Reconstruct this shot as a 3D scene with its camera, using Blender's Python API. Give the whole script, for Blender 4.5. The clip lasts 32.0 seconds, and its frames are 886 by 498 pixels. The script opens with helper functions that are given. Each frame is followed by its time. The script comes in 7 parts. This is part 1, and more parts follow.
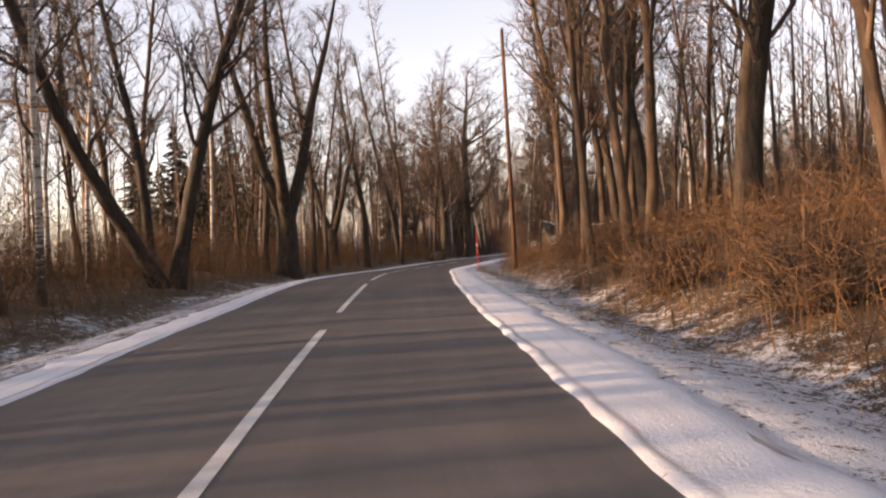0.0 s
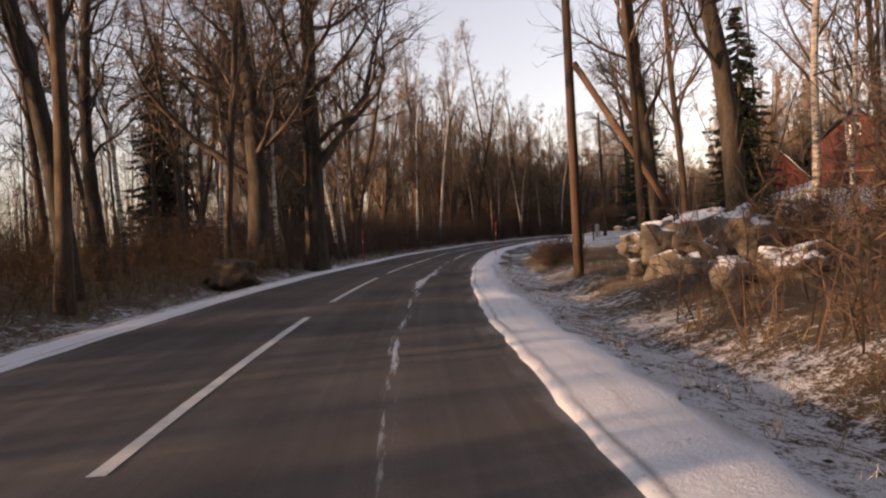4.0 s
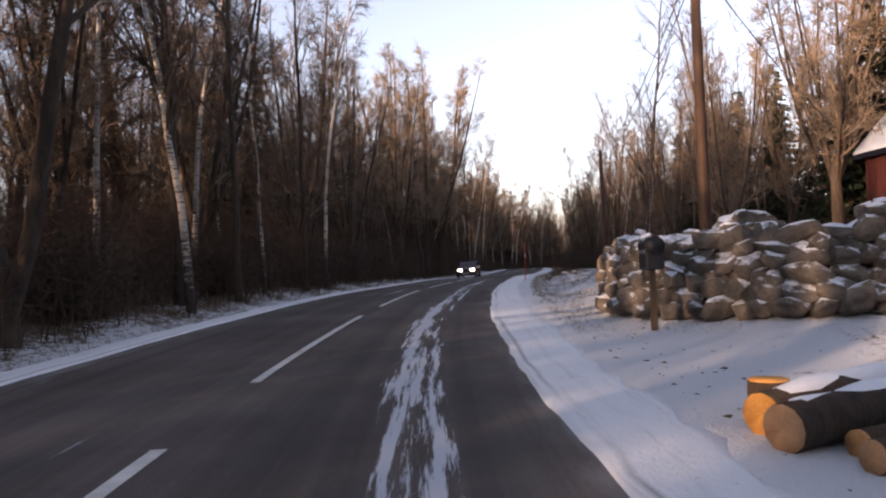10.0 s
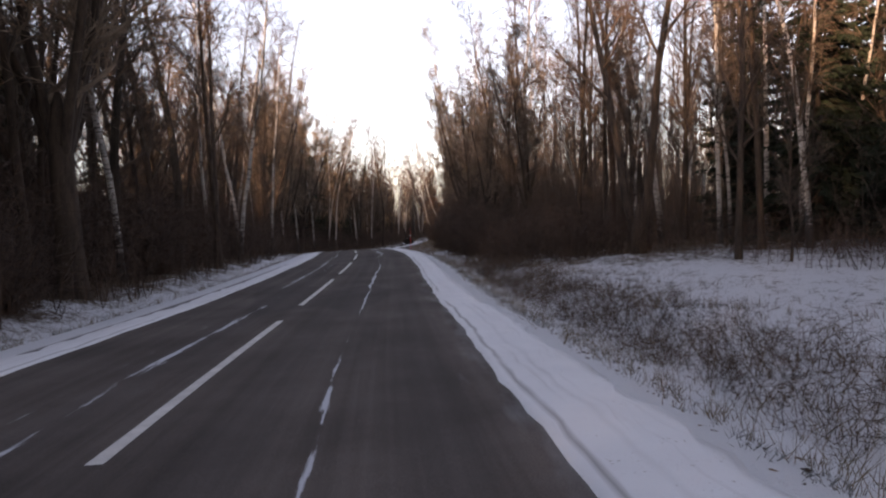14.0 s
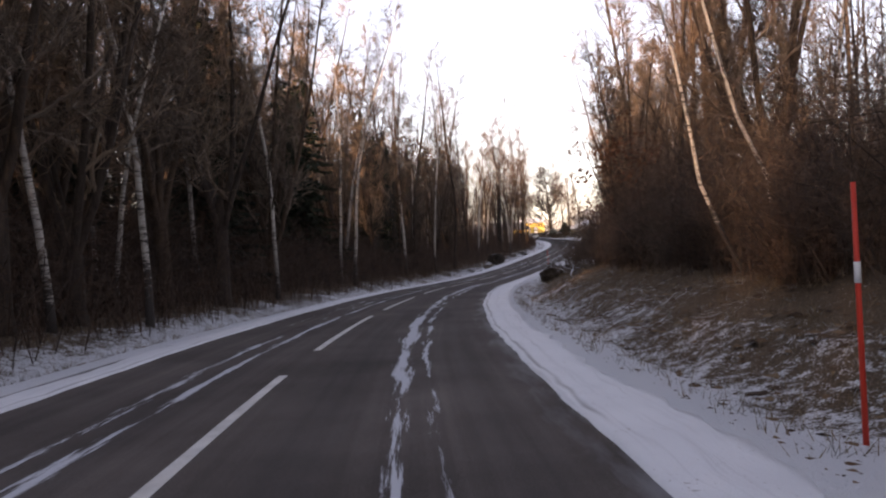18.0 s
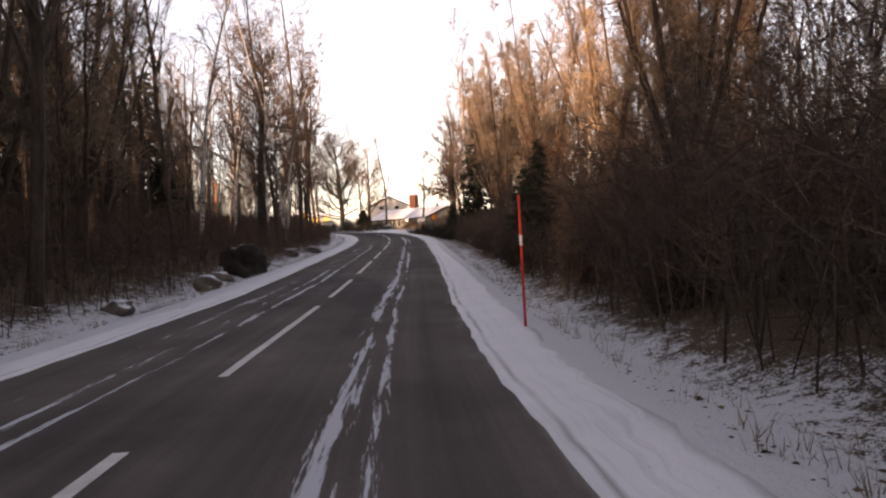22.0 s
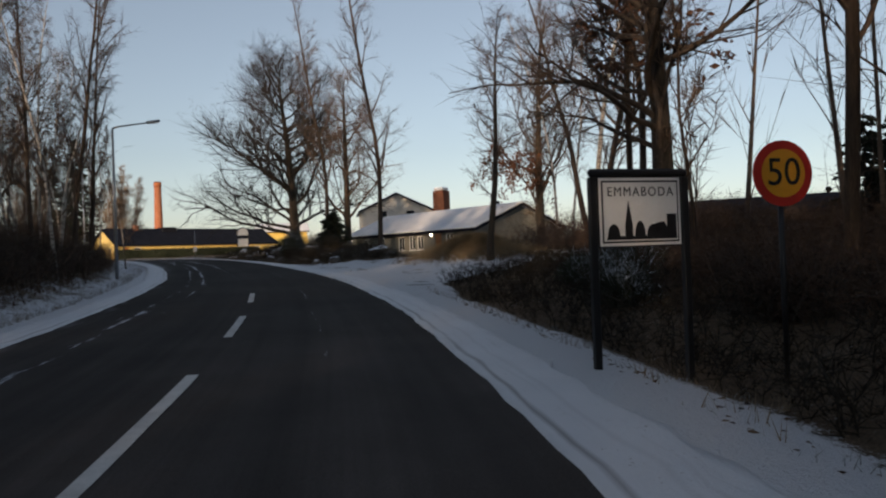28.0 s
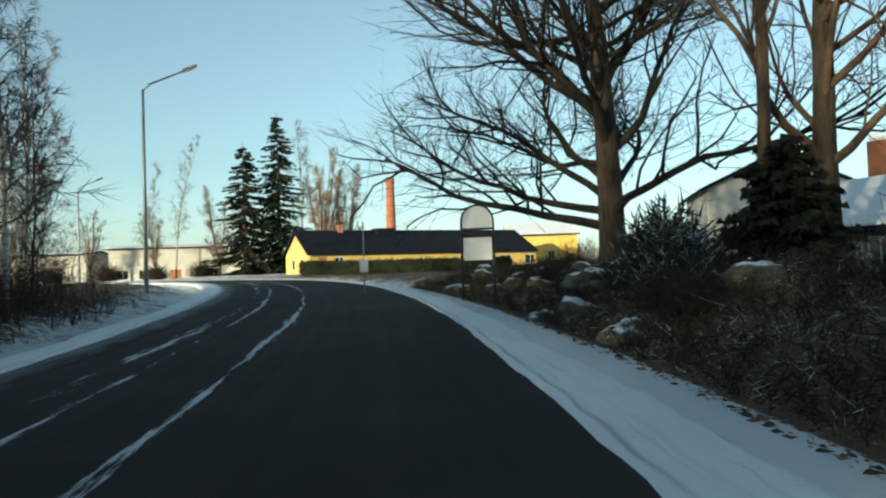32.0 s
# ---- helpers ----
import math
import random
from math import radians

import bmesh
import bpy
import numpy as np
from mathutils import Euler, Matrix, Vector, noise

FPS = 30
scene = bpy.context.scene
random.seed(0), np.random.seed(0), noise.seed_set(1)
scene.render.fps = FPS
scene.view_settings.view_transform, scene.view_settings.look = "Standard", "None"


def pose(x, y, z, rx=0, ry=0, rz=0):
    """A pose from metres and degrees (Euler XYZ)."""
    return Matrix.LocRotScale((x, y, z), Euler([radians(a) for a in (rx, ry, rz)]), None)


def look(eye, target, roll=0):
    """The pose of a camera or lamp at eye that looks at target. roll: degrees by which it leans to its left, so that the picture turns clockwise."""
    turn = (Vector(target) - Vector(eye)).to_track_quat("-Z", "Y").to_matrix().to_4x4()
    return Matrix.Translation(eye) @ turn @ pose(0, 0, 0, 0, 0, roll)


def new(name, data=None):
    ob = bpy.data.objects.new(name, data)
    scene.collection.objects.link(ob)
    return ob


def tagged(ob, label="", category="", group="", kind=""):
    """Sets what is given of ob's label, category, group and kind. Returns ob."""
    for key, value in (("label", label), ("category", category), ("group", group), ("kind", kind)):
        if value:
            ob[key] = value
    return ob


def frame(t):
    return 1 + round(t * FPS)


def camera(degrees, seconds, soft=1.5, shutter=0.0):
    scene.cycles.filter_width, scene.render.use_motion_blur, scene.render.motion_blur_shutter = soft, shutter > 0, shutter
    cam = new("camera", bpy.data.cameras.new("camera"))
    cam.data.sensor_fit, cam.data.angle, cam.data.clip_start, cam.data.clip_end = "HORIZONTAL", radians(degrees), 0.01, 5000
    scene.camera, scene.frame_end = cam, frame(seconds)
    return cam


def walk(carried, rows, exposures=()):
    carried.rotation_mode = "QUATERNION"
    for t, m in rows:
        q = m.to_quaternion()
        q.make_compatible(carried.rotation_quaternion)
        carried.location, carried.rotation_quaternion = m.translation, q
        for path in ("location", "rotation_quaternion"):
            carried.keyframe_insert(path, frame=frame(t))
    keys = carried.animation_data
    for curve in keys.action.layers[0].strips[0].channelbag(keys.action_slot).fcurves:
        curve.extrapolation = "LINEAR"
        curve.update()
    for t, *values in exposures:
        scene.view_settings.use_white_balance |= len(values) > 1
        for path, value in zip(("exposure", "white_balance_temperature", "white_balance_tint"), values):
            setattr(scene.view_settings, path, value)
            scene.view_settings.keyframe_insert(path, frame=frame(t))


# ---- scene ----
cam = camera(61.0, 32.0, soft=2.2)
# seconds, eye x y z, yaw, pitch, roll
PATH = [
    (0, 0.00, -0.00, 1.35, -0.00, -0.09, -2.93),
    (0.5, -0.47, 7.10, 1.43, -0.10, 0.32, -2.61),
    (1, -0.85, 14.02, 1.52, -0.35, 0.50, -2.51),
    (1.5, -1.06, 20.75, 1.61, -0.84, 0.71, -2.82),
    (2, -1.16, 27.33, 1.70, -2.19, 0.57, -2.62),
    (2.5, -1.14, 34.12, 1.66, -4.13, 0.04, -2.50),
    (3, -0.93, 41.07, 1.53, -7.07, -0.47, -1.88),
    (3.5, -0.41, 48.01, 1.41, -10.45, -0.75, -1.89),
    (4, 0.52, 54.86, 1.35, -13.37, -0.95, -2.67),
    (4.5, 1.78, 61.56, 1.36, -15.90, -0.82, -3.01),
    (5, 3.22, 68.25, 1.37, -16.67, -0.71, -2.64),
    (5.5, 4.87, 74.96, 1.39, -17.04, -0.77, -2.40),
    (6, 6.73, 81.68, 1.41, -17.81, -0.94, -2.18),
    (6.5, 8.79, 88.43, 1.42, -19.35, -0.99, -1.84),
    (7, 10.97, 95.19, 1.40, -21.78, -0.45, -2.15),
    (7.5, 13.25, 101.96, 1.42, -24.60, -0.31, -2.38),
    (8, 15.66, 108.59, 1.44, -26.83, -0.05, -2.42),
    (8.5, 18.36, 115.04, 1.46, -29.38, 0.21, -1.89),
    (9, 21.48, 121.43, 1.53, -31.75, 0.41, -1.83),
    (9.5, 25.02, 127.80, 1.62, -34.13, 0.55, -2.03),
    (10, 29.01, 134.15, 1.75, -36.78, 1.02, -2.33),
    (10.5, 33.26, 140.28, 1.83, -38.99, 1.05, -2.63),
    (11, 37.81, 146.16, 1.91, -41.73, 0.55, -2.53),
    (11.5, 42.66, 151.88, 2.00, -43.99, 0.16, -2.57),
    (12, 47.84, 157.59, 2.05, -45.66, -0.36, -2.45),
    (12.5, 53.40, 163.41, 2.01, -46.66, -0.56, -2.45),
    (13, 59.09, 169.21, 1.95, -47.68, -0.71, -2.66),
    (13.5, 64.66, 174.87, 1.91, -48.95, -1.08, -2.58),
    (14, 70.22, 180.41, 1.85, -50.67, -1.73, -2.62),
    (14.5, 75.90, 185.94, 1.66, -52.00, -2.15, -2.01),
    (15, 81.69, 191.45, 1.57, -52.34, -1.98, -2.14),
    (15.5, 87.52, 196.92, 1.56, -51.87, -1.32, -2.69),
    (16, 93.35, 202.35, 1.59, -49.77, -0.70, -2.55),
    (16.5, 99.10, 207.82, 1.62, -47.40, -0.32, -2.41),
    (17, 104.68, 213.38, 1.62, -45.60, -0.20, -2.34),
    (17.5, 110.09, 219.05, 1.59, -44.94, -0.30, -2.41),
    (18, 115.33, 224.74, 1.53, -45.77, -0.52, -2.91),
    (18.5, 120.51, 230.26, 1.34, -47.46, -1.51, -2.90),
    (19, 125.90, 235.71, 1.09, -49.67, -2.02, -2.86),
    (19.5, 131.63, 241.06, 0.83, -51.99, -2.16, -3.50),
    (20, 137.77, 246.25, 0.60, -53.73, -1.98, -3.97),
    (20.5, 143.96, 251.09, 0.37, -55.84, -1.52, -2.73),
    (21, 150.24, 255.61, 0.09, -58.08, -1.08, -1.85),
    (21.5, 156.71, 259.79, -0.11, -60.19, -0.81, -2.15),
    (22, 163.07, 263.68, -0.27, -62.77, -0.99, -2.57),
    (22.5, 169.24, 267.35, -0.36, -64.97, -1.22, -3.06),
    (23, 175.43, 270.84, -0.35, -66.10, -1.36, -3.50),
    (23.5, 181.69, 274.26, -0.27, -65.93, -0.90, -3.42),
    (24, 187.99, 277.68, -0.11, -65.30, 0.01, -2.72),
    (24.5, 194.22, 281.27, 0.02, -64.18, 0.73, -3.47),
    (25, 200.23, 284.80, 0.16, -63.05, 0.90, -2.80),
    (25.5, 206.00, 288.19, 0.32, -62.58, 0.94, -2.49),
    (26, 211.52, 291.39, 0.49, -62.84, 1.06, -2.77),
    (26.5, 216.81, 294.42, 0.66, -63.39, 1.22, -3.46),
    (27, 221.91, 297.37, 0.84, -63.38, 1.12, -2.89),
    (27.5, 226.89, 300.53, 1.01, -62.59, 0.92, -2.34),
    (28, 231.91, 303.91, 1.25, -61.55, 0.53, -2.07),
    (28.5, 236.84, 307.47, 1.44, -59.94, 0.43, -1.55),
    (29, 241.53, 311.14, 1.61, -57.72, 0.34, -1.45),
    (29.5, 245.90, 314.89, 1.77, -55.11, 0.37, -1.51),
    (30, 250.03, 318.67, 1.91, -52.20, 0.48, -1.22),
    (30.5, 254.02, 322.51, 2.05, -49.45, 0.56, -1.22),
    (31, 257.83, 326.56, 2.15, -47.43, 0.97, -1.51),
    (31.5, 261.49, 330.60, 2.25, -45.45, 1.47, -1.83),
    (32, 265.01, 334.59, 2.40, -43.04, 1.71, -1.77),
]


def aimed(x, y, z, yaw, pitch, roll):
    way = Vector((-math.sin(radians(yaw)) * math.cos(radians(pitch)), math.cos(radians(yaw)) * math.cos(radians(pitch)), math.sin(radians(pitch))))
    return look((x, y, z), Vector((x, y, z)) + way, roll)


EXPOSURE = [(0.0, 1.72, 7200, 28), (1.8, 2.0, 7200, 28), (3.0, 1.8, 7200, 28), (4.0, 1.2, 7300, 28), (6.5, 1.52, 7500, 27), (7.2, 1.42, 7500, 27), (9.0, 1.38, 6400, 26), (10.0, 1.4, 6300, 26), (11.0, 1.38, 6400, 28), (12.0, 1.5, 6500, 28), (13.0, 1.47, 6400, 27), (15.0, 1.75, 7000, 28), (18.0, 1.68, 6800, 29), (21.0, 1.62, 7500, 30), (24.5, 1.32, 7400, 31), (26.5, 0.75, 6700, 22), (28.0, 0.05, 6000, 12), (28.5, -0.02, 5600, 0), (29.0, 0.42, 5200, -10), (30.0, 0.55, 5100, -14), (31.0, 0.62, 4900, -14), (32.0, 0.62, 5300, -14)]
walk(cam, [(t, aimed(*row)) for t, *row in PATH], EXPOSURE)

# low winter sun from behind and to the left, clear pale sky
SUN_AZIMUTH, SUN_HEIGHT = radians(260), radians(9)
world = bpy.data.worlds.new("winter_sky")
scene.world = world
world.use_nodes = True
sky = world.node_tree.nodes.new("ShaderNodeTexSky")
sky.sky_type, sky.sun_disc = "NISHITA", False
sky.sun_elevation, sky.sun_rotation = SUN_HEIGHT, SUN_AZIMUTH
sky.air_density, sky.dust_density, sky.ozone_density = 1.0, 0.7, 1.2
back = world.node_tree.nodes["Background"]
back.inputs["Strength"].default_value = 0.132
veil = world.node_tree.nodes.new("ShaderNodeHueSaturation")      # thin high haze pales the blue and the yellow
veil.inputs["Saturation"].default_value = 0.55
world.node_tree.links.new(sky.outputs[0], veil.inputs["Color"])
world.node_tree.links.new(veil.outputs[0], back.inputs[0])
sun = new("sun", bpy.data.lights.new("sun", "SUN"))
sun.data.energy, sun.data.angle, sun.data.color = 5.0, radians(0.7), (1.0, 0.7, 0.42)
sun_dir = Vector((math.sin(SUN_AZIMUTH) * math.cos(SUN_HEIGHT), math.cos(SUN_AZIMUTH) * math.cos(SUN_HEIGHT), math.sin(SUN_HEIGHT)))
sun.matrix_world = look(sun_dir * 300, (0, 0, 0))

# ---- materials ----
def material(name, rough=0.8, metal=0.0, spec=0.3):
    m = bpy.data.materials.new(name)
    m.use_nodes = True
    b = m.node_tree.nodes["Principled BSDF"]
    b.inputs["Roughness"].default_value, b.inputs["Metallic"].default_value = rough, metal
    b.inputs["Specular IOR Level"].default_value = spec
    return m, m.node_tree, b


def node(tree, kind, **values):
    n = tree.nodes.new(kind)
    for key, value in values.items():
        n.inputs[key.replace("_", " ")].default_value = value
    return n


def rgb(c):
    return (c[0], c[1], c[2], 1.0)


def noise_of(tree, coords, scale, detail=4.0, rough=0.6, stretch=None):
    n = node(tree, "ShaderNodeTexNoise", Scale=scale, Detail=detail, Roughness=rough)
    if stretch:
        mp = tree.nodes.new("ShaderNodeMapping")
        mp.inputs["Scale"].default_value = stretch
        tree.links.new(coords, mp.inputs[0])
        coords = mp.outputs[0]
    tree.links.new(coords, n.inputs["Vector"])
    return n.outputs["Fac"]


def ramp(tree, fac, stops):
    r = tree.nodes.new("ShaderNodeValToRGB")
    els = r.color_ramp.elements
    while len(els) < len(stops):
        els.new(0.5)
    for e, (pos, c) in zip(els, stops):
        e.position, e.color = pos, rgb(c) if len(c) == 3 else c
    tree.links.new(fac, r.inputs[0])
    return r.outputs[0]


def mixed(tree, fac, a, b, mode="MIX"):
    n = tree.nodes.new("ShaderNodeMix")
    n.data_type, n.blend_type = "RGBA", mode
    for i, v in ((0, fac), (6, a), (7, b)):
        if hasattr(v, "node"):
            tree.links.new(v, n.inputs[i])
        else:
            n.inputs[i].default_value = v if i == 0 else rgb(v)
    return n.outputs[2]


def maths(tree, op, a, b=0.0, c=0.0):
    n = tree.nodes.new("ShaderNodeMath")
    n.operation = op
    for i, v in enumerate((a, b, c)):
        if hasattr(v, "node"):
            tree.links.new(v, n.inputs[i])
        else:
            n.inputs[i].default_value = v
    return n.outputs[0]


def bump(tree, b, height, strength=0.4, distance=0.02):
    n = node(tree, "ShaderNodeBump", Strength=strength, Distance=distance)
    tree.links.new(height, n.inputs["Height"])
    tree.links.new(n.outputs[0], b.inputs["Normal"])


def coords(tree, kind="Object"):
    return tree.nodes.new("ShaderNodeTexCoord").outputs[kind]


def surface(name, dark, light, scale=3.0, fine=40.0, rough=0.8, stretch=None, bumpy=0.4, depth=0.01, metal=0.0, vary=0.25, spec=0.3, frost=0.0, pieces=False):
    """Two scales of variation between two colours, a shift from thing to thing, and fine relief; frost lies on faces that look up."""
    m, t, b = material(name, rough, metal, spec)
    co = coords(t)
    big, small = noise_of(t, co, scale, 5, 0.6, stretch), noise_of(t, co, fine, 3, 0.7, stretch)
    both = maths(t, "ADD", maths(t, "MULTIPLY", big, 0.65), maths(t, "MULTIPLY", small, 0.35))
    col = ramp(t, both, [(0.32, dark), (0.68, light)])
    if vary:
        info = t.nodes.new("ShaderNodeNewGeometry").outputs["Random Per Island"] if pieces else t.nodes.new("ShaderNodeObjectInfo").outputs["Random"]
        hsv = t.nodes.new("ShaderNodeHueSaturation")
        t.links.new(maths(t, "MULTIPLY_ADD", info, vary * 2, 1 - vary), hsv.inputs["Value"])
        t.links.new(maths(t, "MULTIPLY_ADD", info, 0.3, 0.85), hsv.inputs["Saturation"])
        t.links.new(col, hsv.inputs["Color"])
        col = hsv.outputs[0]
    if frost:
        up = t.nodes.new("ShaderNodeSeparateXYZ")
        t.links.new(t.nodes.new("ShaderNodeNewGeometry").outputs["Normal"], up.inputs[0])
        lying = maths(t, "MULTIPLY_ADD", noise_of(t, co, scale * 1.7, 4), 0.8, maths(t, "ADD", up.outputs[2], -1.25 + frost * 0.6))
        cover = ramp(t, lying, [(0.3, (0, 0, 0)), (0.5, (1, 1, 1))])
        col = mixed(t, cover, col, (0.72, 0.75, 0.8))
    t.links.new(col, b.inputs["Base Color"])
    bump(t, b, both, bumpy, depth)
    return m


def plain(name, colour, rough=0.5, metal=0.0, vary=0.06, fine=60.0, spec=0.4):
    dark, light = [c * (1 - vary * 2) for c in colour], [min(1, c * (1 + vary * 2)) for c in colour]
    return surface(name, dark, light, 2.0, fine, rough, None, 0.1, 0.002, metal, 0, spec)


def asphalt_material():
    """Worn asphalt; u across and s along the road come from the road's own map. Packed snow lies in streaks between the wheel tracks."""
    m, t, b = material("asphalt", 0.9, 0, 0.12)
    uv = t.nodes.new("ShaderNodeUVMap").outputs[0]
    sep = t.nodes.new("ShaderNodeSeparateXYZ")
    t.links.new(uv, sep.inputs[0])
    u, s = sep.outputs[0], sep.outputs[1]
    co = coords(t)
    patchy, grain = noise_of(t, co, 0.35, 4), noise_of(t, co, 90, 2, 0.8)
    along = noise_of(t, uv, 1.0, 5, 0.65, (3.2, 0.035, 1))
    tone = maths(t, "ADD", maths(t, "MULTIPLY", patchy, 0.35), maths(t, "ADD", maths(t, "MULTIPLY", grain, 0.35), maths(t, "MULTIPLY", along, 0.3)))
    col = ramp(t, tone, [(0.34, (0.036, 0.031, 0.028)), (0.5, (0.092, 0.079, 0.072)), (0.68, (0.18, 0.154, 0.141))])
    # darker wheel tracks, and mended patches
    tracks = maths(t, "COSINE", maths(t, "MULTIPLY", maths(t, "ADD", maths(t, "ABSOLUTE", u), -0.85), 4.2))
    col = mixed(t, maths(t, "MULTIPLY", maths(t, "MAXIMUM", tracks, 0.0), 0.28), col, (0.05, 0.046, 0.046))
    mend = ramp(t, noise_of(t, uv, 1.0, 2, 0.4, (0.35, 0.07, 1)), [(0.6, (0, 0, 0)), (0.63, (0.45, 0.45, 0.45))])
    col = mixed(t, mend, col, (0.045, 0.04, 0.04))
    # newer, darker asphalt where the town begins
    newer = maths(t, "MINIMUM", maths(t, "MAXIMUM", maths(t, "MULTIPLY_ADD", s, 1 / 22, -18.3), 0.0), 1.0)
    col = mixed(t, newer, col, (0.34, 0.35, 0.36), "MULTIPLY")
    # paler towards the start of the road
    pale_start = maths(t, "MINIMUM", maths(t, "MAXIMUM", maths(t, "MULTIPLY_ADD", s, -1 / 70, 1.1), 0.0), 1.0)
    col = mixed(t, maths(t, "MULTIPLY", pale_start, 0.5), col, (0.19, 0.172, 0.158))
    # streaks: two side by side in the middle of the right lane, thin ones in the left lane, one along the middle in town
    total = None
    for centre, width, amount, seed, begin, end in ((1.62, 0.26, 0.62, 0.0, 44.0, 212.0), (1.62, 0.24, 0.62, 3.0, 230.0, 430.0), (1.46, 0.08, 0.62, 19.0, 180.0, 275.0), (1.95, 0.15, 0.56, 13.0, 84.0, 205.0), (1.95, 0.14, 0.56, 17.0, 250.0, 425.0), (1.76, 0.44, 0.42, 29.0, 88.0, 200.0), (1.7, 0.36, 0.38, 47.0, 258.0, 345.0),
                                                    (-0.85, 0.12, 0.4, 31.0, 130.0, 270.0), (-0.85, 0.15, 0.62, 37.0, 245.0, 410.0), (-1.25, 0.14, 0.46, 71.0, 196.0, 420.0), (-1.75, 0.2, 0.36, 77.0, 262.0, 600.0), (-0.12, 0.15, 0.6, 55.0, 424.0, 700.0), (-1.28, 0.12, 0.58, 83.0, 410.0, 700.0), (1.27, 0.07, 0.5, 61.0, 402.0, 440.0), (1.55, 0.05, 0.4, 91.0, 395.0, 460.0), (-0.09, 0.05, 0.55, 5.0, 80.0, 145.0)):
        wander = maths(t, "MULTIPLY_ADD", noise_of(t, uv, 0.1, 2, 0.5, (0.0, 1.0, 1)), 0.4, -0.2)
        drift = maths(t, "MULTIPLY_ADD", s, 0.0011, -0.2 - centre)
        off = maths(t, "DIVIDE", maths(t, "ADD", maths(t, "ADD", u, wander), drift), width)
        band = maths(t, "SUBTRACT", 1.0, maths(t, "ABSOLUTE", off))
        streak = noise_of(t, uv, 1.0, 6, 0.72, (9.0, 0.42 + seed * 0.003, 1))
        lengthy = noise_of(t, uv, 1.0, 3, 0.5, (0.05, 0.06 + seed * 0.0004, 1))
        fade = maths(t, "MINIMUM", maths(t, "SUBTRACT", s, begin), maths(t, "SUBTRACT", end, s))
        fade = maths(t, "MINIMUM", maths(t, "MAXIMUM", maths(t, "MULTIPLY", fade, 0.03), 0.0), 1.0)
        v = maths(t, "MULTIPLY", band, amount)
        v = maths(t, "ADD", v, maths(t, "MULTIPLY_ADD", streak, 2.2, -1.2))
        v = maths(t, "ADD", v, maths(t, "MULTIPLY_ADD", lengthy, 1.3, -0.7))
        v = maths(t, "MULTIPLY", v, maths(t, "MULTIPLY", fade, maths(t, "GREATER_THAN", band, 0.0)))
        total = v if total is None else maths(t, "MAXIMUM", total, v)
    cover = ramp(t, total, [(0.28, (0, 0, 0)), (0.42, (1, 1, 1))])
    # thin frost towards the edges
    edge = maths(t, "MULTIPLY_ADD", maths(t, "ABSOLUTE", u), 0.6, -1.55)
    edge = maths(t, "ADD", edge, maths(t, "MULTIPLY_ADD", noise_of(t, uv, 1.0, 4, 0.6, (3, 0.6, 1)), 0.9, -0.5))
    frost = ramp(t, edge, [(0.15, (0, 0, 0)), (0.6, (0.8, 0.8, 0.8))])
    col = mixed(t, maths(t, "MAXIMUM", cover, maths(t, "MULTIPLY", frost, 0.5)), col, (0.5, 0.52, 0.56))
    t.links.new(col, b.inputs["Base Color"])
    bump(t, b, maths(t, "ADD", grain, cover), 0.35, 0.006)
    return m


def ground_material():
    """Leaf litter, frozen grass and thin snow; how much snow lies comes from the sheet's own snow map."""
    m, t, b = material("leaf_litter_and_snow", 0.9, 0, 0.2)
    co = coords(t)
    big, mid, fine = noise_of(t, co, 0.5, 4), noise_of(t, co, 5, 4, 0.65), noise_of(t, co, 28, 3, 0.7)
    litter = mixed(t, mid, (0.022, 0.015, 0.01), (0.11, 0.066, 0.036))
    litter = mixed(t, ramp(t, fine, [(0.42, (0, 0, 0)), (0.62, (1, 1, 1))]), litter, (0.15, 0.092, 0.05))
    grass = mixed(t, fine, (0.16, 0.17, 0.11), (0.4, 0.41, 0.34))
    at = t.nodes.new("ShaderNodeAttribute")
    at.attribute_name = "cover"
    sp = t.nodes.new("ShaderNodeSeparateColor")
    t.links.new(at.outputs["Color"], sp.inputs[0])
    col = mixed(t, sp.outputs[1], litter, grass)
    lying = maths(t, "ADD", maths(t, "MULTIPLY", mid, 0.55), maths(t, "ADD", maths(t, "MULTIPLY", fine, 0.55), maths(t, "MULTIPLY", big, 0.4)))
    lying = maths(t, "ADD", maths(t, "ADD", lying, -1.25), sp.outputs[0])
    col = mixed(t, ramp(t, lying, [(0.02, (0, 0, 0)), (0.11, (1, 1, 1))]), col, (0.71, 0.73, 0.76))
    t.links.new(col, b.inputs["Base Color"])
    bump(t, b, maths(t, "ADD", mid, fine), 0.9, 0.07)
    return m


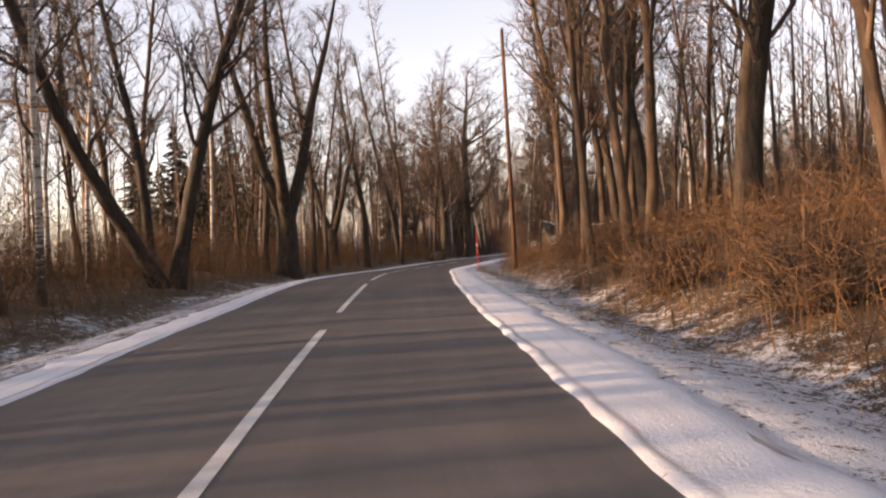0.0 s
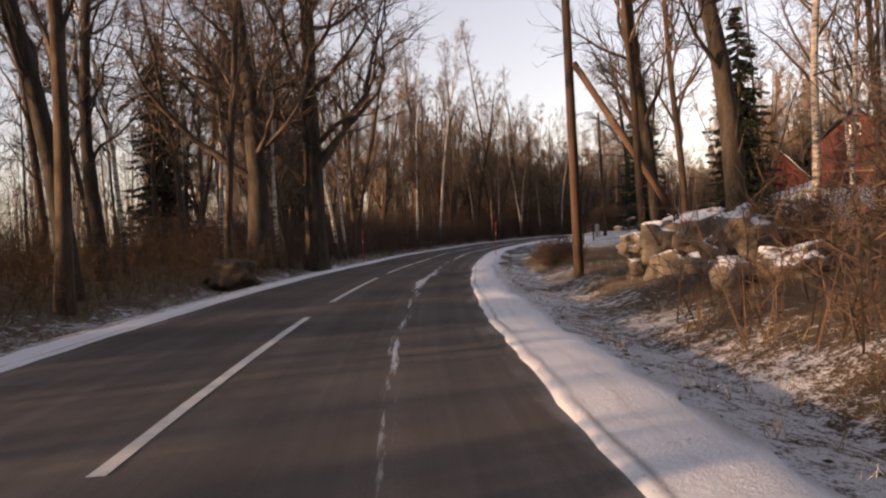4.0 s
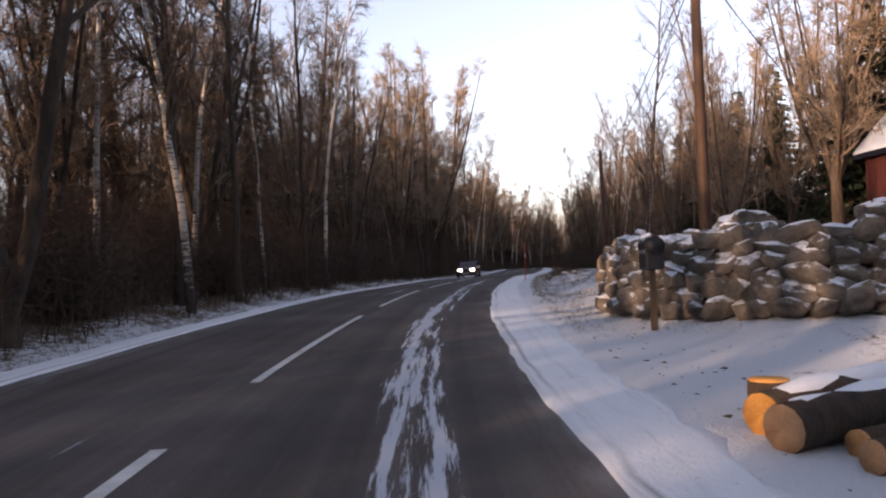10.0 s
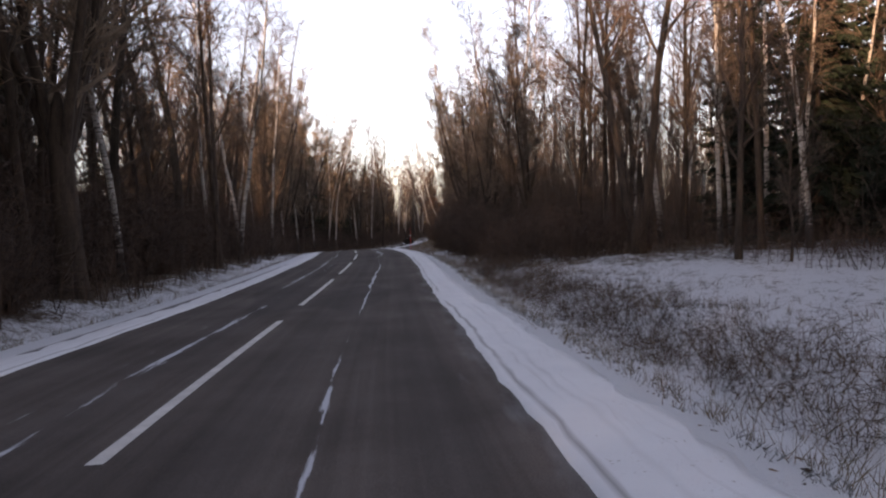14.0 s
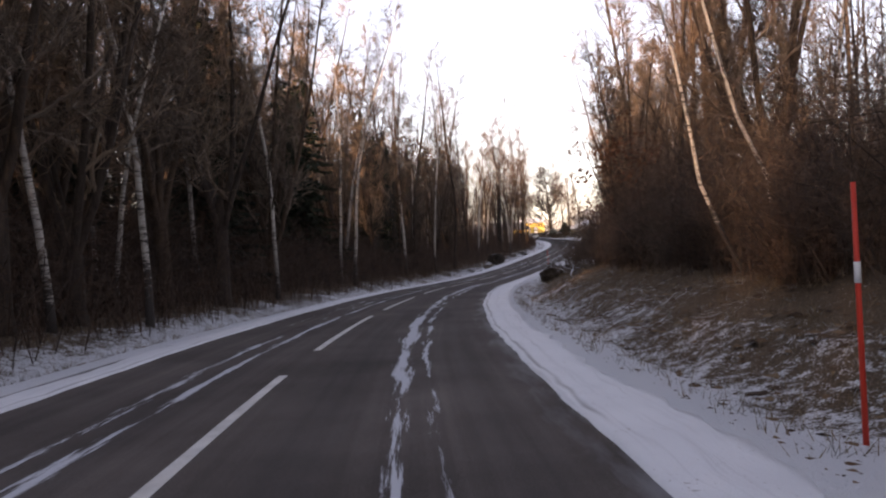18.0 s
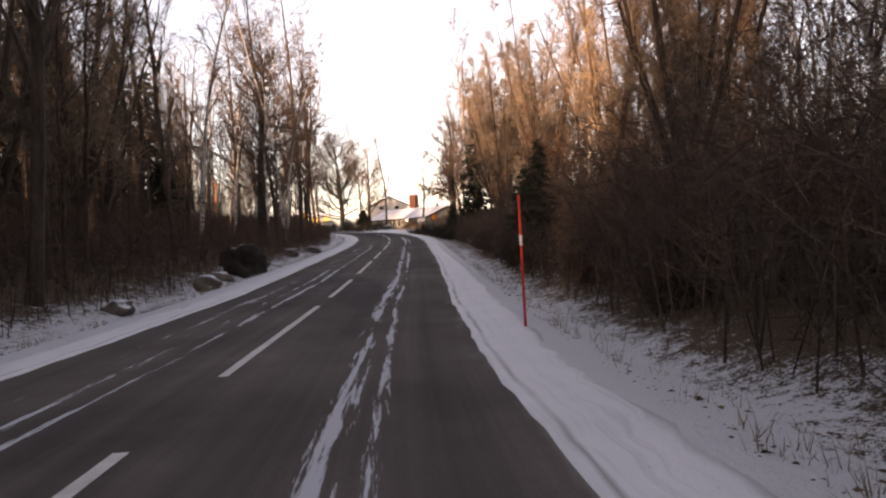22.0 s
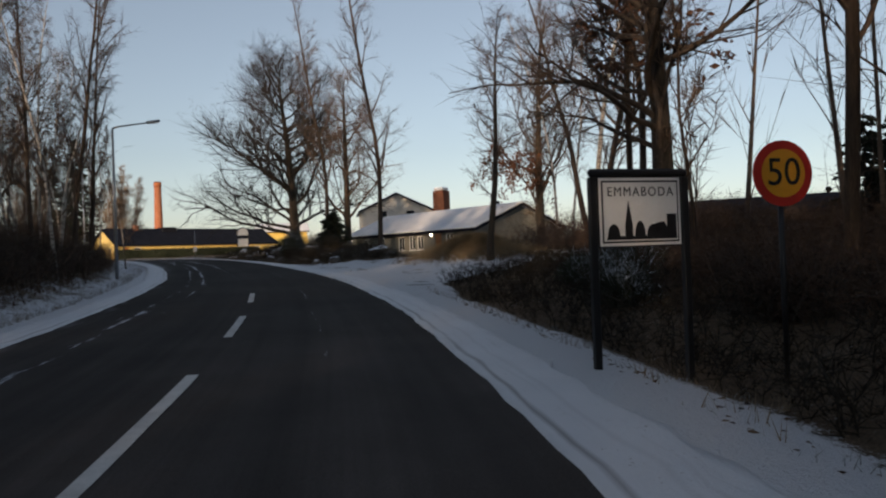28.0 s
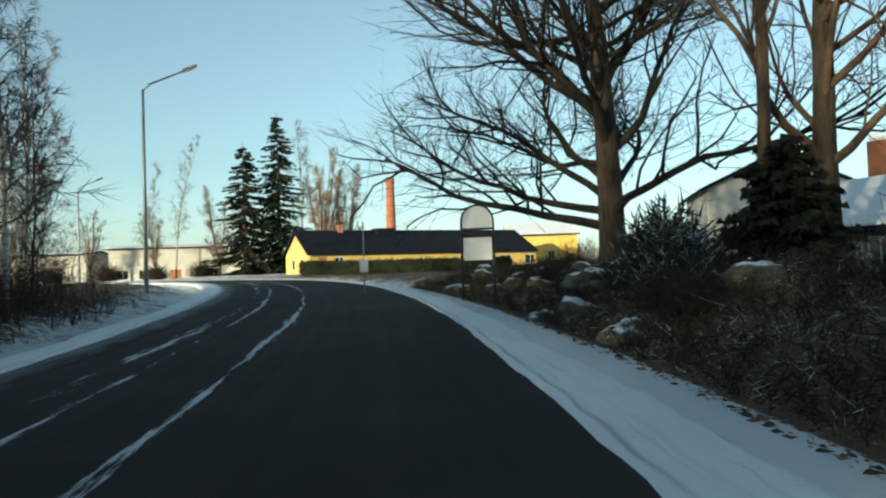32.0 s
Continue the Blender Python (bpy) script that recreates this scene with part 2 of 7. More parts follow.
def snow_material():
    m, t, b = material("packed_snow", 0.75, 0, 0.3)
    co = coords(t)
    big, fine = noise_of(t, co, 1.2, 4), noise_of(t, co, 22, 4, 0.7)
    col = mixed(t, big, (0.64, 0.66, 0.69), (0.8, 0.81, 0.83))
    dirt = maths(t, "ADD", fine, maths(t, "MULTIPLY", noise_of(t, co, 3, 3), 0.5))
    col = mixed(t, ramp(t, dirt, [(0.92, (0, 0, 0)), (1.0, (0.7, 0.7, 0.7))]), col, (0.22, 0.18, 0.15))
    # a wheel rut of grey slush near the asphalt, and fainter ruts further out
    uv = t.nodes.new("ShaderNodeUVMap").outputs[0]
    sep = t.nodes.new("ShaderNodeSeparateXYZ")
    t.links.new(uv, sep.inputs[0])
    rutted = noise_of(t, uv, 1.0, 4, 0.6, (0.5, 0.16, 1))
    for centre, width, amount in ((0.15, 0.05, 0.7), (0.46, 0.05, 0.12)):
        off = maths(t, "ABSOLUTE", maths(t, "ADD", maths(t, "MULTIPLY_ADD", rutted, 0.12, -0.06 - centre), sep.outputs[0]))
        rut = maths(t, "MULTIPLY", maths(t, "MAXIMUM", maths(t, "SUBTRACT", 1.0, maths(t, "DIVIDE", off, width)), 0.0), ramp(t, rutted, [(0.38, (0, 0, 0)), (0.55, (amount, amount, amount))]))
        col = mixed(t, rut, col, (0.16, 0.15, 0.15))
    streaky = noise_of(t, uv, 1.0, 4, 0.65, (11, 0.3, 1))
    col = mixed(t, ramp(t, streaky, [(0.55, (0, 0, 0)), (0.75, (0.35, 0.35, 0.35))]), col, (0.3, 0.29, 0.29))
    t.links.new(col, b.inputs["Base Color"])
    bump(t, b, maths(t, "ADD", big, fine), 0.5, 0.03)
    return m


def birch_material():
    m, t, b = material("birch_bark", 0.7, 0, 0.3)
    co = coords(t)
    marks = noise_of(t, co, 1.0, 4, 0.7, (3, 3, 16))
    patchy = noise_of(t, co, 1.6, 3)
    z = t.nodes.new("ShaderNodeSeparateXYZ")
    t.links.new(co, z.inputs[0])
    base = maths(t, "MULTIPLY_ADD", z.outputs[2], -0.16, 0.35)
    v = maths(t, "ADD", maths(t, "ADD", marks, maths(t, "MULTIPLY", patchy, 0.4)), maths(t, "MAXIMUM", base, 0.0))
    col = ramp(t, v, [(0.45, (0.56, 0.52, 0.46)), (0.72, (0.4, 0.36, 0.31)), (0.82, (0.05, 0.042, 0.036))])
    t.links.new(col, b.inputs["Base Color"])
    bump(t, b, v, 0.4, 0.01)
    return m


M_ASPHALT, M_GROUND, M_SNOW, M_BIRCH = asphalt_material(), ground_material(), snow_material(), birch_material()
M_LINE = surface("worn_road_paint", (0.42, 0.41, 0.39), (0.72, 0.71, 0.68), 3, 60, 0.7, vary=0.06)
M_BARK = surface("grey_brown_bark", (0.018, 0.013, 0.01), (0.1, 0.07, 0.048), 6, 30, 0.9, (1, 1, 0.18), 0.9, 0.03)
M_OAK = surface("furrowed_oak_bark", (0.01, 0.008, 0.006), (0.068, 0.054, 0.04), 7, 30, 0.9, (1, 1, 0.2), 1.0, 0.04)
M_TWIG = surface("bare_twigs", (0.025, 0.018, 0.014), (0.15, 0.107, 0.075), 2, 20, 0.85, None, 0.2, 0.01)
M_PALE_TWIG = surface("pale_fine_twigs", (0.07, 0.052, 0.038), (0.3, 0.225, 0.16), 2, 20, 0.85, None, 0.2, 0.01)
M_FAR_TWIG = surface("distant_twigs", (0.03, 0.021, 0.016), (0.17, 0.122, 0.085), 0.3, 8, 0.85, None, 0.2, 0.01, vary=0.5, pieces=True)
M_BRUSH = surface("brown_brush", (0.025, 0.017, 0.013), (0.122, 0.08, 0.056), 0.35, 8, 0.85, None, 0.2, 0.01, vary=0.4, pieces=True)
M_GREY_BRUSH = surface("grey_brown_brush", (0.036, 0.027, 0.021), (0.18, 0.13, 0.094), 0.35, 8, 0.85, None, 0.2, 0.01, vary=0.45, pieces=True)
# dry brush whose warm sunlight is put into the colour
M_SUNLIT_DRY_BRUSH = surface("dry_brush_sunlit_orange", (0.04, 0.024, 0.013), (0.19, 0.108, 0.052), 0.35, 8, 0.85, None, 0.2, 0.01, vary=0.45, pieces=True)
# near-black copy of the brush: its deep shade is put into the colour
M_SHADED_BRUSH = surface("shaded_dark_brush", (0.008, 0.007, 0.005), (0.055, 0.042, 0.024), 0.6, 8, 0.85, None, 0.2, 0.01)
M_NEEDLE = surface("spruce_needles", (0.006, 0.01, 0.005), (0.026, 0.036, 0.017), 2, 20, 0.8, None, 0.3, 0.01)
M_DRY = surface("dry_grass", (0.09, 0.065, 0.038), (0.33, 0.25, 0.15), 0.8, 12, 0.85, None, 0.2, 0.01)
M_STONE = surface("field_stone", (0.032, 0.027, 0.022), (0.19, 0.16, 0.13), 2.2, 22, 0.85, None, 0.9, 0.05, frost=0.78)
M_DARK_STONE = surface("dark_brown_rock", (0.007, 0.006, 0.004), (0.07, 0.052, 0.036), 4.5, 24, 0.85, None, 1.0, 0.12, frost=0.42)
M_WOOD_RED = surface("red_painted_boards", (0.055, 0.012, 0.008), (0.105, 0.024, 0.015), 1.5, 30, 0.8, (1, 1, 0.15), 0.4, 0.008, vary=0.08)
M_POLE = surface("weathered_pole_wood", (0.032, 0.019, 0.014), (0.115, 0.07, 0.047), 3, 40, 0.85, (1, 1, 0.08), 0.6, 0.01)
M_FROSTED = surface("frosted_branches", (0.07, 0.055, 0.045), (0.22, 0.18, 0.145), 4, 30, 0.9, None, 0.4, 0.01, frost=0.8)
M_FROSTED_GREEN = surface("frosted_evergreen", (0.012, 0.018, 0.01), (0.05, 0.06, 0.035), 3, 30, 0.85, None, 0.4, 0.02, frost=0.55)
M_ROOF_SNOW = surface("snow_on_roof", (0.68, 0.7, 0.75), (0.84, 0.85, 0.88), 1.0, 12, 0.8, None, 0.4, 0.03, vary=0.03)

# ---- the road's line: x, y every 14 m, and its height ----
ROAD_XY = [
    (0.5, -28.2), (-0.35, -14.1), (-1.20, -0.08), (-2.07, 13.97), (-2.58, 27.99), (-2.51, 42.20), (-1.17, 55.84), (1.51, 69.71), (5.11, 83.26), (9.30, 96.50),
    (13.95, 109.64), (19.93, 122.65), (26.99, 134.58), (35.15, 145.89), (44.30, 156.60), (53.98, 166.83), (63.79, 176.84), (73.69, 186.51), (83.89, 196.12),
    (94.10, 205.61), (104.22, 215.48), (113.81, 225.63), (123.58, 235.85), (133.88, 245.26), (144.78, 253.91), (156.35, 261.79), (168.24, 269.07),
    (180.41, 275.87), (192.58, 282.68), (204.80, 289.59), (217.01, 296.49), (229.01, 303.86), (240.35, 312.12), (250.61, 321.28), (260.37, 331.60),
    (269.4, 342.3), (277.6, 353.6), (284.6, 365.7), (289.8, 378.7), (292.2, 392.5), (291.2, 406.5), (286.9, 419.8)]
ROAD_Z = [-0.2, -0.1, 0.0, 0.17, 0.35, 0.17, 0.0, 0.03, 0.06, 0.05, 0.10, 0.19, 0.39, 0.54, 0.69, 0.64, 0.56, 0.34, 0.20, 0.25, 0.27, 0.18, -0.21, -0.65, -1.06, -1.48,
          -1.71, -1.62, -1.34, -1.04, -0.65, -0.20, 0.25, 0.62, 0.95, 1.3, 1.65, 1.95, 2.15, 2.25, 2.3, 2.3]


def gliding(points, steps):
    """A Catmull-Rom curve through the points, steps samples to a span."""
    p = np.array(points, float)
    p = np.vstack([2 * p[0] - p[1], p, 2 * p[-1] - p[-2]])
    out = []
    for i in range(1, len(p) - 2):
        t = np.linspace(0, 1, steps, endpoint=False)[:, None]
        a, b, c, d = p[i - 1], p[i], p[i + 1], p[i + 2]
        out.append(0.5 * (2 * b + (c - a) * t + (2 * a - 5 * b + 4 * c - d) * t**2 + (3 * b - a - 3 * c + d) * t**3))
    return np.vstack(out + [p[-2:-1]])


LINE = gliding([(x, y, z) for (x, y), z in zip(ROAD_XY, ROAD_Z)], 14)
LINE_S = np.r_[0, np.cumsum(np.hypot(*np.diff(LINE[:, :2], axis=0).T))]
LINE_S -= LINE_S[2 * 14]                     # 0 m lies beside the start of the drive
AHEAD = np.gradient(LINE[:, :2], axis=0)
AHEAD /= np.hypot(*AHEAD.T)[:, None]
ROAD_START, ROAD_END = float(LINE_S[0]), float(LINE_S[-1])


def along(s, u):
    """x, y and road height at s metres along the road and u metres to its right; arrays or numbers."""
    s, u = np.asarray(s, float), np.asarray(u, float)
    x, y, z, tx, ty = (np.interp(s, LINE_S, v) for v in (LINE[:, 0], LINE[:, 1], LINE[:, 2], AHEAD[:, 0], AHEAD[:, 1]))
    n = np.hypot(tx, ty)
    return np.stack([x + u * ty / n, y - u * tx / n, z], -1)


def beside(x, y):
    """s and u of a place."""
    i = int(np.hypot(LINE[:, 0] - x, LINE[:, 1] - y).argmin())
    d = np.array([x, y]) - LINE[i, :2]
    return float(LINE_S[i] + d @ AHEAD[i]), float(d[0] * AHEAD[i, 1] - d[1] * AHEAD[i, 0])


# height of the ground ten metres to the right and to the left, along the road
BANK_S = [-30, 0, 40, 60, 80, 100, 125, 137, 143, 150, 158, 175, 195, 225, 255, 270, 300, 325, 345, 365, 400, 415, 440, 447, 453, 462, 480, 500, 560]
BANK_R = [0.8, 0.7, 1.3, 0.9, 0.3, 0.3, 1.0, 0.85, 0.0, 0.05, 0.8, 0.5, 0.1, 0.1, 0.3, 1.1, 1.5, 1.3, 0.7, 0.5, 0.3, 0.2, 0.2, 0.25, 0.8, 1.2, 0.9, 0.2, 0.1]
BANK_L = [0.3, 0.3, 0.5, 0.4, 0.5, 0.5, 0.2, 0.2, 0.2, 0.2, 0.3, 0.4, 0.3, 0.3, 0.3, 0.3, 0.5, 0.9, 0.7, 0.4, 0.3, 0.7, 0.6, 0.5, 0.3, 0.2, 0.1, 0.1, 0.1]


def lift(s, u):
    """Height of the ground over the road: a shallow ditch, then the bank, with uneven ground on it."""
    s, u = np.asarray(s, float), np.asarray(u, float)
    bank = np.where(u > 0, np.interp(s, BANK_S, BANK_R), np.interp(s, BANK_S, BANK_L))
    a = np.abs(u)
    ditch = -0.28 * np.exp(-((a - 5.4) / 0.9) ** 2) * np.where((s > 105) & (s < 165) & (u > 0) | (s > 428) & (s < 456) & (u > 0), 0.15, 1.0)
    rise = bank * np.clip((a - 5.2) / 5.0, 0, 1) ** 1.3 + 0.02 * np.clip(a - 12, 0, 60) * np.sign(bank)
    rise = rise * np.where((s > 447) & (s < 495) & (u > 0), np.clip(1.0 - (a - 8.5) / 3.0, 0, 1), 1.0)
    hill = np.where(u > 9, np.interp(s, [95, 118, 140, 152, 190, 205], [0, 0.15, 0.15, 0.28, 0.28, 0]) * np.clip(a - 17, 0, 45) * np.clip((72 - a) / 30, 0, 1), 0.0)
    rough = 0.10 * np.sin(s * 0.9 + u * 1.7) * np.sin(s * 0.37 - u * 0.8) + 0.05 * np.sin(s * 2.3 + u * 3.1)
    calm = np.where((s > 105) & (s < 160) & (u > 0) | (s > 428) & (s < 458) & (u > 0), 0.25, 1.0)
    level = 0.065 * np.where(u > 0, np.interp(s, [425, 430, 447, 450], [0, 1, 1, 0]), 0.0)
    mound = 0.95 * np.exp(-((s - 443.5) / 1.8) ** 2 - ((u - 11.5) / 2.0) ** 2) + 0.7 * np.exp(-((s - 438) / 5.0) ** 2 - ((u - 19) / 3.5) ** 2)
    return level + mound + ditch + rise + hill + rough * calm * np.clip((a - 4.4) / 2.0, 0, 1) - 0.05


def ground_at(s, u):
    """The place on the ground at s along and u to the right of the road."""
    p = along(s, u)
    return Vector((float(p[0]), float(p[1]), float(p[2] + lift(s, u))))


def on_ground(x, y):
    s, u = beside(x, y)
    p = ground_at(s, u)
    return Vector((x, y, p.z))


# ---- building helpers ----
def shape(name, verts, faces, mat, parent=None, smooth=False):
    """A mesh object from arrays."""
    me = bpy.data.meshes.new(name)
    me.from_pydata([tuple(v) for v in verts], [], [tuple(f) for f in faces])
    if smooth:
        me.polygons.foreach_set("use_smooth", [True] * len(me.polygons))
    me.materials.append(mat)
    ob = new(name, me)
    ob.parent = parent
    return ob


def part(name, bm, mat, parent, label=""):
    me = bpy.data.meshes.new(name)
    bm.to_mesh(me)
    bm.free()
    me.materials.append(mat)
    ob = new(name, me)
    ob.parent = parent
    return tagged(ob, label)


def thing(name, place, label, category, group="", turn=0.0, kind=""):
    ob = new(name)
    ob.empty_display_size = 0.2
    ob.location, ob.rotation_euler = place, (0, 0, radians(turn))
    return tagged(ob, label, category, group, kind)


def box(bm, x0, x1, y0, y1, z0, z1, bevel=0.0):
    """A box, with its edges rounded off."""
    r = bmesh.ops.create_cube(bm, size=1.0)
    for v in r["verts"]:
        v.co = Vector((x0 + (v.co.x + 0.5) * (x1 - x0), y0 + (v.co.y + 0.5) * (y1 - y0), z0 + (v.co.z + 0.5) * (z1 - z0)))
    if bevel:
        edges = list({e for v in r["verts"] for e in v.link_edges})
        bmesh.ops.bevel(bm, geom=edges, offset=bevel, segments=1, affect="EDGES")
    return bm


def boxed(name, dims, mat, parent, bevel=0.006, label=""):
    return part(name, box(bmesh.new(), *dims, bevel), mat, parent, label)


def tube(V, F, pts, radii, sides=6, tip=False):
    """A tapered tube along points, into lists; with a closed tip."""
    pts, start = np.asarray(pts, float), len(V)
    way = np.gradient(pts, axis=0)
    way /= np.linalg.norm(way, axis=1)[:, None] + 1e-9
    ref = np.array([1.0, 0, 0]) if abs(way[0][0]) < 0.8 else np.array([0, 1.0, 0])
    a = np.cross(way, ref)
    a /= np.linalg.norm(a, axis=1)[:, None] + 1e-9
    b = np.cross(way, a)
    ang = np.arange(sides) * 2 * math.pi / sides
    n = len(pts) - (1 if tip else 0)
    for i in range(n):
        V.extend((pts[i] + radii[i] * (np.cos(ang)[:, None] * a[i] + np.sin(ang)[:, None] * b[i])).tolist())
    for i in range(n - 1):
        for k in range(sides):
            p, q = start + i * sides + k, start + i * sides + (k + 1) % sides
            F.append((p, q, q + sides, p + sides))
    if tip:
        V.append(pts[-1].tolist())
        last = start + (n - 1) * sides
        for k in range(sides):
            F.append((last + k, last + (k + 1) % sides, len(V) - 1))
    else:
        F.append(tuple(start + (n - 1) * sides + k for k in range(sides)))
    return V, F


def spikes(P, Q, r):
    """Vertices and faces of many thin three-sided twigs from P to Q, all at once."""
    P, Q = np.asarray(P, float), np.asarray(Q, float)
    r = np.broadcast_to(np.asarray(r, float), (len(P),))
    w = Q - P
    w /= np.linalg.norm(w, axis=1)[:, None] + 1e-9
    a = np.cross(w, np.where(np.abs(w[:, :1]) < 0.8, [[1.0, 0, 0]], [[0, 1.0, 0]]))
    a /= np.linalg.norm(a, axis=1)[:, None] + 1e-9
    b = np.cross(w, a)
    V = np.stack([P + r[:, None] * a, P + r[:, None] * (-0.5 * a + 0.866 * b), P + r[:, None] * (-0.5 * a - 0.866 * b), Q], 1).reshape(-1, 3)
    n = np.arange(len(P))[:, None] * 4
    F = np.stack([n + [0, 1, 3], n + [1, 2, 3], n + [2, 0, 3]], 1).reshape(-1, 3)
    return V, F


def slivers(P, Q, r, seed=1):
    """Vertices and faces of the finest twigs, one narrow blade each, turned at random."""
    P, Q = np.asarray(P, float), np.asarray(Q, float)
    r = np.broadcast_to(np.asarray(r, float), (len(P),))[:, None]
    w = Q - P
    a = np.cross(w, np.random.default_rng(seed).normal(0, 1, (len(P), 3)))
    a /= np.linalg.norm(a, axis=1)[:, None] + 1e-9
    V = np.stack([P - r * a, P + r * a, Q], 1).reshape(-1, 3)
    return V, np.arange(3 * len(P)).reshape(-1, 3)


def swift(name, V, F, mat, parent=None):
    """A mesh object from arrays of triangles, laid in at one go."""
    me = bpy.data.meshes.new(name)
    me.vertices.add(len(V))
    me.vertices.foreach_set("co", np.asarray(V, np.float32).ravel())
    me.loops.add(3 * len(F))
    me.loops.foreach_set("vertex_index", np.asarray(F, np.int32).ravel())
    me.polygons.add(len(F))
    me.polygons.foreach_set("loop_start", np.arange(len(F), dtype=np.int32) * 3)
    me.update(calc_edges=True)
    me.materials.append(mat)
    ob = new(name, me)
    ob.parent = parent
    return ob


def rod(name, pts, radii, mat, parent, sides=8, label=""):
    V, F = tube([], [], pts, radii, sides)
    F.append(tuple(range(sides - 1, -1, -1)))
    return tagged(shape(name, V, F, mat, parent, True), label)


def ring_prism(bm, outline, y0, y1):
    """An outline in x and z, pushed through from y0 to y1."""
    front = [bm.verts.new((x, y0, z)) for x, z in outline]
    rear = [bm.verts.new((x, y1, z)) for x, z in outline]
    bm.faces.new(front)
    bm.faces.new(rear[::-1])
    n = len(outline)
    for i in range(n):
        bm.faces.new((front[(i + 1) % n], front[i], rear[i], rear[(i + 1) % n]))
    bmesh.ops.recalc_face_normals(bm, faces=bm.faces)
    return bm


def strip(name, s_values, u_of, dz_of, mat, parent=None):
    """A sheet along the road: columns at u_of(s) metres to the right, dz_of(s, u) above the road."""
    s = np.asarray(s_values, float)
    U = np.array([u_of(v) for v in s])
    n, k = U.shape
    S = np.repeat(s[:, None], k, 1)
    P = along(S.ravel(), U.ravel())
    P[:, 2] += dz_of(S.ravel(), U.ravel())
    F = [(i * k + j, i * k + j + 1, (i + 1) * k + j + 1, (i + 1) * k + j) for i in range(n - 1) for j in range(k - 1)]
    ob = shape(name, P, F, mat, parent, True)
    uv = ob.data.uv_layers.new(name="road_map")
    loops = np.empty(len(ob.data.loops), int)
    ob.data.loops.foreach_get("vertex_index", loops)
    uv.data.foreach_set("uv", np.stack([U.ravel()[loops], S.ravel()[loops]], -1).astype(np.float32).ravel())
    return ob


# ---- ground, road, snow at its edges, lane marks ----
def crown(s, u):
    return 0.0 - 0.012 * np.abs(np.asarray(u))


U_COLS = np.array([-75, -55, -40, -30, -23, -18, -14, -11, -9, -7.6, -6.6, -5.9, -5.3, -4.8, -4.3, -3.8, -3.2, -2.0, 0, 2.0, 3.2, 3.8, 4.3, 4.8, 5.3, 5.9, 6.6, 7.6, 9, 11, 14, 18, 23, 30, 40, 55, 75])


def build_ground():
    s = np.arange(ROAD_START, ROAD_END, 0.9)
    k = len(U_COLS)
    S, U = np.repeat(s, k), np.tile(U_COLS, len(s))
    P = along(S, U)
    P[:, 2] += np.where(np.abs(U) < 3.4, -0.12, lift(S, U))
    F = [(i * k + j, i * k + j + 1, (i + 1) * k + j + 1, (i + 1) * k + j) for i in range(len(s) - 1) for j in range(k - 1)]
    V = P.tolist()
    # far country, to the horizon
    base = len(V)
    far = [-2600, -900, -300, -90, 40, 130, 220, 310, 400, 520, 800, 1500, 3000]
    for y in far:
        for x in far:
            sx = min(max(x, 0), 300)
            V.append((x, y, -3.4 if 0 <= sx <= 300 and -90 <= y <= 400 and x <= 400 else -1.4))
    n = len(far)
    F += [(base + i * n + j, base + i * n + j + 1, base + (i + 1) * n + j + 1, base + (i + 1) * n + j) for i in range(n - 1) for j in range(n - 1)]
    ob = shape("ground", V, F, M_GROUND, None, True)
    # how much snow (red) and grass (green) lies where
    right = np.interp(S, [-30, 40, 70, 85, 100, 108, 150, 160, 200, 240, 262, 300, 350, 400, 425, 432, 456, 465, 500, 560], [0.55, 0.55, 0.55, 0.57, 0.56, 0.57, 0.61, 0.72, 0.7, 0.64, 0.6, 0.65, 0.55, 0.54, 0.6, 1.2, 1.2, 0.62, 0.6, 0.7])
    left = np.interp(S, [-30, 80, 120, 200, 330, 440, 470, 560], [0.52, 0.52, 0.56, 0.62, 0.62, 0.6, 0.62, 0.7])
    snow = np.where(U > 0, right, left) - np.where(U > 0, np.interp(S, [88, 106, 225, 248, 256, 262, 328, 336, 422, 432, 452, 464, 500, 540], [1, 0, 0, 1.5, 1.5, 0.55, 0.55, 1.5, 1.5, 0, 0, 1, 1, 0]), np.interp(S, [500, 540], [1, 0])) * 0.26 * np.clip((np.abs(U) - 5.6) / 3.0, 0, 1)
    snow = snow + (0.3 - snow) * np.clip((np.abs(U) - 30) / 35, 0, 1)
    snow = snow + np.interp(S, [80, 105], [0.08, 0.3]) * np.clip((5.6 - np.abs(U)) / 1.4, 0, 1) * (S < 470)
    snow = np.where((U > 5 + np.clip(S - 429, 0, 40) * 0.85) & (S > 405) & (S < 447), 0.38, snow)
    snow = np.where((U > 4.6) & (U < 10) & (S > 453.6 - 1.8 * (U - 5.3)) & (S > 449) & (S < 490), 0.44, snow)
    snow = np.where((U > 4.7) & (U < 6.4) & (S > 92) & (S < 126), 0.56, snow)
    snow = np.where((np.abs(P[:, 0] - 23.2) < 0.6) & (P[:, 1] > 106) & (P[:, 1] < 117.5), 0.95, snow)
    snow = np.where((U > 4.8) & (U < 14) & (S > 258) & (S < 332), snow - 0.1, snow)
    snow = np.where((U > 3.6) & (U < 7) & (S > 150) & (S < 160), 1.2, snow)
    grass = np.where((U > 0) & (S > 100) & (S < 150), 0.8, 0.1)
    cover = np.concatenate([np.stack([snow, grass, 0 * snow, 0 * snow + 1], -1), np.tile([0.3, 0.1, 0, 1], (len(V) - base, 1))])
    att = ob.data.color_attributes.new("cover", "FLOAT_COLOR", "POINT")
    att.data.foreach_set("color", cover.astype(np.float32).ravel())
    return tagged(ob, "forest floor of leaf litter and frozen grass under thin snow", "ground", kind="structure")


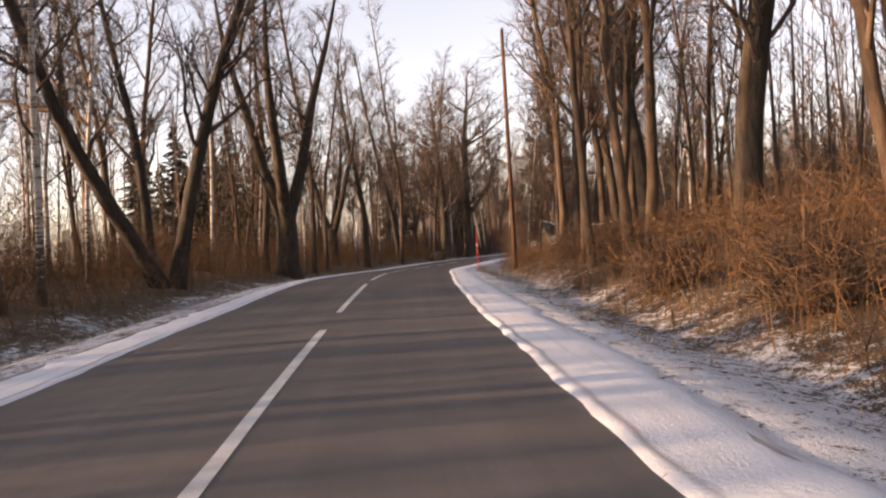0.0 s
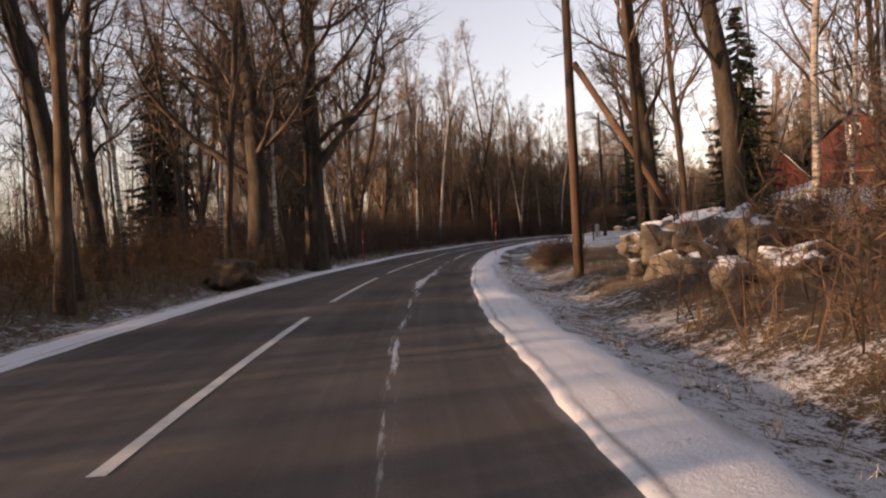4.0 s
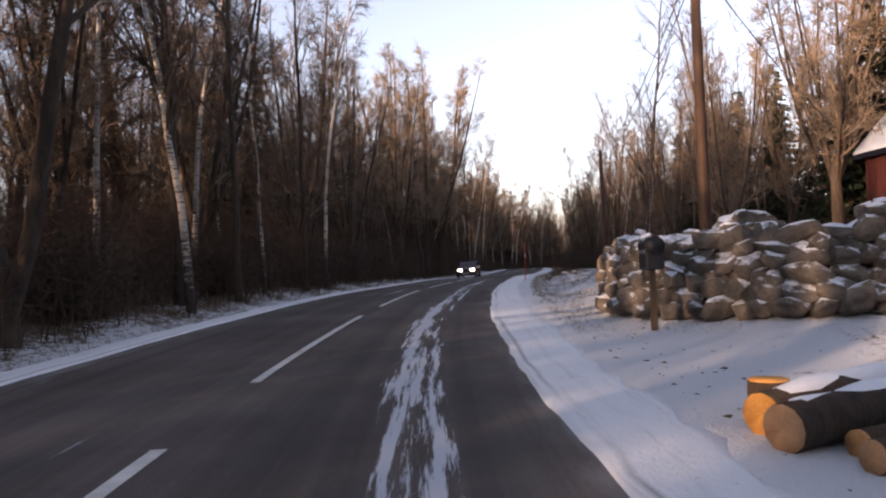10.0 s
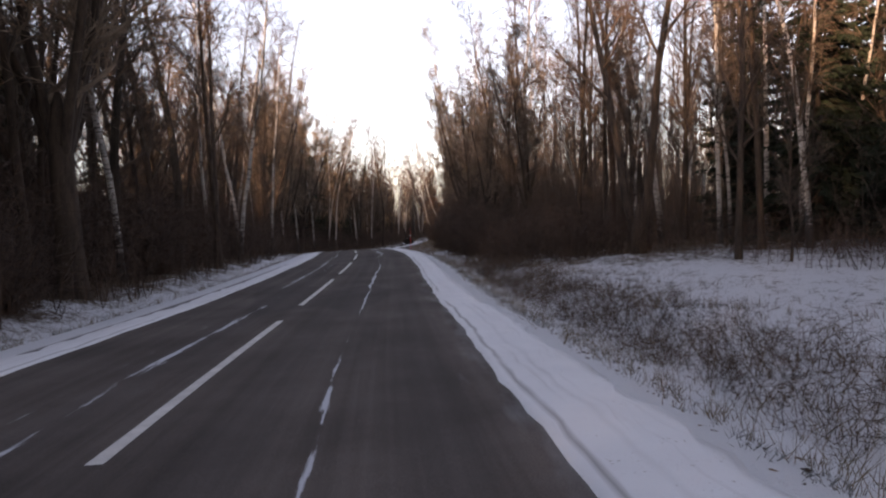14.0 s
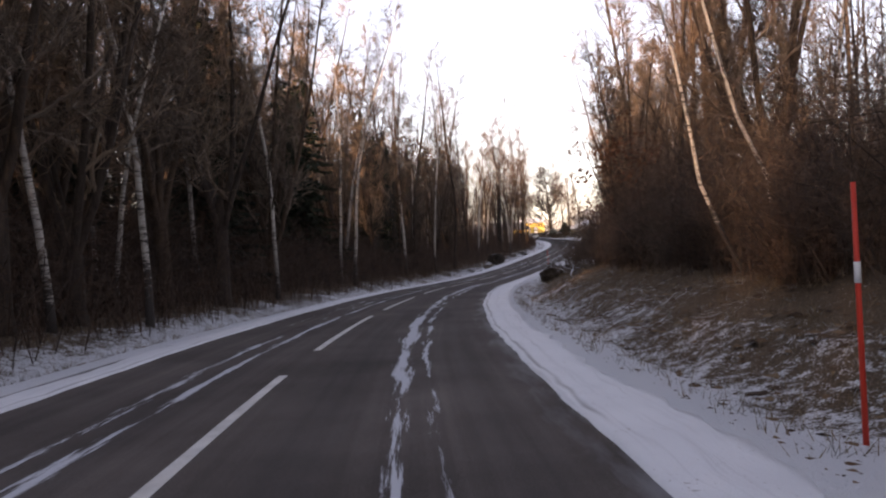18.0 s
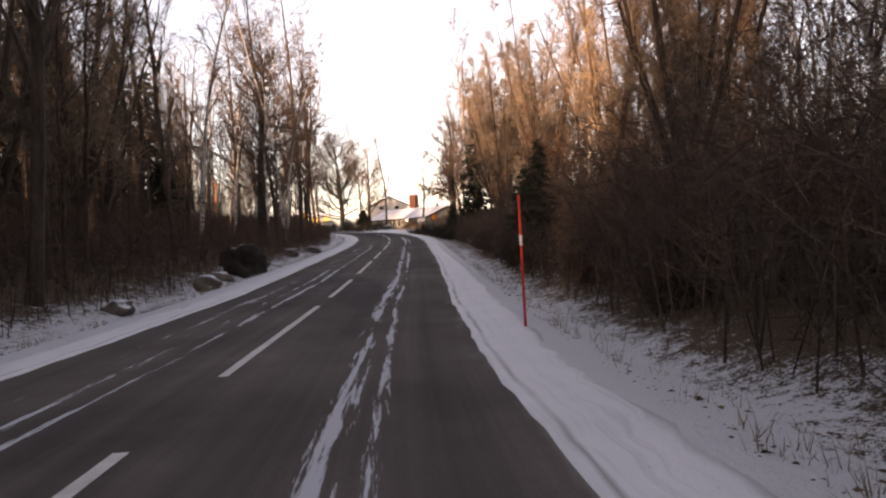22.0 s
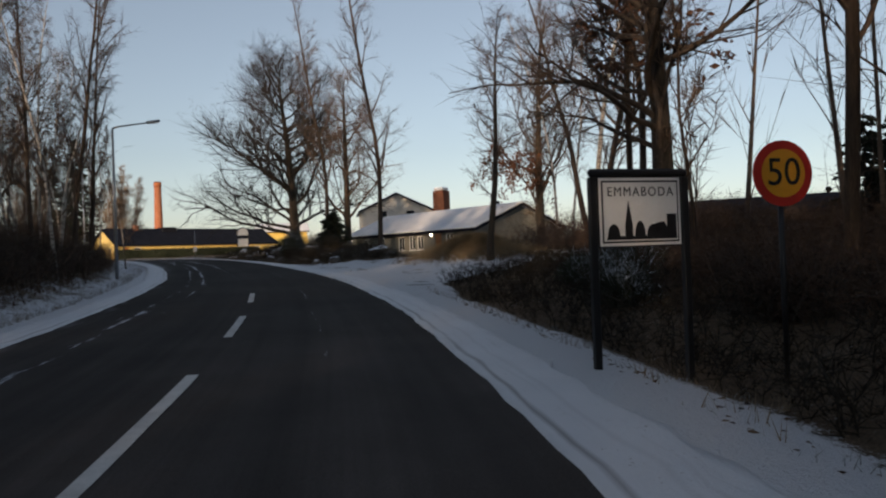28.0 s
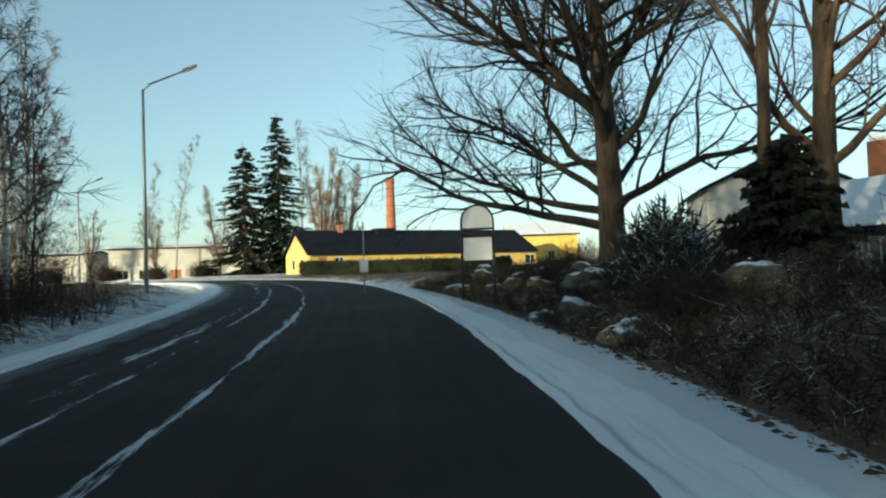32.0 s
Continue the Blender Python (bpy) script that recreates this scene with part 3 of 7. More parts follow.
def half(s, side):
    """Half the width of the asphalt, with its uneven edge under the snow."""
    if side > 0:
        wide = np.interp(s, [0, 20, 45, 70, 100, 130, 160, 192, 214, 262, 275, 317, 345, 367, 393, 410, 460], [2.6, 2.7, 3.05, 3.12, 3.2, 3.15, 2.95, 2.9, 3.12, 2.95, 3.15, 3.15, 2.9, 3.1, 3.0, 2.78, 2.82])
    else:
        wide = np.interp(s, [0, 20, 50, 70, 100, 121, 150, 165, 196, 220, 270, 320, 350, 372, 400, 418, 440, 470], [2.6, 2.6, 2.95, 2.95, 3.0, 3.25, 3.3, 3.1, 2.9, 2.65, 2.75, 2.85, 2.7, 2.9, 3.0, 3.05, 2.9, 3.6])
    return wide + 0.02 * math.sin(s * 0.7 + side) + 0.012 * math.sin(s * 2.1 + 2 * side) + 0.01 * math.sin(s * 5.3)


ground = build_ground()
road = strip("road", np.arange(ROAD_START, ROAD_END, 1.0), lambda s: [-3.5, -3.0, -2.2, -1.5, -0.8, 0, 0.8, 1.5, 2.2, 3.0, 3.5], crown, M_ASPHALT)
tagged(road, "worn grey asphalt road with streaks of packed snow", "road", kind="structure")


def shoulder(side):
    ragged = random.Random(8 + side)
    wide = lambda s: (1.0 + 0.1 * math.sin(s * 0.13) + 0.04 * math.sin(s * 0.9 + side) + ragged.uniform(-0.09, 0.09)) * (1.0 if side > 0 else 0.85)
    cols = np.array([0.0, 0.05, 0.12, 0.2, 0.3, 0.45, 0.62, 0.85, 0.97, 1.0])
    tops = np.array([-0.03, 0.008, 0.012, 0.012, 0.014, 0.013, 0.011, -0.008, -0.035, -0.2])
    out = lambda s: [side * (half(s, side) + c * wide(s)) for c in cols]
    s_all = np.arange(ROAD_START, ROAD_END, 0.45)
    heights = np.tile(tops, len(s_all)) + np.repeat(0.006 * np.sin(s_all * 3.7) + 0.004 * np.sin(s_all * 9.1), len(cols))
    ob = strip("snow_shoulder_right" if side > 0 else "snow_shoulder_left", s_all, out, lambda s, u: heights + crown(s, u) * 0.6, M_SNOW)
    loops = np.empty(len(ob.data.loops), int)
    ob.data.loops.foreach_get("vertex_index", loops)
    across = np.stack([np.tile(cols, len(s_all)), np.repeat(s_all, len(cols))], -1)
    ob.data.uv_layers["road_map"].data.foreach_set("uv", across[loops].astype(np.float32).ravel())
    if side < 0:
        ob.data.flip_normals()
    return tagged(ob, "strip of packed white snow with wheel ruts along the road edge", "snow", kind="structure")


shoulder(1), shoulder(-1)

# lane marks: nine metres long with gaps of three, shorter past the town sign
MARKS = [(3.0, 12.0), (14.9, 23.8), (26.5, 35.5), (38.0, 47.0), (49.0, 57.3), (60.0, 68.8), (71.8, 80.8), (83.8, 92.8), (94.5, 101.5), (103.8, 112.7), (115.5, 123.2), (126.0, 134.8), (137.6, 146.6),
         (149.5, 158.5), (161.4, 170.5), (173.4, 182.2), (185.1, 194.0), (197.1, 206.2), (208.6, 217.4), (220.5, 229.4), (232.2, 240.9), (244.1, 252.6), (255.6, 264.3), (267.4, 276.4), (279.3, 287.9),
         (290.7, 299.6), (302.7, 311.0), (313.5, 322.3), (325.3, 334.4), (337.4, 345.5), (347.6, 353.7), (356.6, 365.1), (367.6, 376.1), (379.1, 387.9), (390.0, 396.2), (399.1, 408.0), (410.6, 416.5),
         (419.4, 422.3), (425.3, 428.2)]
for a, b in MARKS:
    mark = strip("lane_mark", np.linspace(a, b, 10), lambda s: [-0.06 + 0.004 * math.sin(s * 9), 0.06 + 0.004 * math.sin(s * 7)], lambda s, u: 0.005 + 0 * s, M_LINE, road)

# ---- trees ----
def wander(rng, start, way, length, steps, bend, lifting=0.0):
    """Points of a branch that starts out along way and wavers, bending up or down as it goes."""
    pts, p, w = [np.array(start, float)], np.array(start, float), np.array(way, float)
    for _ in range(steps):
        w = w + rng.normal(0, bend, 3) + np.array([0, 0, lifting])
        w /= np.linalg.norm(w)
        p = p + w * length / steps
        pts.append(p.copy())
    return np.array(pts)


def sideways(rng, way, angle, turn):
    """A direction at an angle from way, turned round it."""
    way = way / np.linalg.norm(way)
    a = np.cross(way, (0.3, 0.9, 0.1))
    a /= np.linalg.norm(a)
    b = np.cross(way, a)
    return way * math.cos(angle) + (a * math.cos(turn) + b * math.sin(turn)) * math.sin(angle)


def ribbons(P, Q, T, r, seed=1):
    """Vertices and faces of bent twigs: from P over the knee Q to the tip T, one narrow folded blade each."""
    P, Q, T = (np.asarray(v, float) for v in (P, Q, T))
    r = np.broadcast_to(np.asarray(r, float), (len(P),))[:, None]
    a = np.cross(T - P, np.random.default_rng(seed).normal(0, 1, (len(P), 3)))
    a /= np.linalg.norm(a, axis=1)[:, None] + 1e-9
    V = np.stack([P - r * a, P + r * a, Q - 0.65 * r * a, Q + 0.65 * r * a, T], 1).reshape(-1, 3)
    n = np.arange(len(P))[:, None] * 5
    return V, np.stack([n + [0, 1, 3], n + [0, 3, 2], n + [2, 3, 4]], 1).reshape(-1, 3)


def bare_tree(seed, high, thick, first, limbs, angle, reach, lifting, subs=6, twigs=8, droop=0.0, forks=1, lean=0.0, fork_at=0.3, bend=0.05, rich=False, splay=0.33, fine=0.0105):
    """Mesh lists of a leafless tree: its trunk, and its crown of limbs, boughs and twigs. rich: rounded boughs and forked twigs."""
    rng = np.random.default_rng(seed)
    V, F, TV, TF = [], [], [], []
    bent, straight = ([], [], [], []), ([], [], [])
    stems = []
    if forks > 1:
        low = wander(rng, (0, 0, -0.3), (lean, 0, 1), high * fork_at, 4, 0.03)
        stump = np.vstack([low, low[-1:] + [[0, 0, 0.5]], low[-1:] + [[0, 0, 1.1]]])
        tube(V, F, stump, np.r_[np.linspace(thick * 1.25, thick * 0.95, len(low)) * np.r_[1.25, np.ones(len(low) - 1)], thick * 0.75, thick * 0.2], 11)
        for k in range(forks):
            turn = 2 * math.pi * k / forks + rng.uniform(-0.4, 0.4)
            out = splay * rng.uniform(0.6, 1.2) if forks > 3 else splay
            stem = wander(rng, low[-1] - (0, 0, 0.7), np.array([math.cos(turn) * out, math.sin(turn) * out, 1.0]), high * (1 - fork_at) * rng.uniform(0.85, 1), 8, bend, 0.06)
            radius = thick * (0.72 if forks < 4 else 0.5) * np.linspace(1, 0.16, len(stem))
            tube(V, F, stem, radius, 7)
            stems.append((stem, radius))
    else:
        stem = wander(rng, (0, 0, -0.3), (lean, 0, 1), high, 11, bend * 0.6, 0.03)
        radius = thick * np.linspace(1, 0.1, len(stem)) ** 0.85
        radius[0] *= 1.3
        tube(V, F, stem, radius, 9 if rich else 7)
        stems.append((stem, radius))
    for stem, radius in stems:
        for k in range(limbs // len(stems)):
            f = first + (0.97 - first) * ((k + rng.uniform(0, 1)) / (limbs // len(stems)))
            i = f * (len(stem) - 1)
            p = np.array([np.interp(i, range(len(stem)), stem[:, c]) for c in range(3)])
            r = float(np.interp(i, range(len(stem)), radius))
            size = reach * (1.0 - 0.6 * (f - first) / (1 - first)) * rng.uniform(0.65, 1.15)
            steps = 8 if rich else 5
            limb = wander(rng, p, sideways(rng, np.array([0, 0, 1.0]), angle * rng.uniform(0.75, 1.25), rng.uniform(0, 6.28)), size, steps, 0.19 if rich else 0.16, lifting * 5 / steps)
            lr = min(r * 0.62, 0.018 * size + 0.02) * np.linspace(1, 0.2, len(limb))
            tube(TV, TF, limb, lr, 5 if rich else 3)
            for j in range(subs):
                g = 0.18 + 0.82 * (j + rng.uniform(0, 1)) / subs
                q = np.array([np.interp(g * steps, range(steps + 1), limb[:, c]) for c in range(3)])
                direction = limb[min(steps, int(g * steps) + 1)] - limb[min(steps - 1, int(g * steps))]
                long = size * 0.45 * (1.15 - 0.5 * g) * rng.uniform(0.7, 1.3)
                sub = wander(rng, q, sideways(rng, direction, rng.uniform(0.4, 0.95), rng.uniform(0, 6.28)), long, 4, 0.22, lifting * 0.6 - droop * 0.3)
                thin = max(0.014, lr[0] * 0.34)
                if rich:
                    tube(TV, TF, sub, thin * np.linspace(1, 0.35, 5), 3)
                else:
                    bent[0].append(sub[:1]), bent[1].append(sub[2:3]), bent[2].append(sub[4:]), bent[3].append([thin])
                h = rng.uniform(0.12, 1.0, twigs)
                o = np.stack([np.interp(h * 4, range(5), sub[:, c]) for c in range(3)], -1)
                w = (sub[-1] - sub[0]) / (np.linalg.norm(sub[-1] - sub[0]) + 1e-9)
                d = w * 0.8 + rng.normal(0, 0.5, (twigs, 3)) + np.array([0, 0, lifting - droop * 1.6])
                d /= np.linalg.norm(d, axis=1)[:, None]
                end = o + d * (size * 0.2 * rng.uniform(0.5, 1.4, (twigs, 1)) + 0.25)
                if rich:
                    knee = (o + end) / 2 + rng.normal(0, 0.06, (twigs, 3))
                    bent[0].append(o), bent[1].append(knee), bent[2].append(end), bent[3].append(np.full(twigs, fine * 1.15))
                    for _ in range(2):
                        at = o + (end - o) * rng.uniform(0.3, 0.9, (twigs, 1))
                        straight[0].append(at), straight[1].append(at + (d * 0.7 + rng.normal(0, 0.5, (twigs, 3)) + np.array([0, 0, lifting])) * rng.uniform(0.2, 0.5, (twigs, 1))), straight[2].append(np.full(twigs, fine * 0.8))
                else:
                    straight[0].append(o), straight[1].append(end), straight[2].append(np.full(twigs, fine))
    for SV, SF in ([ribbons(*(np.concatenate(v) for v in bent), seed)] if bent[0] else []) + [slivers(*(np.concatenate(v) for v in straight), seed)]:
        TF += (SF + len(TV)).tolist()
        TV += SV.tolist()
    return V, F, TV, TF


TREES = {}


def tree_kind(key, name, label, category, bark, *args, twig=None, **kw):
    """The meshes of one kind of tree, which every tree of the kind shares."""
    V, F, TV, TF = bare_tree(*args, **kw)
    me, tw = bpy.data.meshes.new(name + "_trunk"), bpy.data.meshes.new(name + "_crown")
    for mesh, v, f, m in ((me, V, F, bark), (tw, TV, TF, twig or M_TWIG)):
        mesh.from_pydata(v, [], f)
        mesh.materials.append(m)
        mesh.polygons.foreach_set("use_smooth", [True] * len(mesh.polygons))
    TREES[key] = (name, label, category, me, tw)


def plant(key, x, y, turn=0.0, size=1.0, label="", group="roadside trees", tilt=(0, 0), tall=1.0, z=None):
    name, text, category, me, tw = TREES[key]
    ob = thing(name, (x, y, on_ground(x, y).z - 0.02 if z is None else z), label or text, category, group)
    ob.rotation_euler, ob.scale = (radians(tilt[0]), radians(tilt[1]), radians(turn)), (size, size, size * tall)
    for part_name, mesh in (("trunk", me), ("crown", tw)):
        o = new(part_name, mesh)
        o.parent = ob
    return ob


SLIM, BIRCH_T = "tall slender leafless tree with grey-brown bark in the woods", "leafless birch with white bark and dark marks beside the road"
for k in range(4):
    tree_kind("slim" + "abcd"[k], "bare_tree", SLIM, "tree", M_BARK, 11 + k, 20 + k, 0.125 + 0.018 * k, 0.2, 24, 0.62, 4.0, 0.1, 6, 11, bend=0.06)
for k in range(3):
    tree_kind("birch" + "abc"[k], "birch", BIRCH_T, "tree", M_BIRCH, 31 + k, 17.5 + 1.5 * k, 0.11 + 0.013 * k, 0.25, 22, 0.58, 3.4, 0.05, 6, 13, droop=0.28, bend=0.08)
for k in range(3):
    tree_kind("oak" + "abc"[k], "oak", "broad leafless oak with heavy spreading limbs", "tree", M_OAK, 51 + k, 15 + k, 0.42, 0.2, 26, 1.0, 6.8, 0.1, 10, 9, bend=0.06, rich=True)
tree_kind("fork", "forked_tree", "old leafless tree with a thick forked trunk", "tree", M_OAK, 71, 21, 0.62, 0.3, 27, 0.75, 4.6, 0.1, 8, 8, forks=3, fork_at=0.2, rich=True)
tree_kind("twin", "twin_trunk_tree", "leafless tree with two trunks from one base", "tree", M_BARK, 73, 21, 0.26, 0.35, 24, 0.7, 4.0, 0.1, 6, 15, forks=2, fork_at=0.06)
tree_kind("bigoak", "large_oak", "large spreading leafless oak on a stony mound", "tree", M_OAK, 77, 15, 0.42, 0.13, 46, 1.12, 8.2, 0.13, 14, 12, bend=0.03, rich=True, twig=M_OAK)
tree_kind("broom", "broad_crowned_tree", "bare tree with a dense rounded crown of fine upswept twigs", "tree", M_BARK, 74, 20, 0.3, 0.06, 56, 0.5, 3.6, 0.12, 7, 8, bend=0.05, forks=7, fork_at=0.14, splay=0.36, rich=True, fine=0.017, twig=M_PALE_TWIG)
tree_kind("broomb", "broad_crowned_tree", "bare tree with a dense rounded crown of fine upswept twigs", "tree", M_BARK, 75, 18, 0.26, 0.08, 50, 0.55, 3.3, 0.12, 7, 8, bend=0.06, forks=6, fork_at=0.2, splay=0.42, rich=True, fine=0.017, twig=M_PALE_TWIG)
for k in range(2):
    tree_kind("stout" + "ab"[k], "stout_tree", "tall leafless tree with a thick dark straight trunk", "tree", M_OAK, 61 + k, 21 + k, 0.3, 0.22, 22, 0.85, 4.6, 0.09, 8, 8, bend=0.06, rich=True)
tree_kind("hanging", "old_tree", "old bare tree with a clear trunk and hanging branches", "tree", M_OAK, 65, 17, 0.36, 0.4, 20, 1.1, 5.6, 0.04, 9, 12, droop=0.4, bend=0.06, rich=True)
tree_kind("thin", "young_tree", "thin young leafless tree at the wood's edge", "tree", M_BARK, 79, 9, 0.06, 0.12, 22, 0.6, 2.4, 0.1, 6, 12, bend=0.1)
tree_kind("thinb", "young_birch", "thin young birch leaning at the wood's edge", "tree", M_BIRCH, 80, 11, 0.065, 0.15, 22, 0.55, 2.3, 0.04, 6, 13, droop=0.2, bend=0.12)


def spruce_mesh(seed, high, wide, whorls, full=0.85):
    rng = np.random.default_rng(seed)
    V, F, NV, NF, A, B, R = [], [], [], [], [], [], []
    tube(V, F, [(0, 0, -0.3), (0, 0, high * 0.5), (0, 0, high)], [high * 0.014, high * 0.009, 0.01], 6)
    for k in range(whorls):
        f = k / whorls
        z = high * (0.07 + 0.91 * f)
        for _ in range(7):
            turn, length = rng.uniform(0, 6.28), wide * (1 - f) ** full * rng.uniform(0.6, 1.15) + 0.25
            out = np.array([math.cos(turn), math.sin(turn), 0.0])
            t = np.linspace(0, 1, 4)[:, None]
            pts = np.array([0, 0, z + rng.uniform(-0.2, 0.2)]) + out * t * length + np.array([0, 0, 1.0]) * (-0.45 * t + 0.22 * t**2) * length
            tube(NV, NF, pts, [0.035, 0.03, 0.02, 0.006], 3, True)
            n = int(8 + length * 10)
            g = 0.1 + 0.9 * rng.uniform(0, 1, n)
            p = np.stack([np.interp(g * 3, range(4), pts[:, c]) for c in range(3)], -1)
            side = np.cross(out, (0, 0, 1.0)) * rng.choice([-1, 1], n)[:, None]
            d = out * 0.6 + side * rng.uniform(0.2, 1.0, (n, 1)) + np.array([0, 0, 1.0]) * rng.uniform(-0.95, 0.05, (n, 1))
            d /= np.linalg.norm(d, axis=1)[:, None]
            A.append(p), B.append(p + d * ((0.25 + 0.4 * (1 - g)) * (0.6 + 0.25 * length) * rng.uniform(0.6, 1.2, n))[:, None]), R.append(np.full(n, 0.11))
    SV, SF = slivers(np.vstack(A), np.vstack(B), np.concatenate(R))
    first = len(NV)
    return V, F, NV + SV.tolist(), NF + (SF + first).tolist()


def spruce_kind(key, seed, high, wide, whorls, full=0.85):
    V, F, NV, NF = spruce_mesh(seed, high, wide, whorls, full)
    me, nd = bpy.data.meshes.new("spruce_trunk"), bpy.data.meshes.new("spruce_crown")
    for mesh, v, f, m in ((me, V, F, M_BARK), (nd, NV, NF, M_NEEDLE)):
        mesh.from_pydata(v, [], f)
        mesh.materials.append(m)
    TREES[key] = ("spruce", "dark green spruce with drooping branches among bare trees", "spruce", me, nd)


spruce_kind("spruce", 91, 14, 3.0, 30, 0.75)
spruce_kind("spruceb", 92, 17, 3.2, 34, 0.75)
spruce_kind("sprucec", 93, 5.5, 1.7, 16)
spruce_kind("juniper", 94, 4.3, 1.9, 34, 0.5)

# ---- trees that stand out, each at its own place ----
def at_su(s, u):
    p = along(s, u)
    return float(p[0]), float(p[1])


plant("stouta", -10.0, 26.5, 20, 1.0, "leafless tree leaning far to one side over the verge", tilt=(0, -25))
plant("stoutb", -9.5, 26.7, 70, 0.95, "leafless tree leaning away from its neighbour at the roadside", tilt=(2, 12))
plant("fork", -8.8, 42.8, 40, 0.92)
plant("oaka", 0.35, 93.2, 10, 1.4, "roadside oak with a sunlit lower trunk beside a boulder", tall=0.98)
plant("oakb", 3.3, 96.4, 130, 1.5, "heavy roadside oak with dark spreading limbs", tall=0.98)
plant("slimc", 1.9, 95.5, 200, 0.75, "thin dark leaning tree between two oaks", tilt=(0, 6))
plant("slimd", 5.55, 34.8, 30, 1.05, "tall roadside tree with a sunlit yellowish trunk")
plant("slima", 10.7, 73.7, 70, 0.9, "crooked pale-barked tree beside a pole", tilt=(0, -5))
plant("birchb", -8.6, 74.2, 0, 1.0)
plant("bircha", -4.6, 85.5, 50, 1.05)
plant("slimd", -4.1, 74.0, 90, 1.15, "thick dark-trunked tree close to the road")
plant("birchc", 39.2, 164.9, 30, 1.0)
plant("birchb", 36.7, 157.5, 130, 1.1, "leafless birch with a white foot and dark upper trunk")
plant("twin", 98.9, 193.6, 60, 1.05, "pair of tall bare trunks rising from one base in thin snow")
plant("birchb", 103.9, 192.0, 10, 0.95)
plant("birchc", 100.7, 187.6, 140, 0.95)
plant("spruceb", 29.4, 95.7, 10, 0.85, group="spruces")
plant("slimb", 31.6, 96.8, 10, 0.9)
plant("birchc", 106.3, 190.7, 80, 1.0)
plant("birchc", 148.2, 265.3, 10, 1.0)
plant("birchb", 161.3, 274.1, 60, 1.1)
plant("birchc", 192.7, 293.3, 60, 0.95)
plant("slimc", 223.9, 310.5, 10, 0.9)
plant("oakc", 208.3, 302.6, 10, 0.95, "bare tree with dark upswept limbs at the wood's edge")
plant("bigoak", 288.2, 350.4, 20, 1.3, tall=0.88, group="trees by the town")
plant("slimd", 274.6, 331.9, 15, 1.0, "bare birch-like tree standing alone in front of a grey building", group="trees by the town")
plant("oaka", 284.5, 341.6, 95, 0.85, "dark bare tree beside a juniper", tall=1.2, group="trees by the town")
plant("slimd", 282.6, 342.4, 15, 1.0, "dark bare tree beside a juniper", group="trees by the town")
plant("oakb", 288.5, 325.6, 40, 0.95, "bare tree with some dry leaves on low branches", tall=1.25, group="trees by the town")
plant("birchc", 285.2, 322.9, 140, 0.95, "birch with fine hanging twigs beside a grey building", group="trees by the town")
plant("birchb", 286.6, 322.4, 240, 0.95, "birch with fine hanging twigs beside a grey building", group="trees by the town")
plant("slimd", 262.9, 311.4, 10, 0.95, "tall bare trunk behind the town sign", group="trees by the town")
plant("oakc", 254.2, 308.7, 80, 0.88, "bare oak with heavy limbs behind the town sign", group="trees by the town")
plant("slimb", 248.4, 303.9, 130, 1.1, "thick bare trunk behind the speed sign", group="trees by the town")
plant("slima", 249.6, 302.9, 200, 1.0, "thick bare trunk behind the speed sign", group="trees by the town")
plant("slimd", 237.2, 320.6, 20, 0.95, "dark bare tree behind the far town sign", group="trees by the town")
plant("bircha", 241.0, 324.0, 60, 0.9, group="trees by the town")
plant("fork", *at_su(62.9, -9.6), 200, 0.72, "leafless tree with a pale trunk that forks low down")
for s, u, k, size, text in ((64, -6.9, "stouta", 0.95, "stout tree with pale mossy bark beside the road"), (75.2, -7.4, "stoutb", 1.0, "stout dark-trunked tree close to the road"), (81, -9.5, "stouta", 0.85, ""), (38, 9.4, "stoutb", 0.95, ""), (34, 12, "stouta", 1.0, ""), (29, 10.6, "stoutb", 0.95, ""),
                            (26, 13, "stouta", 1.05, ""), (21, 11.2, "stoutb", 0.9, ""), (44, 12.5, "stouta", 0.95, ""), (52, 12, "stoutb", 0.9, ""), (73.9, 9.7, "stouta", 0.95, "stout tree with a pale sunlit trunk among boulders"), (80.5, 9.4, "stoutb", 0.75, "pale-barked tree leaning beside a pole"),
                            (48, -9.5, "stouta", 0.9, ""), (34, -10.5, "stoutb", 0.85, ""), (18, -9.5, "stouta", 0.9, ""), (8, -11, "stoutb", 0.9, ""), (135.6, -15.6, "stouta", 1.0, ""), (128, -12.5, "stoutb", 0.95, ""), (142, -11.5, "stouta", 0.9, ""), (158, -10.5, "stoutb", 0.95, ""),
                            (238, -10, "stouta", 0.85, ""), (246, -9.4, "stoutb", 0.9, ""), (330, 12.5, "stoutb", 0.85, ""), (300, 13, "stouta", 0.85, ""), (337, -10.2, "stouta", 0.85, "")):
    plant(k, *at_su(s, u), turn=s * 71 % 360, size=size, label=text)
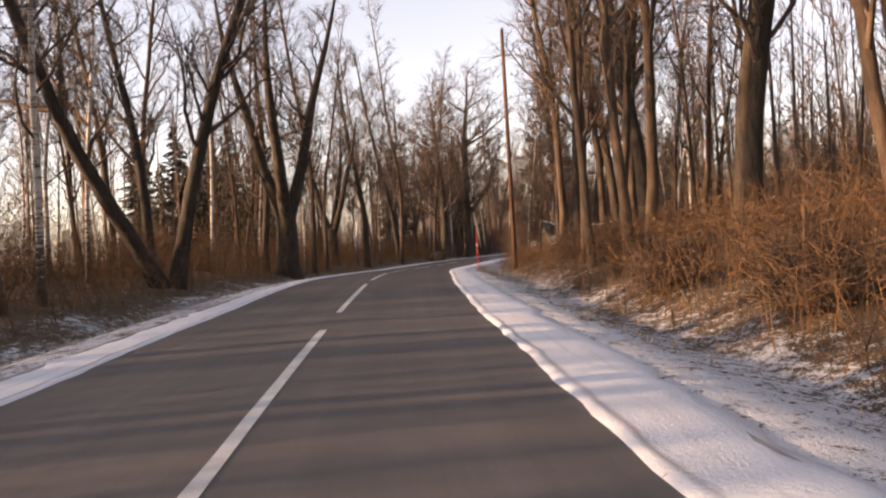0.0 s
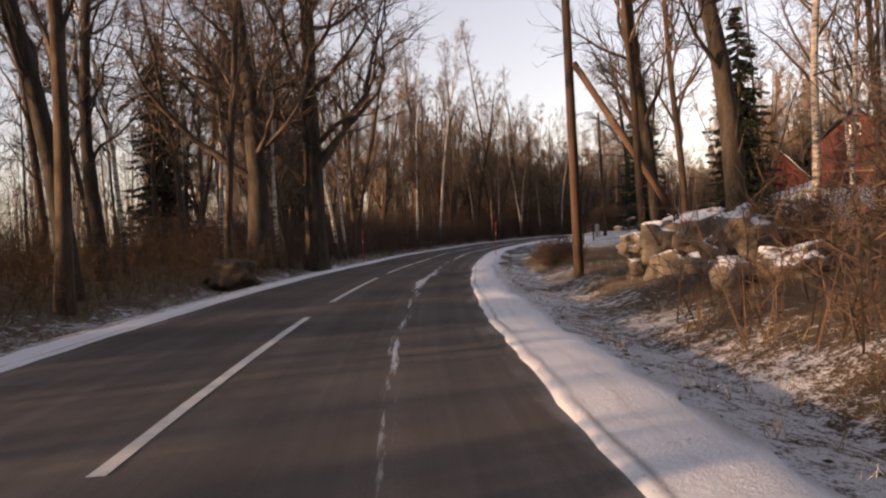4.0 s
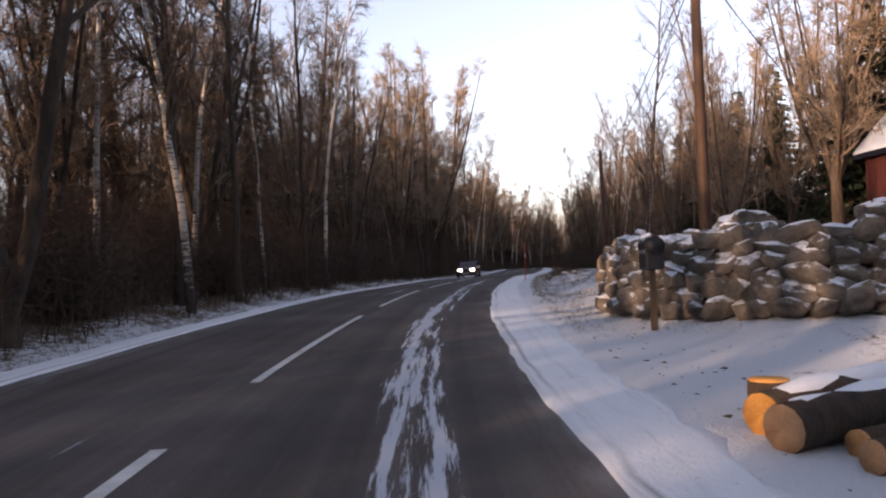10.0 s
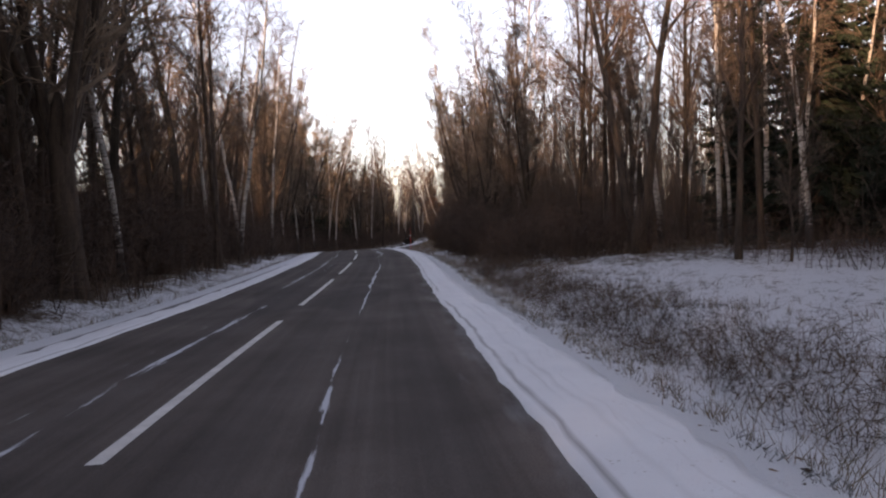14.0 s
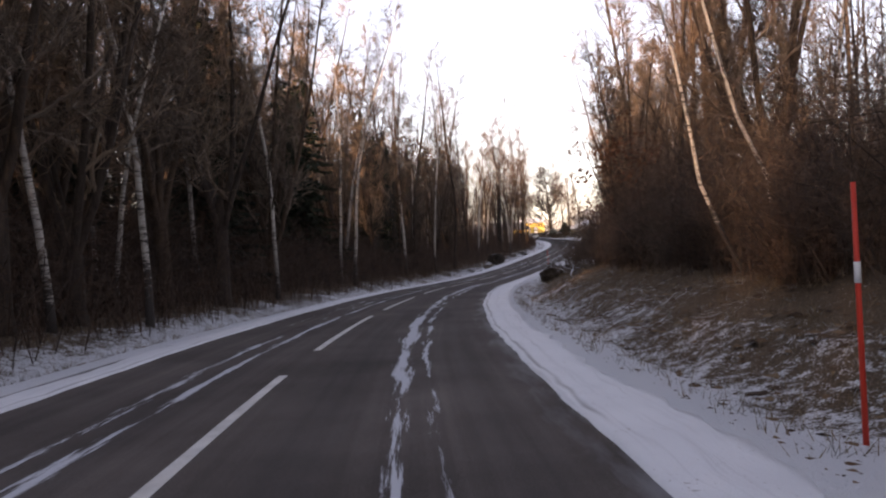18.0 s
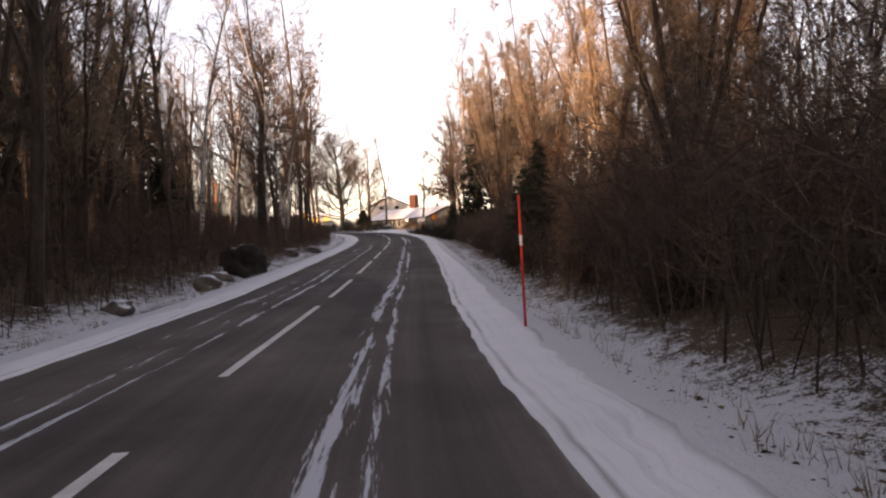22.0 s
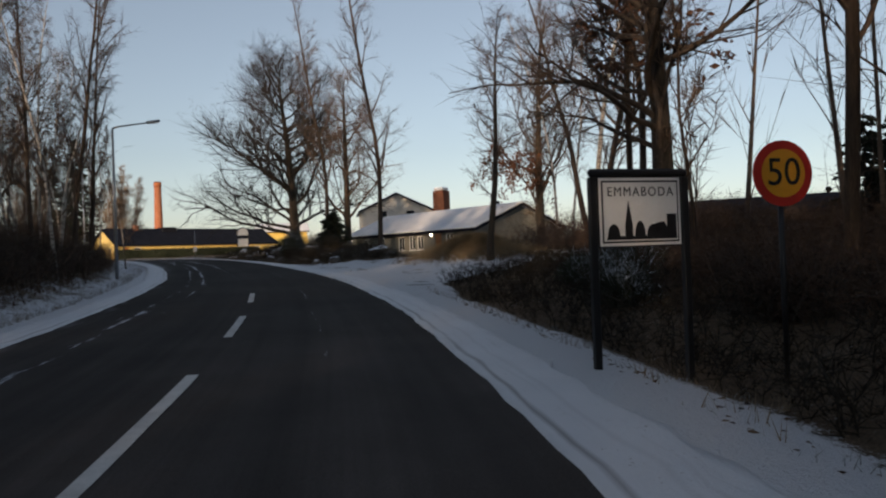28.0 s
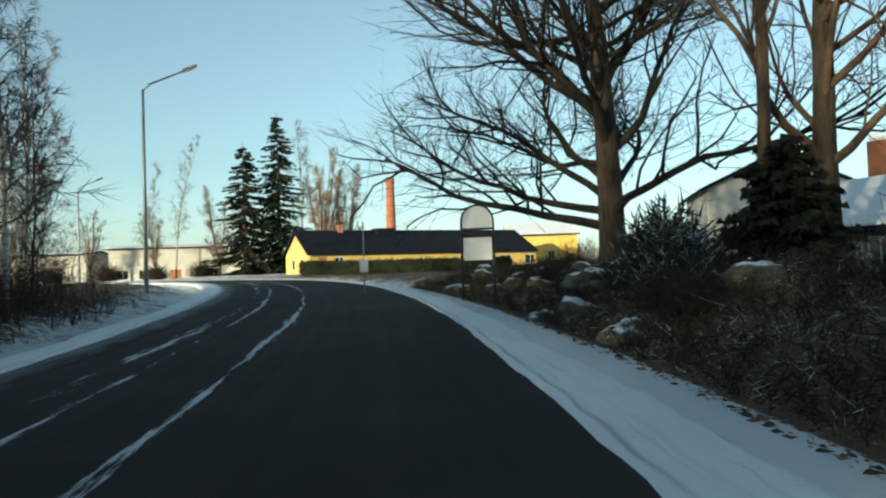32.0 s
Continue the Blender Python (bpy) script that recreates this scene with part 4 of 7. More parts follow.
for s, u, k, size in ((172, 21, "broom", 0.95), (177, 25, "broomb", 1.0), (182, 20, "broomb", 1.0), (188, 22, "broom", 0.95), (194, 26, "broomb", 1.05), (203, 28, "broom", 0.9), (199, 17, "broomb", 0.85), (209, 16, "broom", 0.75), (215, 15, "broomb", 0.75), (163, 27, "broom", 0.95), (157, 33, "broomb", 1.0), (169, 40, "broom", 1.0),
                      (185, -9.5, "broom", 0.85), (191, -11, "broomb", 0.95), (198, -9.5, "broom", 0.8), (206, -10.5, "broomb", 0.9), (160, -15, "broom", 0.95), (222, -10, "broom", 0.8), (351, -10, "broom", 0.75), (358, -10.5, "broomb", 0.8), (364, -12, "broom", 0.75),
                      (343, 13.5, "broom", 0.9), (356, 13, "broomb", 0.95), (371, 14, "broom", 0.9), (386, 13, "broomb", 0.85), (395, 14, "broom", 0.85), (322, 14, "broomb", 0.85), (258, -14, "broom", 0.9), (268, -12, "broomb", 0.9)):
    plant(k, *at_su(s, u), turn=s * 61 % 360, size=size, group="broad trees at the wood's edge")
dark_rng = random.Random(77)
for k in range(50):
    s = dark_rng.uniform(188, 345) if k < 42 else dark_rng.uniform(-5, 95)
    plant(dark_rng.choice(["spruce", "spruceb"]), *at_su(s, -dark_rng.uniform(17, 34) - (0 if k < 42 else 30) if 262 > s or s > 335 else -dark_rng.uniform(11, 28)), turn=dark_rng.uniform(0, 360), size=dark_rng.uniform(0.6, 1.05) * (1.0 if k < 42 else 0.55), group="spruces")
# spruces added behind the roadside trees to keep sun off the snowy drive
for k in range(34):
    plant(dark_rng.choice(["spruce", "spruceb"]), *at_su(dark_rng.uniform(345, 402), -dark_rng.uniform(20, 44)), turn=dark_rng.uniform(0, 360), size=dark_rng.uniform(0.85, 1.15), group="spruces")
# mostly hidden spruces, added far left of the road to shade the lawn
for k in range(15):
    plant(dark_rng.choice(["spruce", "spruceb"]), -31 + dark_rng.uniform(-7, 7), 90 + 1.9 * k, turn=dark_rng.uniform(0, 360), size=dark_rng.uniform(0.9, 1.1), group="spruces")
for s, u, size in ((419, 18, 0.8), (424, 20, 0.8), (430, 22, 0.9), (426, 24, 1.0), (433, 24, 1.0), (414, 20, 0.9)):
    plant("sprucec", *at_su(s, u), turn=s * 47 % 360, size=size, label="low dark spruce behind the town sign", group="spruces")
plant("spruce", *at_su(357.5, 6.9), 20, 0.34, "dark spruce among bare brush on the bank", "spruces")
plant("sprucec", *at_su(359.3, 6.7), 70, 0.7, "young dark spruce among bare brush on the bank", "spruces")
plant("stoutb", 280.2, 318.1, 10, 0.8, "bare tree beside a mound of dry grass", "trees by the town")
plant("stouta", 262.3, 318.0, 60, 0.55, "slim dark tree at the foot of a grassy mound", "trees by the town")
plant("hanging", 37.2, 125.6, 60, 1.05, "old bare tree with hanging branches above a hedge")
plant("hanging", 39.6, 126.7, 160, 1.0, "old bare tree with hanging branches above a hedge")
for s, u, k, size in ((124.1, 15.2, "spruceb", 0.8), (187, 24, "spruce", 1.0), (183, 30, "spruceb", 1.0), (214, 26, "spruce", 1.1), (221, 22, "spruceb", 0.95),
                      (225, 28, "spruce", 1.1), (230, 24, "spruceb", 1.0), (206, 31, "spruce", 1.0), (236, 22, "spruce", 1.0), (401, 8.5, "spruce", 0.75),
                      (402.0, 6.2, "sprucec", 0.62), (398.5, 6.0, "sprucec", 0.5), (400.2, 7.4, "sprucec", 0.66), (343, -15, "sprucec", 1.2),
                      (285, -13, "spruce", 0.8), (346, -20, "spruce", 0.9), (60, -22, "spruceb", 0.75), (70, -26, "spruce", 0.8), (66, -19, "sprucec", 1.3), (78, -22, "spruceb", 0.7)):
    plant(k, *at_su(s, u), turn=s * 37 % 360, size=size, group="spruces")
plant("spruceb", 55.5, 131.0, 10, 0.75, group="spruces")
plant("spruce", 50.5, 127.0, 90, 0.85, group="spruces")
plant("spruceb", 319.5, 426.0, 30, 1.7, "tall dark spruce behind a long yellow building", "trees by the town", tall=0.8, z=2.2)
plant("spruce", 315.0, 427.5, 80, 1.75, "tall dark spruce behind a long yellow building", "trees by the town", tall=0.76, z=2.2)
for x, y, size in ((312, 429, 0.72), (307, 438, 0.6), (323.5, 421.5, 1.0), (328.5, 423, 0.92), (331, 430, 0.95), (301, 446, 0.6)):
    plant("broomb", x, y, x * 11 % 360, size, "pale birch-like tree with a dense drooping crown behind the houses", "trees by the town", z=2.2)
for x, y, k, size in ((327, 432, "birchc", 1.25), (333, 436, "birchb", 1.1), (309, 436, "birchc", 1.0), (306, 440, "birchb", 0.9), (340, 440, "birchb", 0.9)):
    plant(k, x, y, x * 7, size, "birch with fine drooping twigs behind the houses", "trees by the town", z=2.2)

for s, u, k, size in ((172, -9.5, "broom", 0.95), (179, -13, "broomb", 1.0), (166, -12, "broomb", 0.9), (192, 17, "broom", 0.8), (200, 23, "broomb", 0.9), (186, 27, "broom", 0.85), (196, 32, "broomb", 1.0), (206, 20, "broomb", 0.85), (180, 34, "broom", 0.9),
                      (172, 30, "broomb", 0.9), (166, 37, "broom", 0.8), (340, 11, "broomb", 0.9), (352, 10.5, "broom", 0.8), (366, 12, "broomb", 0.85), (330, 12, "broom", 0.9), (268, 11, "broomb", 0.7), (246, 10, "broomb", 0.75), (290, 12, "broom", 0.8),
                      (310, 11, "broomb", 0.8), (326, -16, "broom", 1.2), (333, -20, "broomb", 1.3), (339, -17, "broom", 1.25), (346, -22, "broomb", 1.3), (319, -22, "broom", 1.2), (384, 9, "broomb", 0.8), (378, 11, "broom", 0.85), (279, -9, "broom", 1.0), (284, -8.2, "broomb", 1.1), (289, -10, "broom", 1.05), (294, -8.6, "broomb", 1.05), (232, -11, "broom", 0.9), (214, -12, "broomb", 1.0), (330, -10, "broomb", 0.8), (398, 10, "broomb", 0.85), (405, 11.5, "broom", 0.8), (411, 13, "broomb", 0.9), (418, 14.5, "broom", 0.8), (392, 9.5, "broom", 0.75), (105, -12, "broomb", 0.85), (118, -14, "broom", 0.8)):
    plant(k, *at_su(s, u), turn=s * 53 % 360, size=size, group="broad trees at the wood's edge")
for s, u, k, size in ((302, -10.5, "spruceb", 0.95), (318, -11, "spruce", 1.05), (314, -14, "spruceb", 1.0), (333, -11, "spruce", 0.95), (340, -12, "spruceb", 0.85), (292, -13, "spruceb", 1.0), (200, -18, "spruceb", 1.0), (225, -20, "spruce", 1.1),
                      (240, -16, "spruceb", 0.9), (228, 22, "spruceb", 1.1), (234, 20, "spruce", 1.0), (241, 21, "spruceb", 1.0), (218, 23, "spruce", 1.0), (223, 20, "spruceb", 0.9), (230, 26, "spruceb", 1.15), (237, 25, "spruce", 1.2), (210, 25, "spruceb", 1.0), (214, 29, "spruce", 1.1), (176, 26, "sprucec", 1.6), (185, 22, "sprucec", 1.5), (170, 24, "sprucec", 1.3)):
    plant(k, *at_su(s, u), turn=s * 37 % 360, size=size, group="spruces")
for s, u, k, size in ((455, -8.5, "birchb", 0.62), (459, -11, "bircha", 0.6), (463, -9.0, "birchc", 0.55), (468, -11.5, "birchb", 0.6), (472, -9.5, "bircha", 0.5), (476, -12, "birchc", 0.55), (466, -14, "thinb", 1.0), (456, -9.6, "birchc", 0.75), (461, -12.5, "bircha", 0.8), (465, -10.2, "birchb", 0.75), (459, -15, "birchc", 0.85), (469, -13, "bircha", 0.75), (452, -10.5, "birchb", 0.7), (473, -11, "birchc", 0.65), (453, -13, "thin", 1.0), (470, -15, "birchb", 0.6)):
    plant(k, *at_su(s, u), turn=s * 37 % 360, size=size, group="trees by the town")

extra = random.Random(31)
for k in range(76):
    s = extra.uniform(340, 424) if k < 42 else extra.uniform(284, 335) if k < 58 else extra.uniform(232, 262)
    plant(extra.choice(["slima", "slimc", "bircha", "birchb", "thin", "slimb"]), *at_su(s, extra.uniform(11.5, 28)), turn=extra.uniform(0, 360), size=extra.uniform(0.75, 1.1), group="woods along the road", tilt=(extra.gauss(0, 2), extra.gauss(0, 2)))

for k in range(74):
    s = extra.uniform(150, 255) if k < 44 else extra.uniform(262, 345)
    kind = extra.choice(["slima", "slimc", "slimd", "bircha", "twin", "broomb", "oaka"]) if k < 44 else extra.choice(["slima", "birchc", "slimc", "birchb", "slimd", "spruceb"])
    plant(kind, *at_su(s, -extra.uniform(9, 24)), turn=extra.uniform(0, 360), size=extra.uniform(0.7, 1.05), group="woods along the road")
# trees added on the left to shade the stone wall and right bank
for k in range(34):
    plant(extra.choice(["slimd", "broomb", "slima", "birchc", "spruceb", "twin"]), *at_su(extra.uniform(112, 172), -extra.uniform(11, 30)), turn=extra.uniform(0, 360), size=extra.uniform(0.85, 1.15), group="woods along the road")
for x, y, k, size in ((269.3, 353.5, "birchb", 0.55), (271.0, 358.5, "bircha", 0.6), (269.6, 362, "birchc", 0.6), (272.6, 366, "birchb", 0.55), (274.0, 372, "bircha", 0.6), (276.0, 379, "birchc", 0.55), (271.0, 371, "birchb", 0.65), (276.6, 386, "birchb", 0.6), (266.5, 357, "thin", 0.9),
                      (279, 396, "birchc", 0.6), (273, 384, "bircha", 0.6), (268, 349, "thinb", 0.9), (270.4, 355.6, "thin", 0.7), (273.8, 368.5, "thinb", 0.7), (282, 408, "birchb", 0.6)):
    plant(k, x, y, x * 37 % 360, size, "young birch with fine hanging twigs by the road", "trees by the town")

def bent_birch(x, y, bow, seed):
    """A thin birch whose stem bows sideways as it rises: bow gives metres aside at each height."""
    rng = np.random.default_rng(seed)
    ob = thing("birch", tuple(on_ground(x, y)), "thin white birch with a bowed stem on the bank", "tree", "roadside trees")
    aside = np.array([0.697, -0.717, 0.0])
    pts = np.array([aside * a + np.array([0, 0, z]) for z, a in bow])
    V, F = tube([], [], pts, np.linspace(0.062, 0.022, len(pts)), 7)
    shape("trunk", V, F, M_BIRCH, ob, True)
    A, B, C = [], [], []
    for _ in range(46):
        f = rng.uniform(2.2, len(pts) - 1)
        p = np.array([np.interp(f, range(len(pts)), pts[:, c]) for c in range(3)])
        d = np.array([rng.normal(0, 0.6), rng.normal(0, 0.6), rng.uniform(0.2, 1.0)]) * rng.uniform(0.5, 1.3)
        A.append(p), B.append(p + d * 0.6 + rng.normal(0, 0.06, 3)), C.append(p + d - np.array([0, 0, 0.2]))
    V, F = ribbons(A, B, C, 0.012, seed)
    swift("crown", V, F, M_TWIG, ob)
    return ob


for s, u, k, size in ((218, -7.6, "broom", 1.2), (226, -7.2, "broomb", 1.35), (207, -7.8, "broomb", 1.15), (249, 8.2, "broomb", 0.62), (254, 7.6, "thin", 1.2), (257.5, 8.4, "broom", 0.66), (263, 8.8, "broomb", 0.7), (245, 8.8, "thin", 1.1), (251.5, 9.4, "slima", 0.8),
                      (281, -8.5, "broom", 0.95), (287, -8.0, "broom", 0.9), (297, -7.6, "broomb", 1.05), (305, -8.2, "broom", 0.95)):
    plant(k, *at_su(s, u), turn=s * 43 % 360, size=size, group="broad trees at the wood's edge")
bent_birch(131.5, 231.4, ((-0.2, 0.05), (0.0, 0.0), (0.77, -0.38), (2.04, -0.9), (3.3, -1.08), (4.85, -1.34), (6.4, -1.7), (8.0, -2.3)), 1)
bent_birch(131.1, 230.7, ((-0.2, 0.0), (0.0, 0.0), (0.77, 0.13), (2.04, 0.0), (3.3, -0.57), (4.85, -0.96), (6.4, -1.34), (8.2, -1.7)), 2)

# ---- the woods on both sides: open where houses, lawn and drive lie ----
wood_rng = random.Random(5)


def open_land(s, u):
    if u > 0:
        return (96 < s < 196 and u < 22) or (186 < s < 240 and u < 12) or (424 < s < 432 and u < 10.5) or (432 <= s < 450 and u < 16) or s >= 450 or (408 < s < 426 and u < 8)
    return s > 470 or (452 < s and u < -22)


def near_wood():
    """Trees in rows of chance along both edges, denser further in."""
    taken = []
    for side in (-1, 1):
        s = -22.0
        while s < 470:
            u = side * (6.5 + 15 * wood_rng.random() ** 1.3)
            s += wood_rng.uniform(1.1, 2.2) if side < 0 else wood_rng.uniform(1.2, 2.3)
            if open_land(s, u) or (240 < s < 404 and 0 < u < 10.5) or (60 < s < 96 and 0 < u < 12.5) or any(abs(s - a) < 1.6 and abs(u - b) < 1.6 for a, b in taken[-25:]):
                continue
            taken.append((s, u))
            roll = wood_rng.random()
            birchy = 0.45 if s > 250 else 0.25
            key = "birch" + wood_rng.choice("abc") if roll < birchy else "slim" + wood_rng.choice("abcd") if roll < 0.86 else wood_rng.choice(["thin", "thinb"]) if roll < 0.95 or s < 75 else "twin"
            if s < 60 and u > 0 and key.startswith("birch"):
                key = "slim" + key[-1]
            size = wood_rng.uniform(0.8, 1.2) * (0.72 if s > 432 and u < 0 else 1.0)
            x, y = at_su(s, u)
            plant(key, x, y, wood_rng.uniform(0, 360), size, group="woods along the road", tilt=(wood_rng.gauss(0, 2.2), wood_rng.gauss(0, 2.2)), tall=wood_rng.uniform(0.9, 1.12))


near_wood()


def far_wood():
    """The deep woods behind, one mass of trunks, branches and twigs."""
    rng = np.random.default_rng(9)
    places = []
    for side in (-1, 1):
        for _ in range(2900 if side < 0 else 2000):
            s, u = rng.uniform(-60, 470), side * (19 + 69 * rng.uniform() ** 1.3)
            if side < 0 and s < 128 and (u < -38 or rng.uniform() < 0.45):
                continue
            if side > 0 and (96 < s < 200 and u < 40 or s > 436) or side < 0 and (s > 458 or s > 300 and u < -48):
                continue
            p = along(np.clip(s, ROAD_START, ROAD_END), u)
            back = min(s - ROAD_START, 0)
            places.append((p[0], p[1] + back, p[2] + float(lift(s, np.clip(u, -60, 60))) - 0.3))
    for _ in range(1000):
        a, d = rng.uniform(-0.75, 1.0), rng.uniform(190, 260)
        places.append((262 + d * math.sin(0.75 + a), 325 + d * math.cos(0.75 + a), 0.6))
    foot = np.array(places)
    n = len(foot)
    high = rng.uniform(13, 22, n)
    high[-1000:] *= 0.42
    top = foot + np.stack([rng.normal(0, 0.7, n), rng.normal(0, 0.7, n), high], -1)
    A, B, R, W = [foot], [top], [np.where(high < 10, 0.06, rng.uniform(0.09, 0.18, n))], []
    C, D = [], []
    for k in range(20):
        f = (0.1 + 0.88 * (k + rng.uniform(size=n)) / 20)[:, None]
        p = foot + (top - foot) * f
        d = np.stack([rng.normal(0, 1, n), rng.normal(0, 1, n), rng.uniform(0.9, 2.6, n)], -1)
        d /= np.linalg.norm(d, axis=1)[:, None]
        long = (3.6 * (1.15 - f) + 0.9) * rng.uniform(0.6, 1.2, (n, 1))
        C.append(p), D.append(p + d * long), W.append(np.full(n, 0.032))
        for _ in range(6):
            o = p + d * long * rng.uniform(0.2, 0.95, (n, 1))
            C.append(o), D.append(o + d * 0.8 + np.stack([rng.normal(0, 0.42, n), rng.normal(0, 0.42, n), rng.uniform(0.1, 0.8, n)], -1)), W.append(np.full(n, 0.018))
    V, F = spikes(np.vstack(A), np.vstack(B), np.concatenate(R))
    V2, F2 = slivers(np.vstack(C), np.vstack(D), np.concatenate(W))
    V, F = np.vstack([V, V2]), np.vstack([F, F2 + len(V)])
    return tagged(swift("far_woods", V, F, M_FAR_TWIG), "deep leafless woods far behind the roadside trees", "woods", kind="stuff")


far_wood()


def thicket(name, label, count, where, mat, seed, spread=0.2, twiggy=9, thick=0.011):
    """Bare stems of undergrowth, far too many to count, in one mass."""
    rng = np.random.default_rng(seed)
    S, U, H = (np.array(v) for v in zip(*(where(rng) for _ in range(count))))
    foot = along(S, U)
    foot[:, 2] += lift(S, U) - 0.05
    H = (H * rng.uniform(0.35, 1.15, count))[:, None]
    d = np.stack([rng.normal(0, spread, count), rng.normal(0, spread, count), np.ones(count)], -1)
    elbow = foot + d * H * 0.55
    top = elbow + (d + np.stack([rng.normal(0, 0.35, count), rng.normal(0, 0.35, count), rng.uniform(-0.5, 0, count)], -1)) * H * 0.5
    A, B, R = [foot, foot + (elbow - foot) * 0.93], [elbow + (elbow - foot) * 0.15, top], [thick + 0.002 * H[:, 0], np.full(count, thick * 0.8)]
    for k in range(twiggy):
        o = elbow + (top - elbow) * rng.uniform(0, 0.95, (count, 1)) if k % 2 else foot + (elbow - foot) * rng.uniform(0.05, 1, (count, 1))
        A.append(o), B.append(o + np.stack([rng.normal(0, 0.4, count), rng.normal(0, 0.4, count), rng.uniform(-0.1, 0.55, count)], -1) * (0.2 + 0.42 * H)), R.append(np.full(count, thick * 0.7))
    V, F = slivers(np.vstack(A), np.vstack(B), np.concatenate(R), seed)
    return tagged(swift(name, V, F, mat), label, "undergrowth", kind="stuff")


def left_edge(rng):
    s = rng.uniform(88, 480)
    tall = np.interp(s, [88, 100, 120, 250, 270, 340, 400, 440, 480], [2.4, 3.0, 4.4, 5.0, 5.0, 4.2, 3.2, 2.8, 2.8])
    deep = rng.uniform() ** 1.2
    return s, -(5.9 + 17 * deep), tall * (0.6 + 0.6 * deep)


def dark_mass(rng):
    s, k = rng.uniform(98, 345), rng.uniform()
    return s, -(7.4 + 9 * k), np.interp(s, [98, 120, 250, 300, 345], [2.6, 4.2, 5.6, 5.2, 3.6]) * (0.75 + 0.4 * k)


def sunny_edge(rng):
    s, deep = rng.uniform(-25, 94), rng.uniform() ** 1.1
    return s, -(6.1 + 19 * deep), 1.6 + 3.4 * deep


def right_edge(rng):
    while True:
        s, u = rng.uniform(46, 432), 5.8 + 16 * rng.uniform() ** 1.25
        if not (255 < s < 332 and u < 8.4 or 40 < s < 50 and u < 9 or 60 < s < 92 and u > 8.2 or 68 < s < 92 or 92 < s < 176 and u < 20 or 176 <= s < 240 and u < 13 or 406 < s < 424 and u < 7 or s >= 424 and u < 10.5):
            return s, u, np.interp(s, [-25, 40, 60, 90, 225, 245, 280, 300, 340, 400, 428], [2.0, 1.6, 2.6, 2.2, 1.2, 3.0, 4.0, 4.4, 4.2, 1.7, 1.4])


def sunny_bank(rng):
    while True:
        s, u = rng.uniform(-25, 48), 5.5 + 15 * rng.uniform() ** 1.2
        if not (40 < s and u < 9):
            return s, u, np.interp(s, [17, 24], [1.9, 1.05])


def tall_bank(rng):
    s, k = rng.uniform(243, 388), rng.uniform()
    return s, 7.6 + 6.5 * k + (1.2 if 258 < s < 330 else 0), (3.6 + 1.8 * k) * np.interp(s, [365, 388], [1, 0.55])


def mound_edge(rng):
    u = 4.9 + 5 * rng.uniform()
    return rng.uniform(max(449.4, 454.4 - 1.8 * (u - 5.3)), 488), u, 0.55


def deep_edge(rng):
    while True:
        side = rng.choice([-1, 1])
        s, u = rng.uniform(-25, 430), side * rng.uniform(18, 42)
        if not (u > 0 and 92 < s < 200 or u < -27 and s < 128):
            return s, u, 6.5


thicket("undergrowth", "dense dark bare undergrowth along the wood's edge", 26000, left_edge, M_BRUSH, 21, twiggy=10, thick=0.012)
thicket("undergrowth", "tall dark mass of bare brush before the woods", 15000, dark_mass, M_BRUSH, 31, 0.3, twiggy=12, thick=0.014)
# the first stretch of brush takes the colour with sunlight in it
thicket("undergrowth", "dry brush at the foot of sunlit trees, coloured sunlit orange-brown", 12000, sunny_edge, M_SUNLIT_DRY_BRUSH, 28, 0.26, twiggy=9, thick=0.009)
thicket("undergrowth", "dense dry brush on the bank, coloured sunlit orange-brown", 9000, sunny_bank, M_SUNLIT_DRY_BRUSH, 29, 0.24, twiggy=10, thick=0.0065)
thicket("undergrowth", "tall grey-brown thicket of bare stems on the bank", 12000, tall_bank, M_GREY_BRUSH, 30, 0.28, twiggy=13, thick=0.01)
thicket("undergrowth", "dense reddish-brown bare undergrowth on the bank", 16000, right_edge, M_BRUSH, 22, thick=0.011)
thicket("undergrowth", "tall bare saplings crowding the inner woods", 16000, deep_edge, M_TWIG, 23, twiggy=10, thick=0.022)

def weed_edge(rng):
    s = rng.uniform(404, 438)
    return s, 5.2 + max(0, s - 429) * 0.85 + 8 * rng.uniform() ** 1.2, 0.6


def bank_edge(rng):
    s = rng.uniform(242, 408)
    return s, 6.2 + (2.2 if 255 < s < 332 else 0) + 4.2 * rng.uniform() ** 0.8, 2.1


def sign_edge(rng):
    s, k = rng.uniform(404, 434), rng.uniform()
    return s, 7.6 + max(0, s - 422) * 0.4 + 12 * k, 0.8 + 1.5 * k


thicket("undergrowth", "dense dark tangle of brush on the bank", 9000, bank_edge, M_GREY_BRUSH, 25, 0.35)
thicket("undergrowth", "dark brush and weeds behind the town sign", 7000, sign_edge, M_BRUSH, 26, 0.3)
thicket("undergrowth", "low dark brush over the stony mound", 5200, mound_edge, M_SHADED_BRUSH, 24, 0.4)
thicket("undergrowth", "low frosted weeds and twigs over the stony mound", 1900, mound_edge, M_FROSTED, 33, 0.6, twiggy=7, thick=0.006)
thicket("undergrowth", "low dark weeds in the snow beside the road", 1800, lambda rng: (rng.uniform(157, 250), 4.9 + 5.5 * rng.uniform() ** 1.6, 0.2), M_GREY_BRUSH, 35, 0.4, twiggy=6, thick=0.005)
thicket("undergrowth", "tangled brown brush at the end of a snowy clearing", 3600, lambda rng: (rng.uniform(232, 263), 6.2 + 6.5 * rng.uniform() ** 1.2, 2.4), M_BRUSH, 36, 0.3, twiggy=11, thick=0.009)
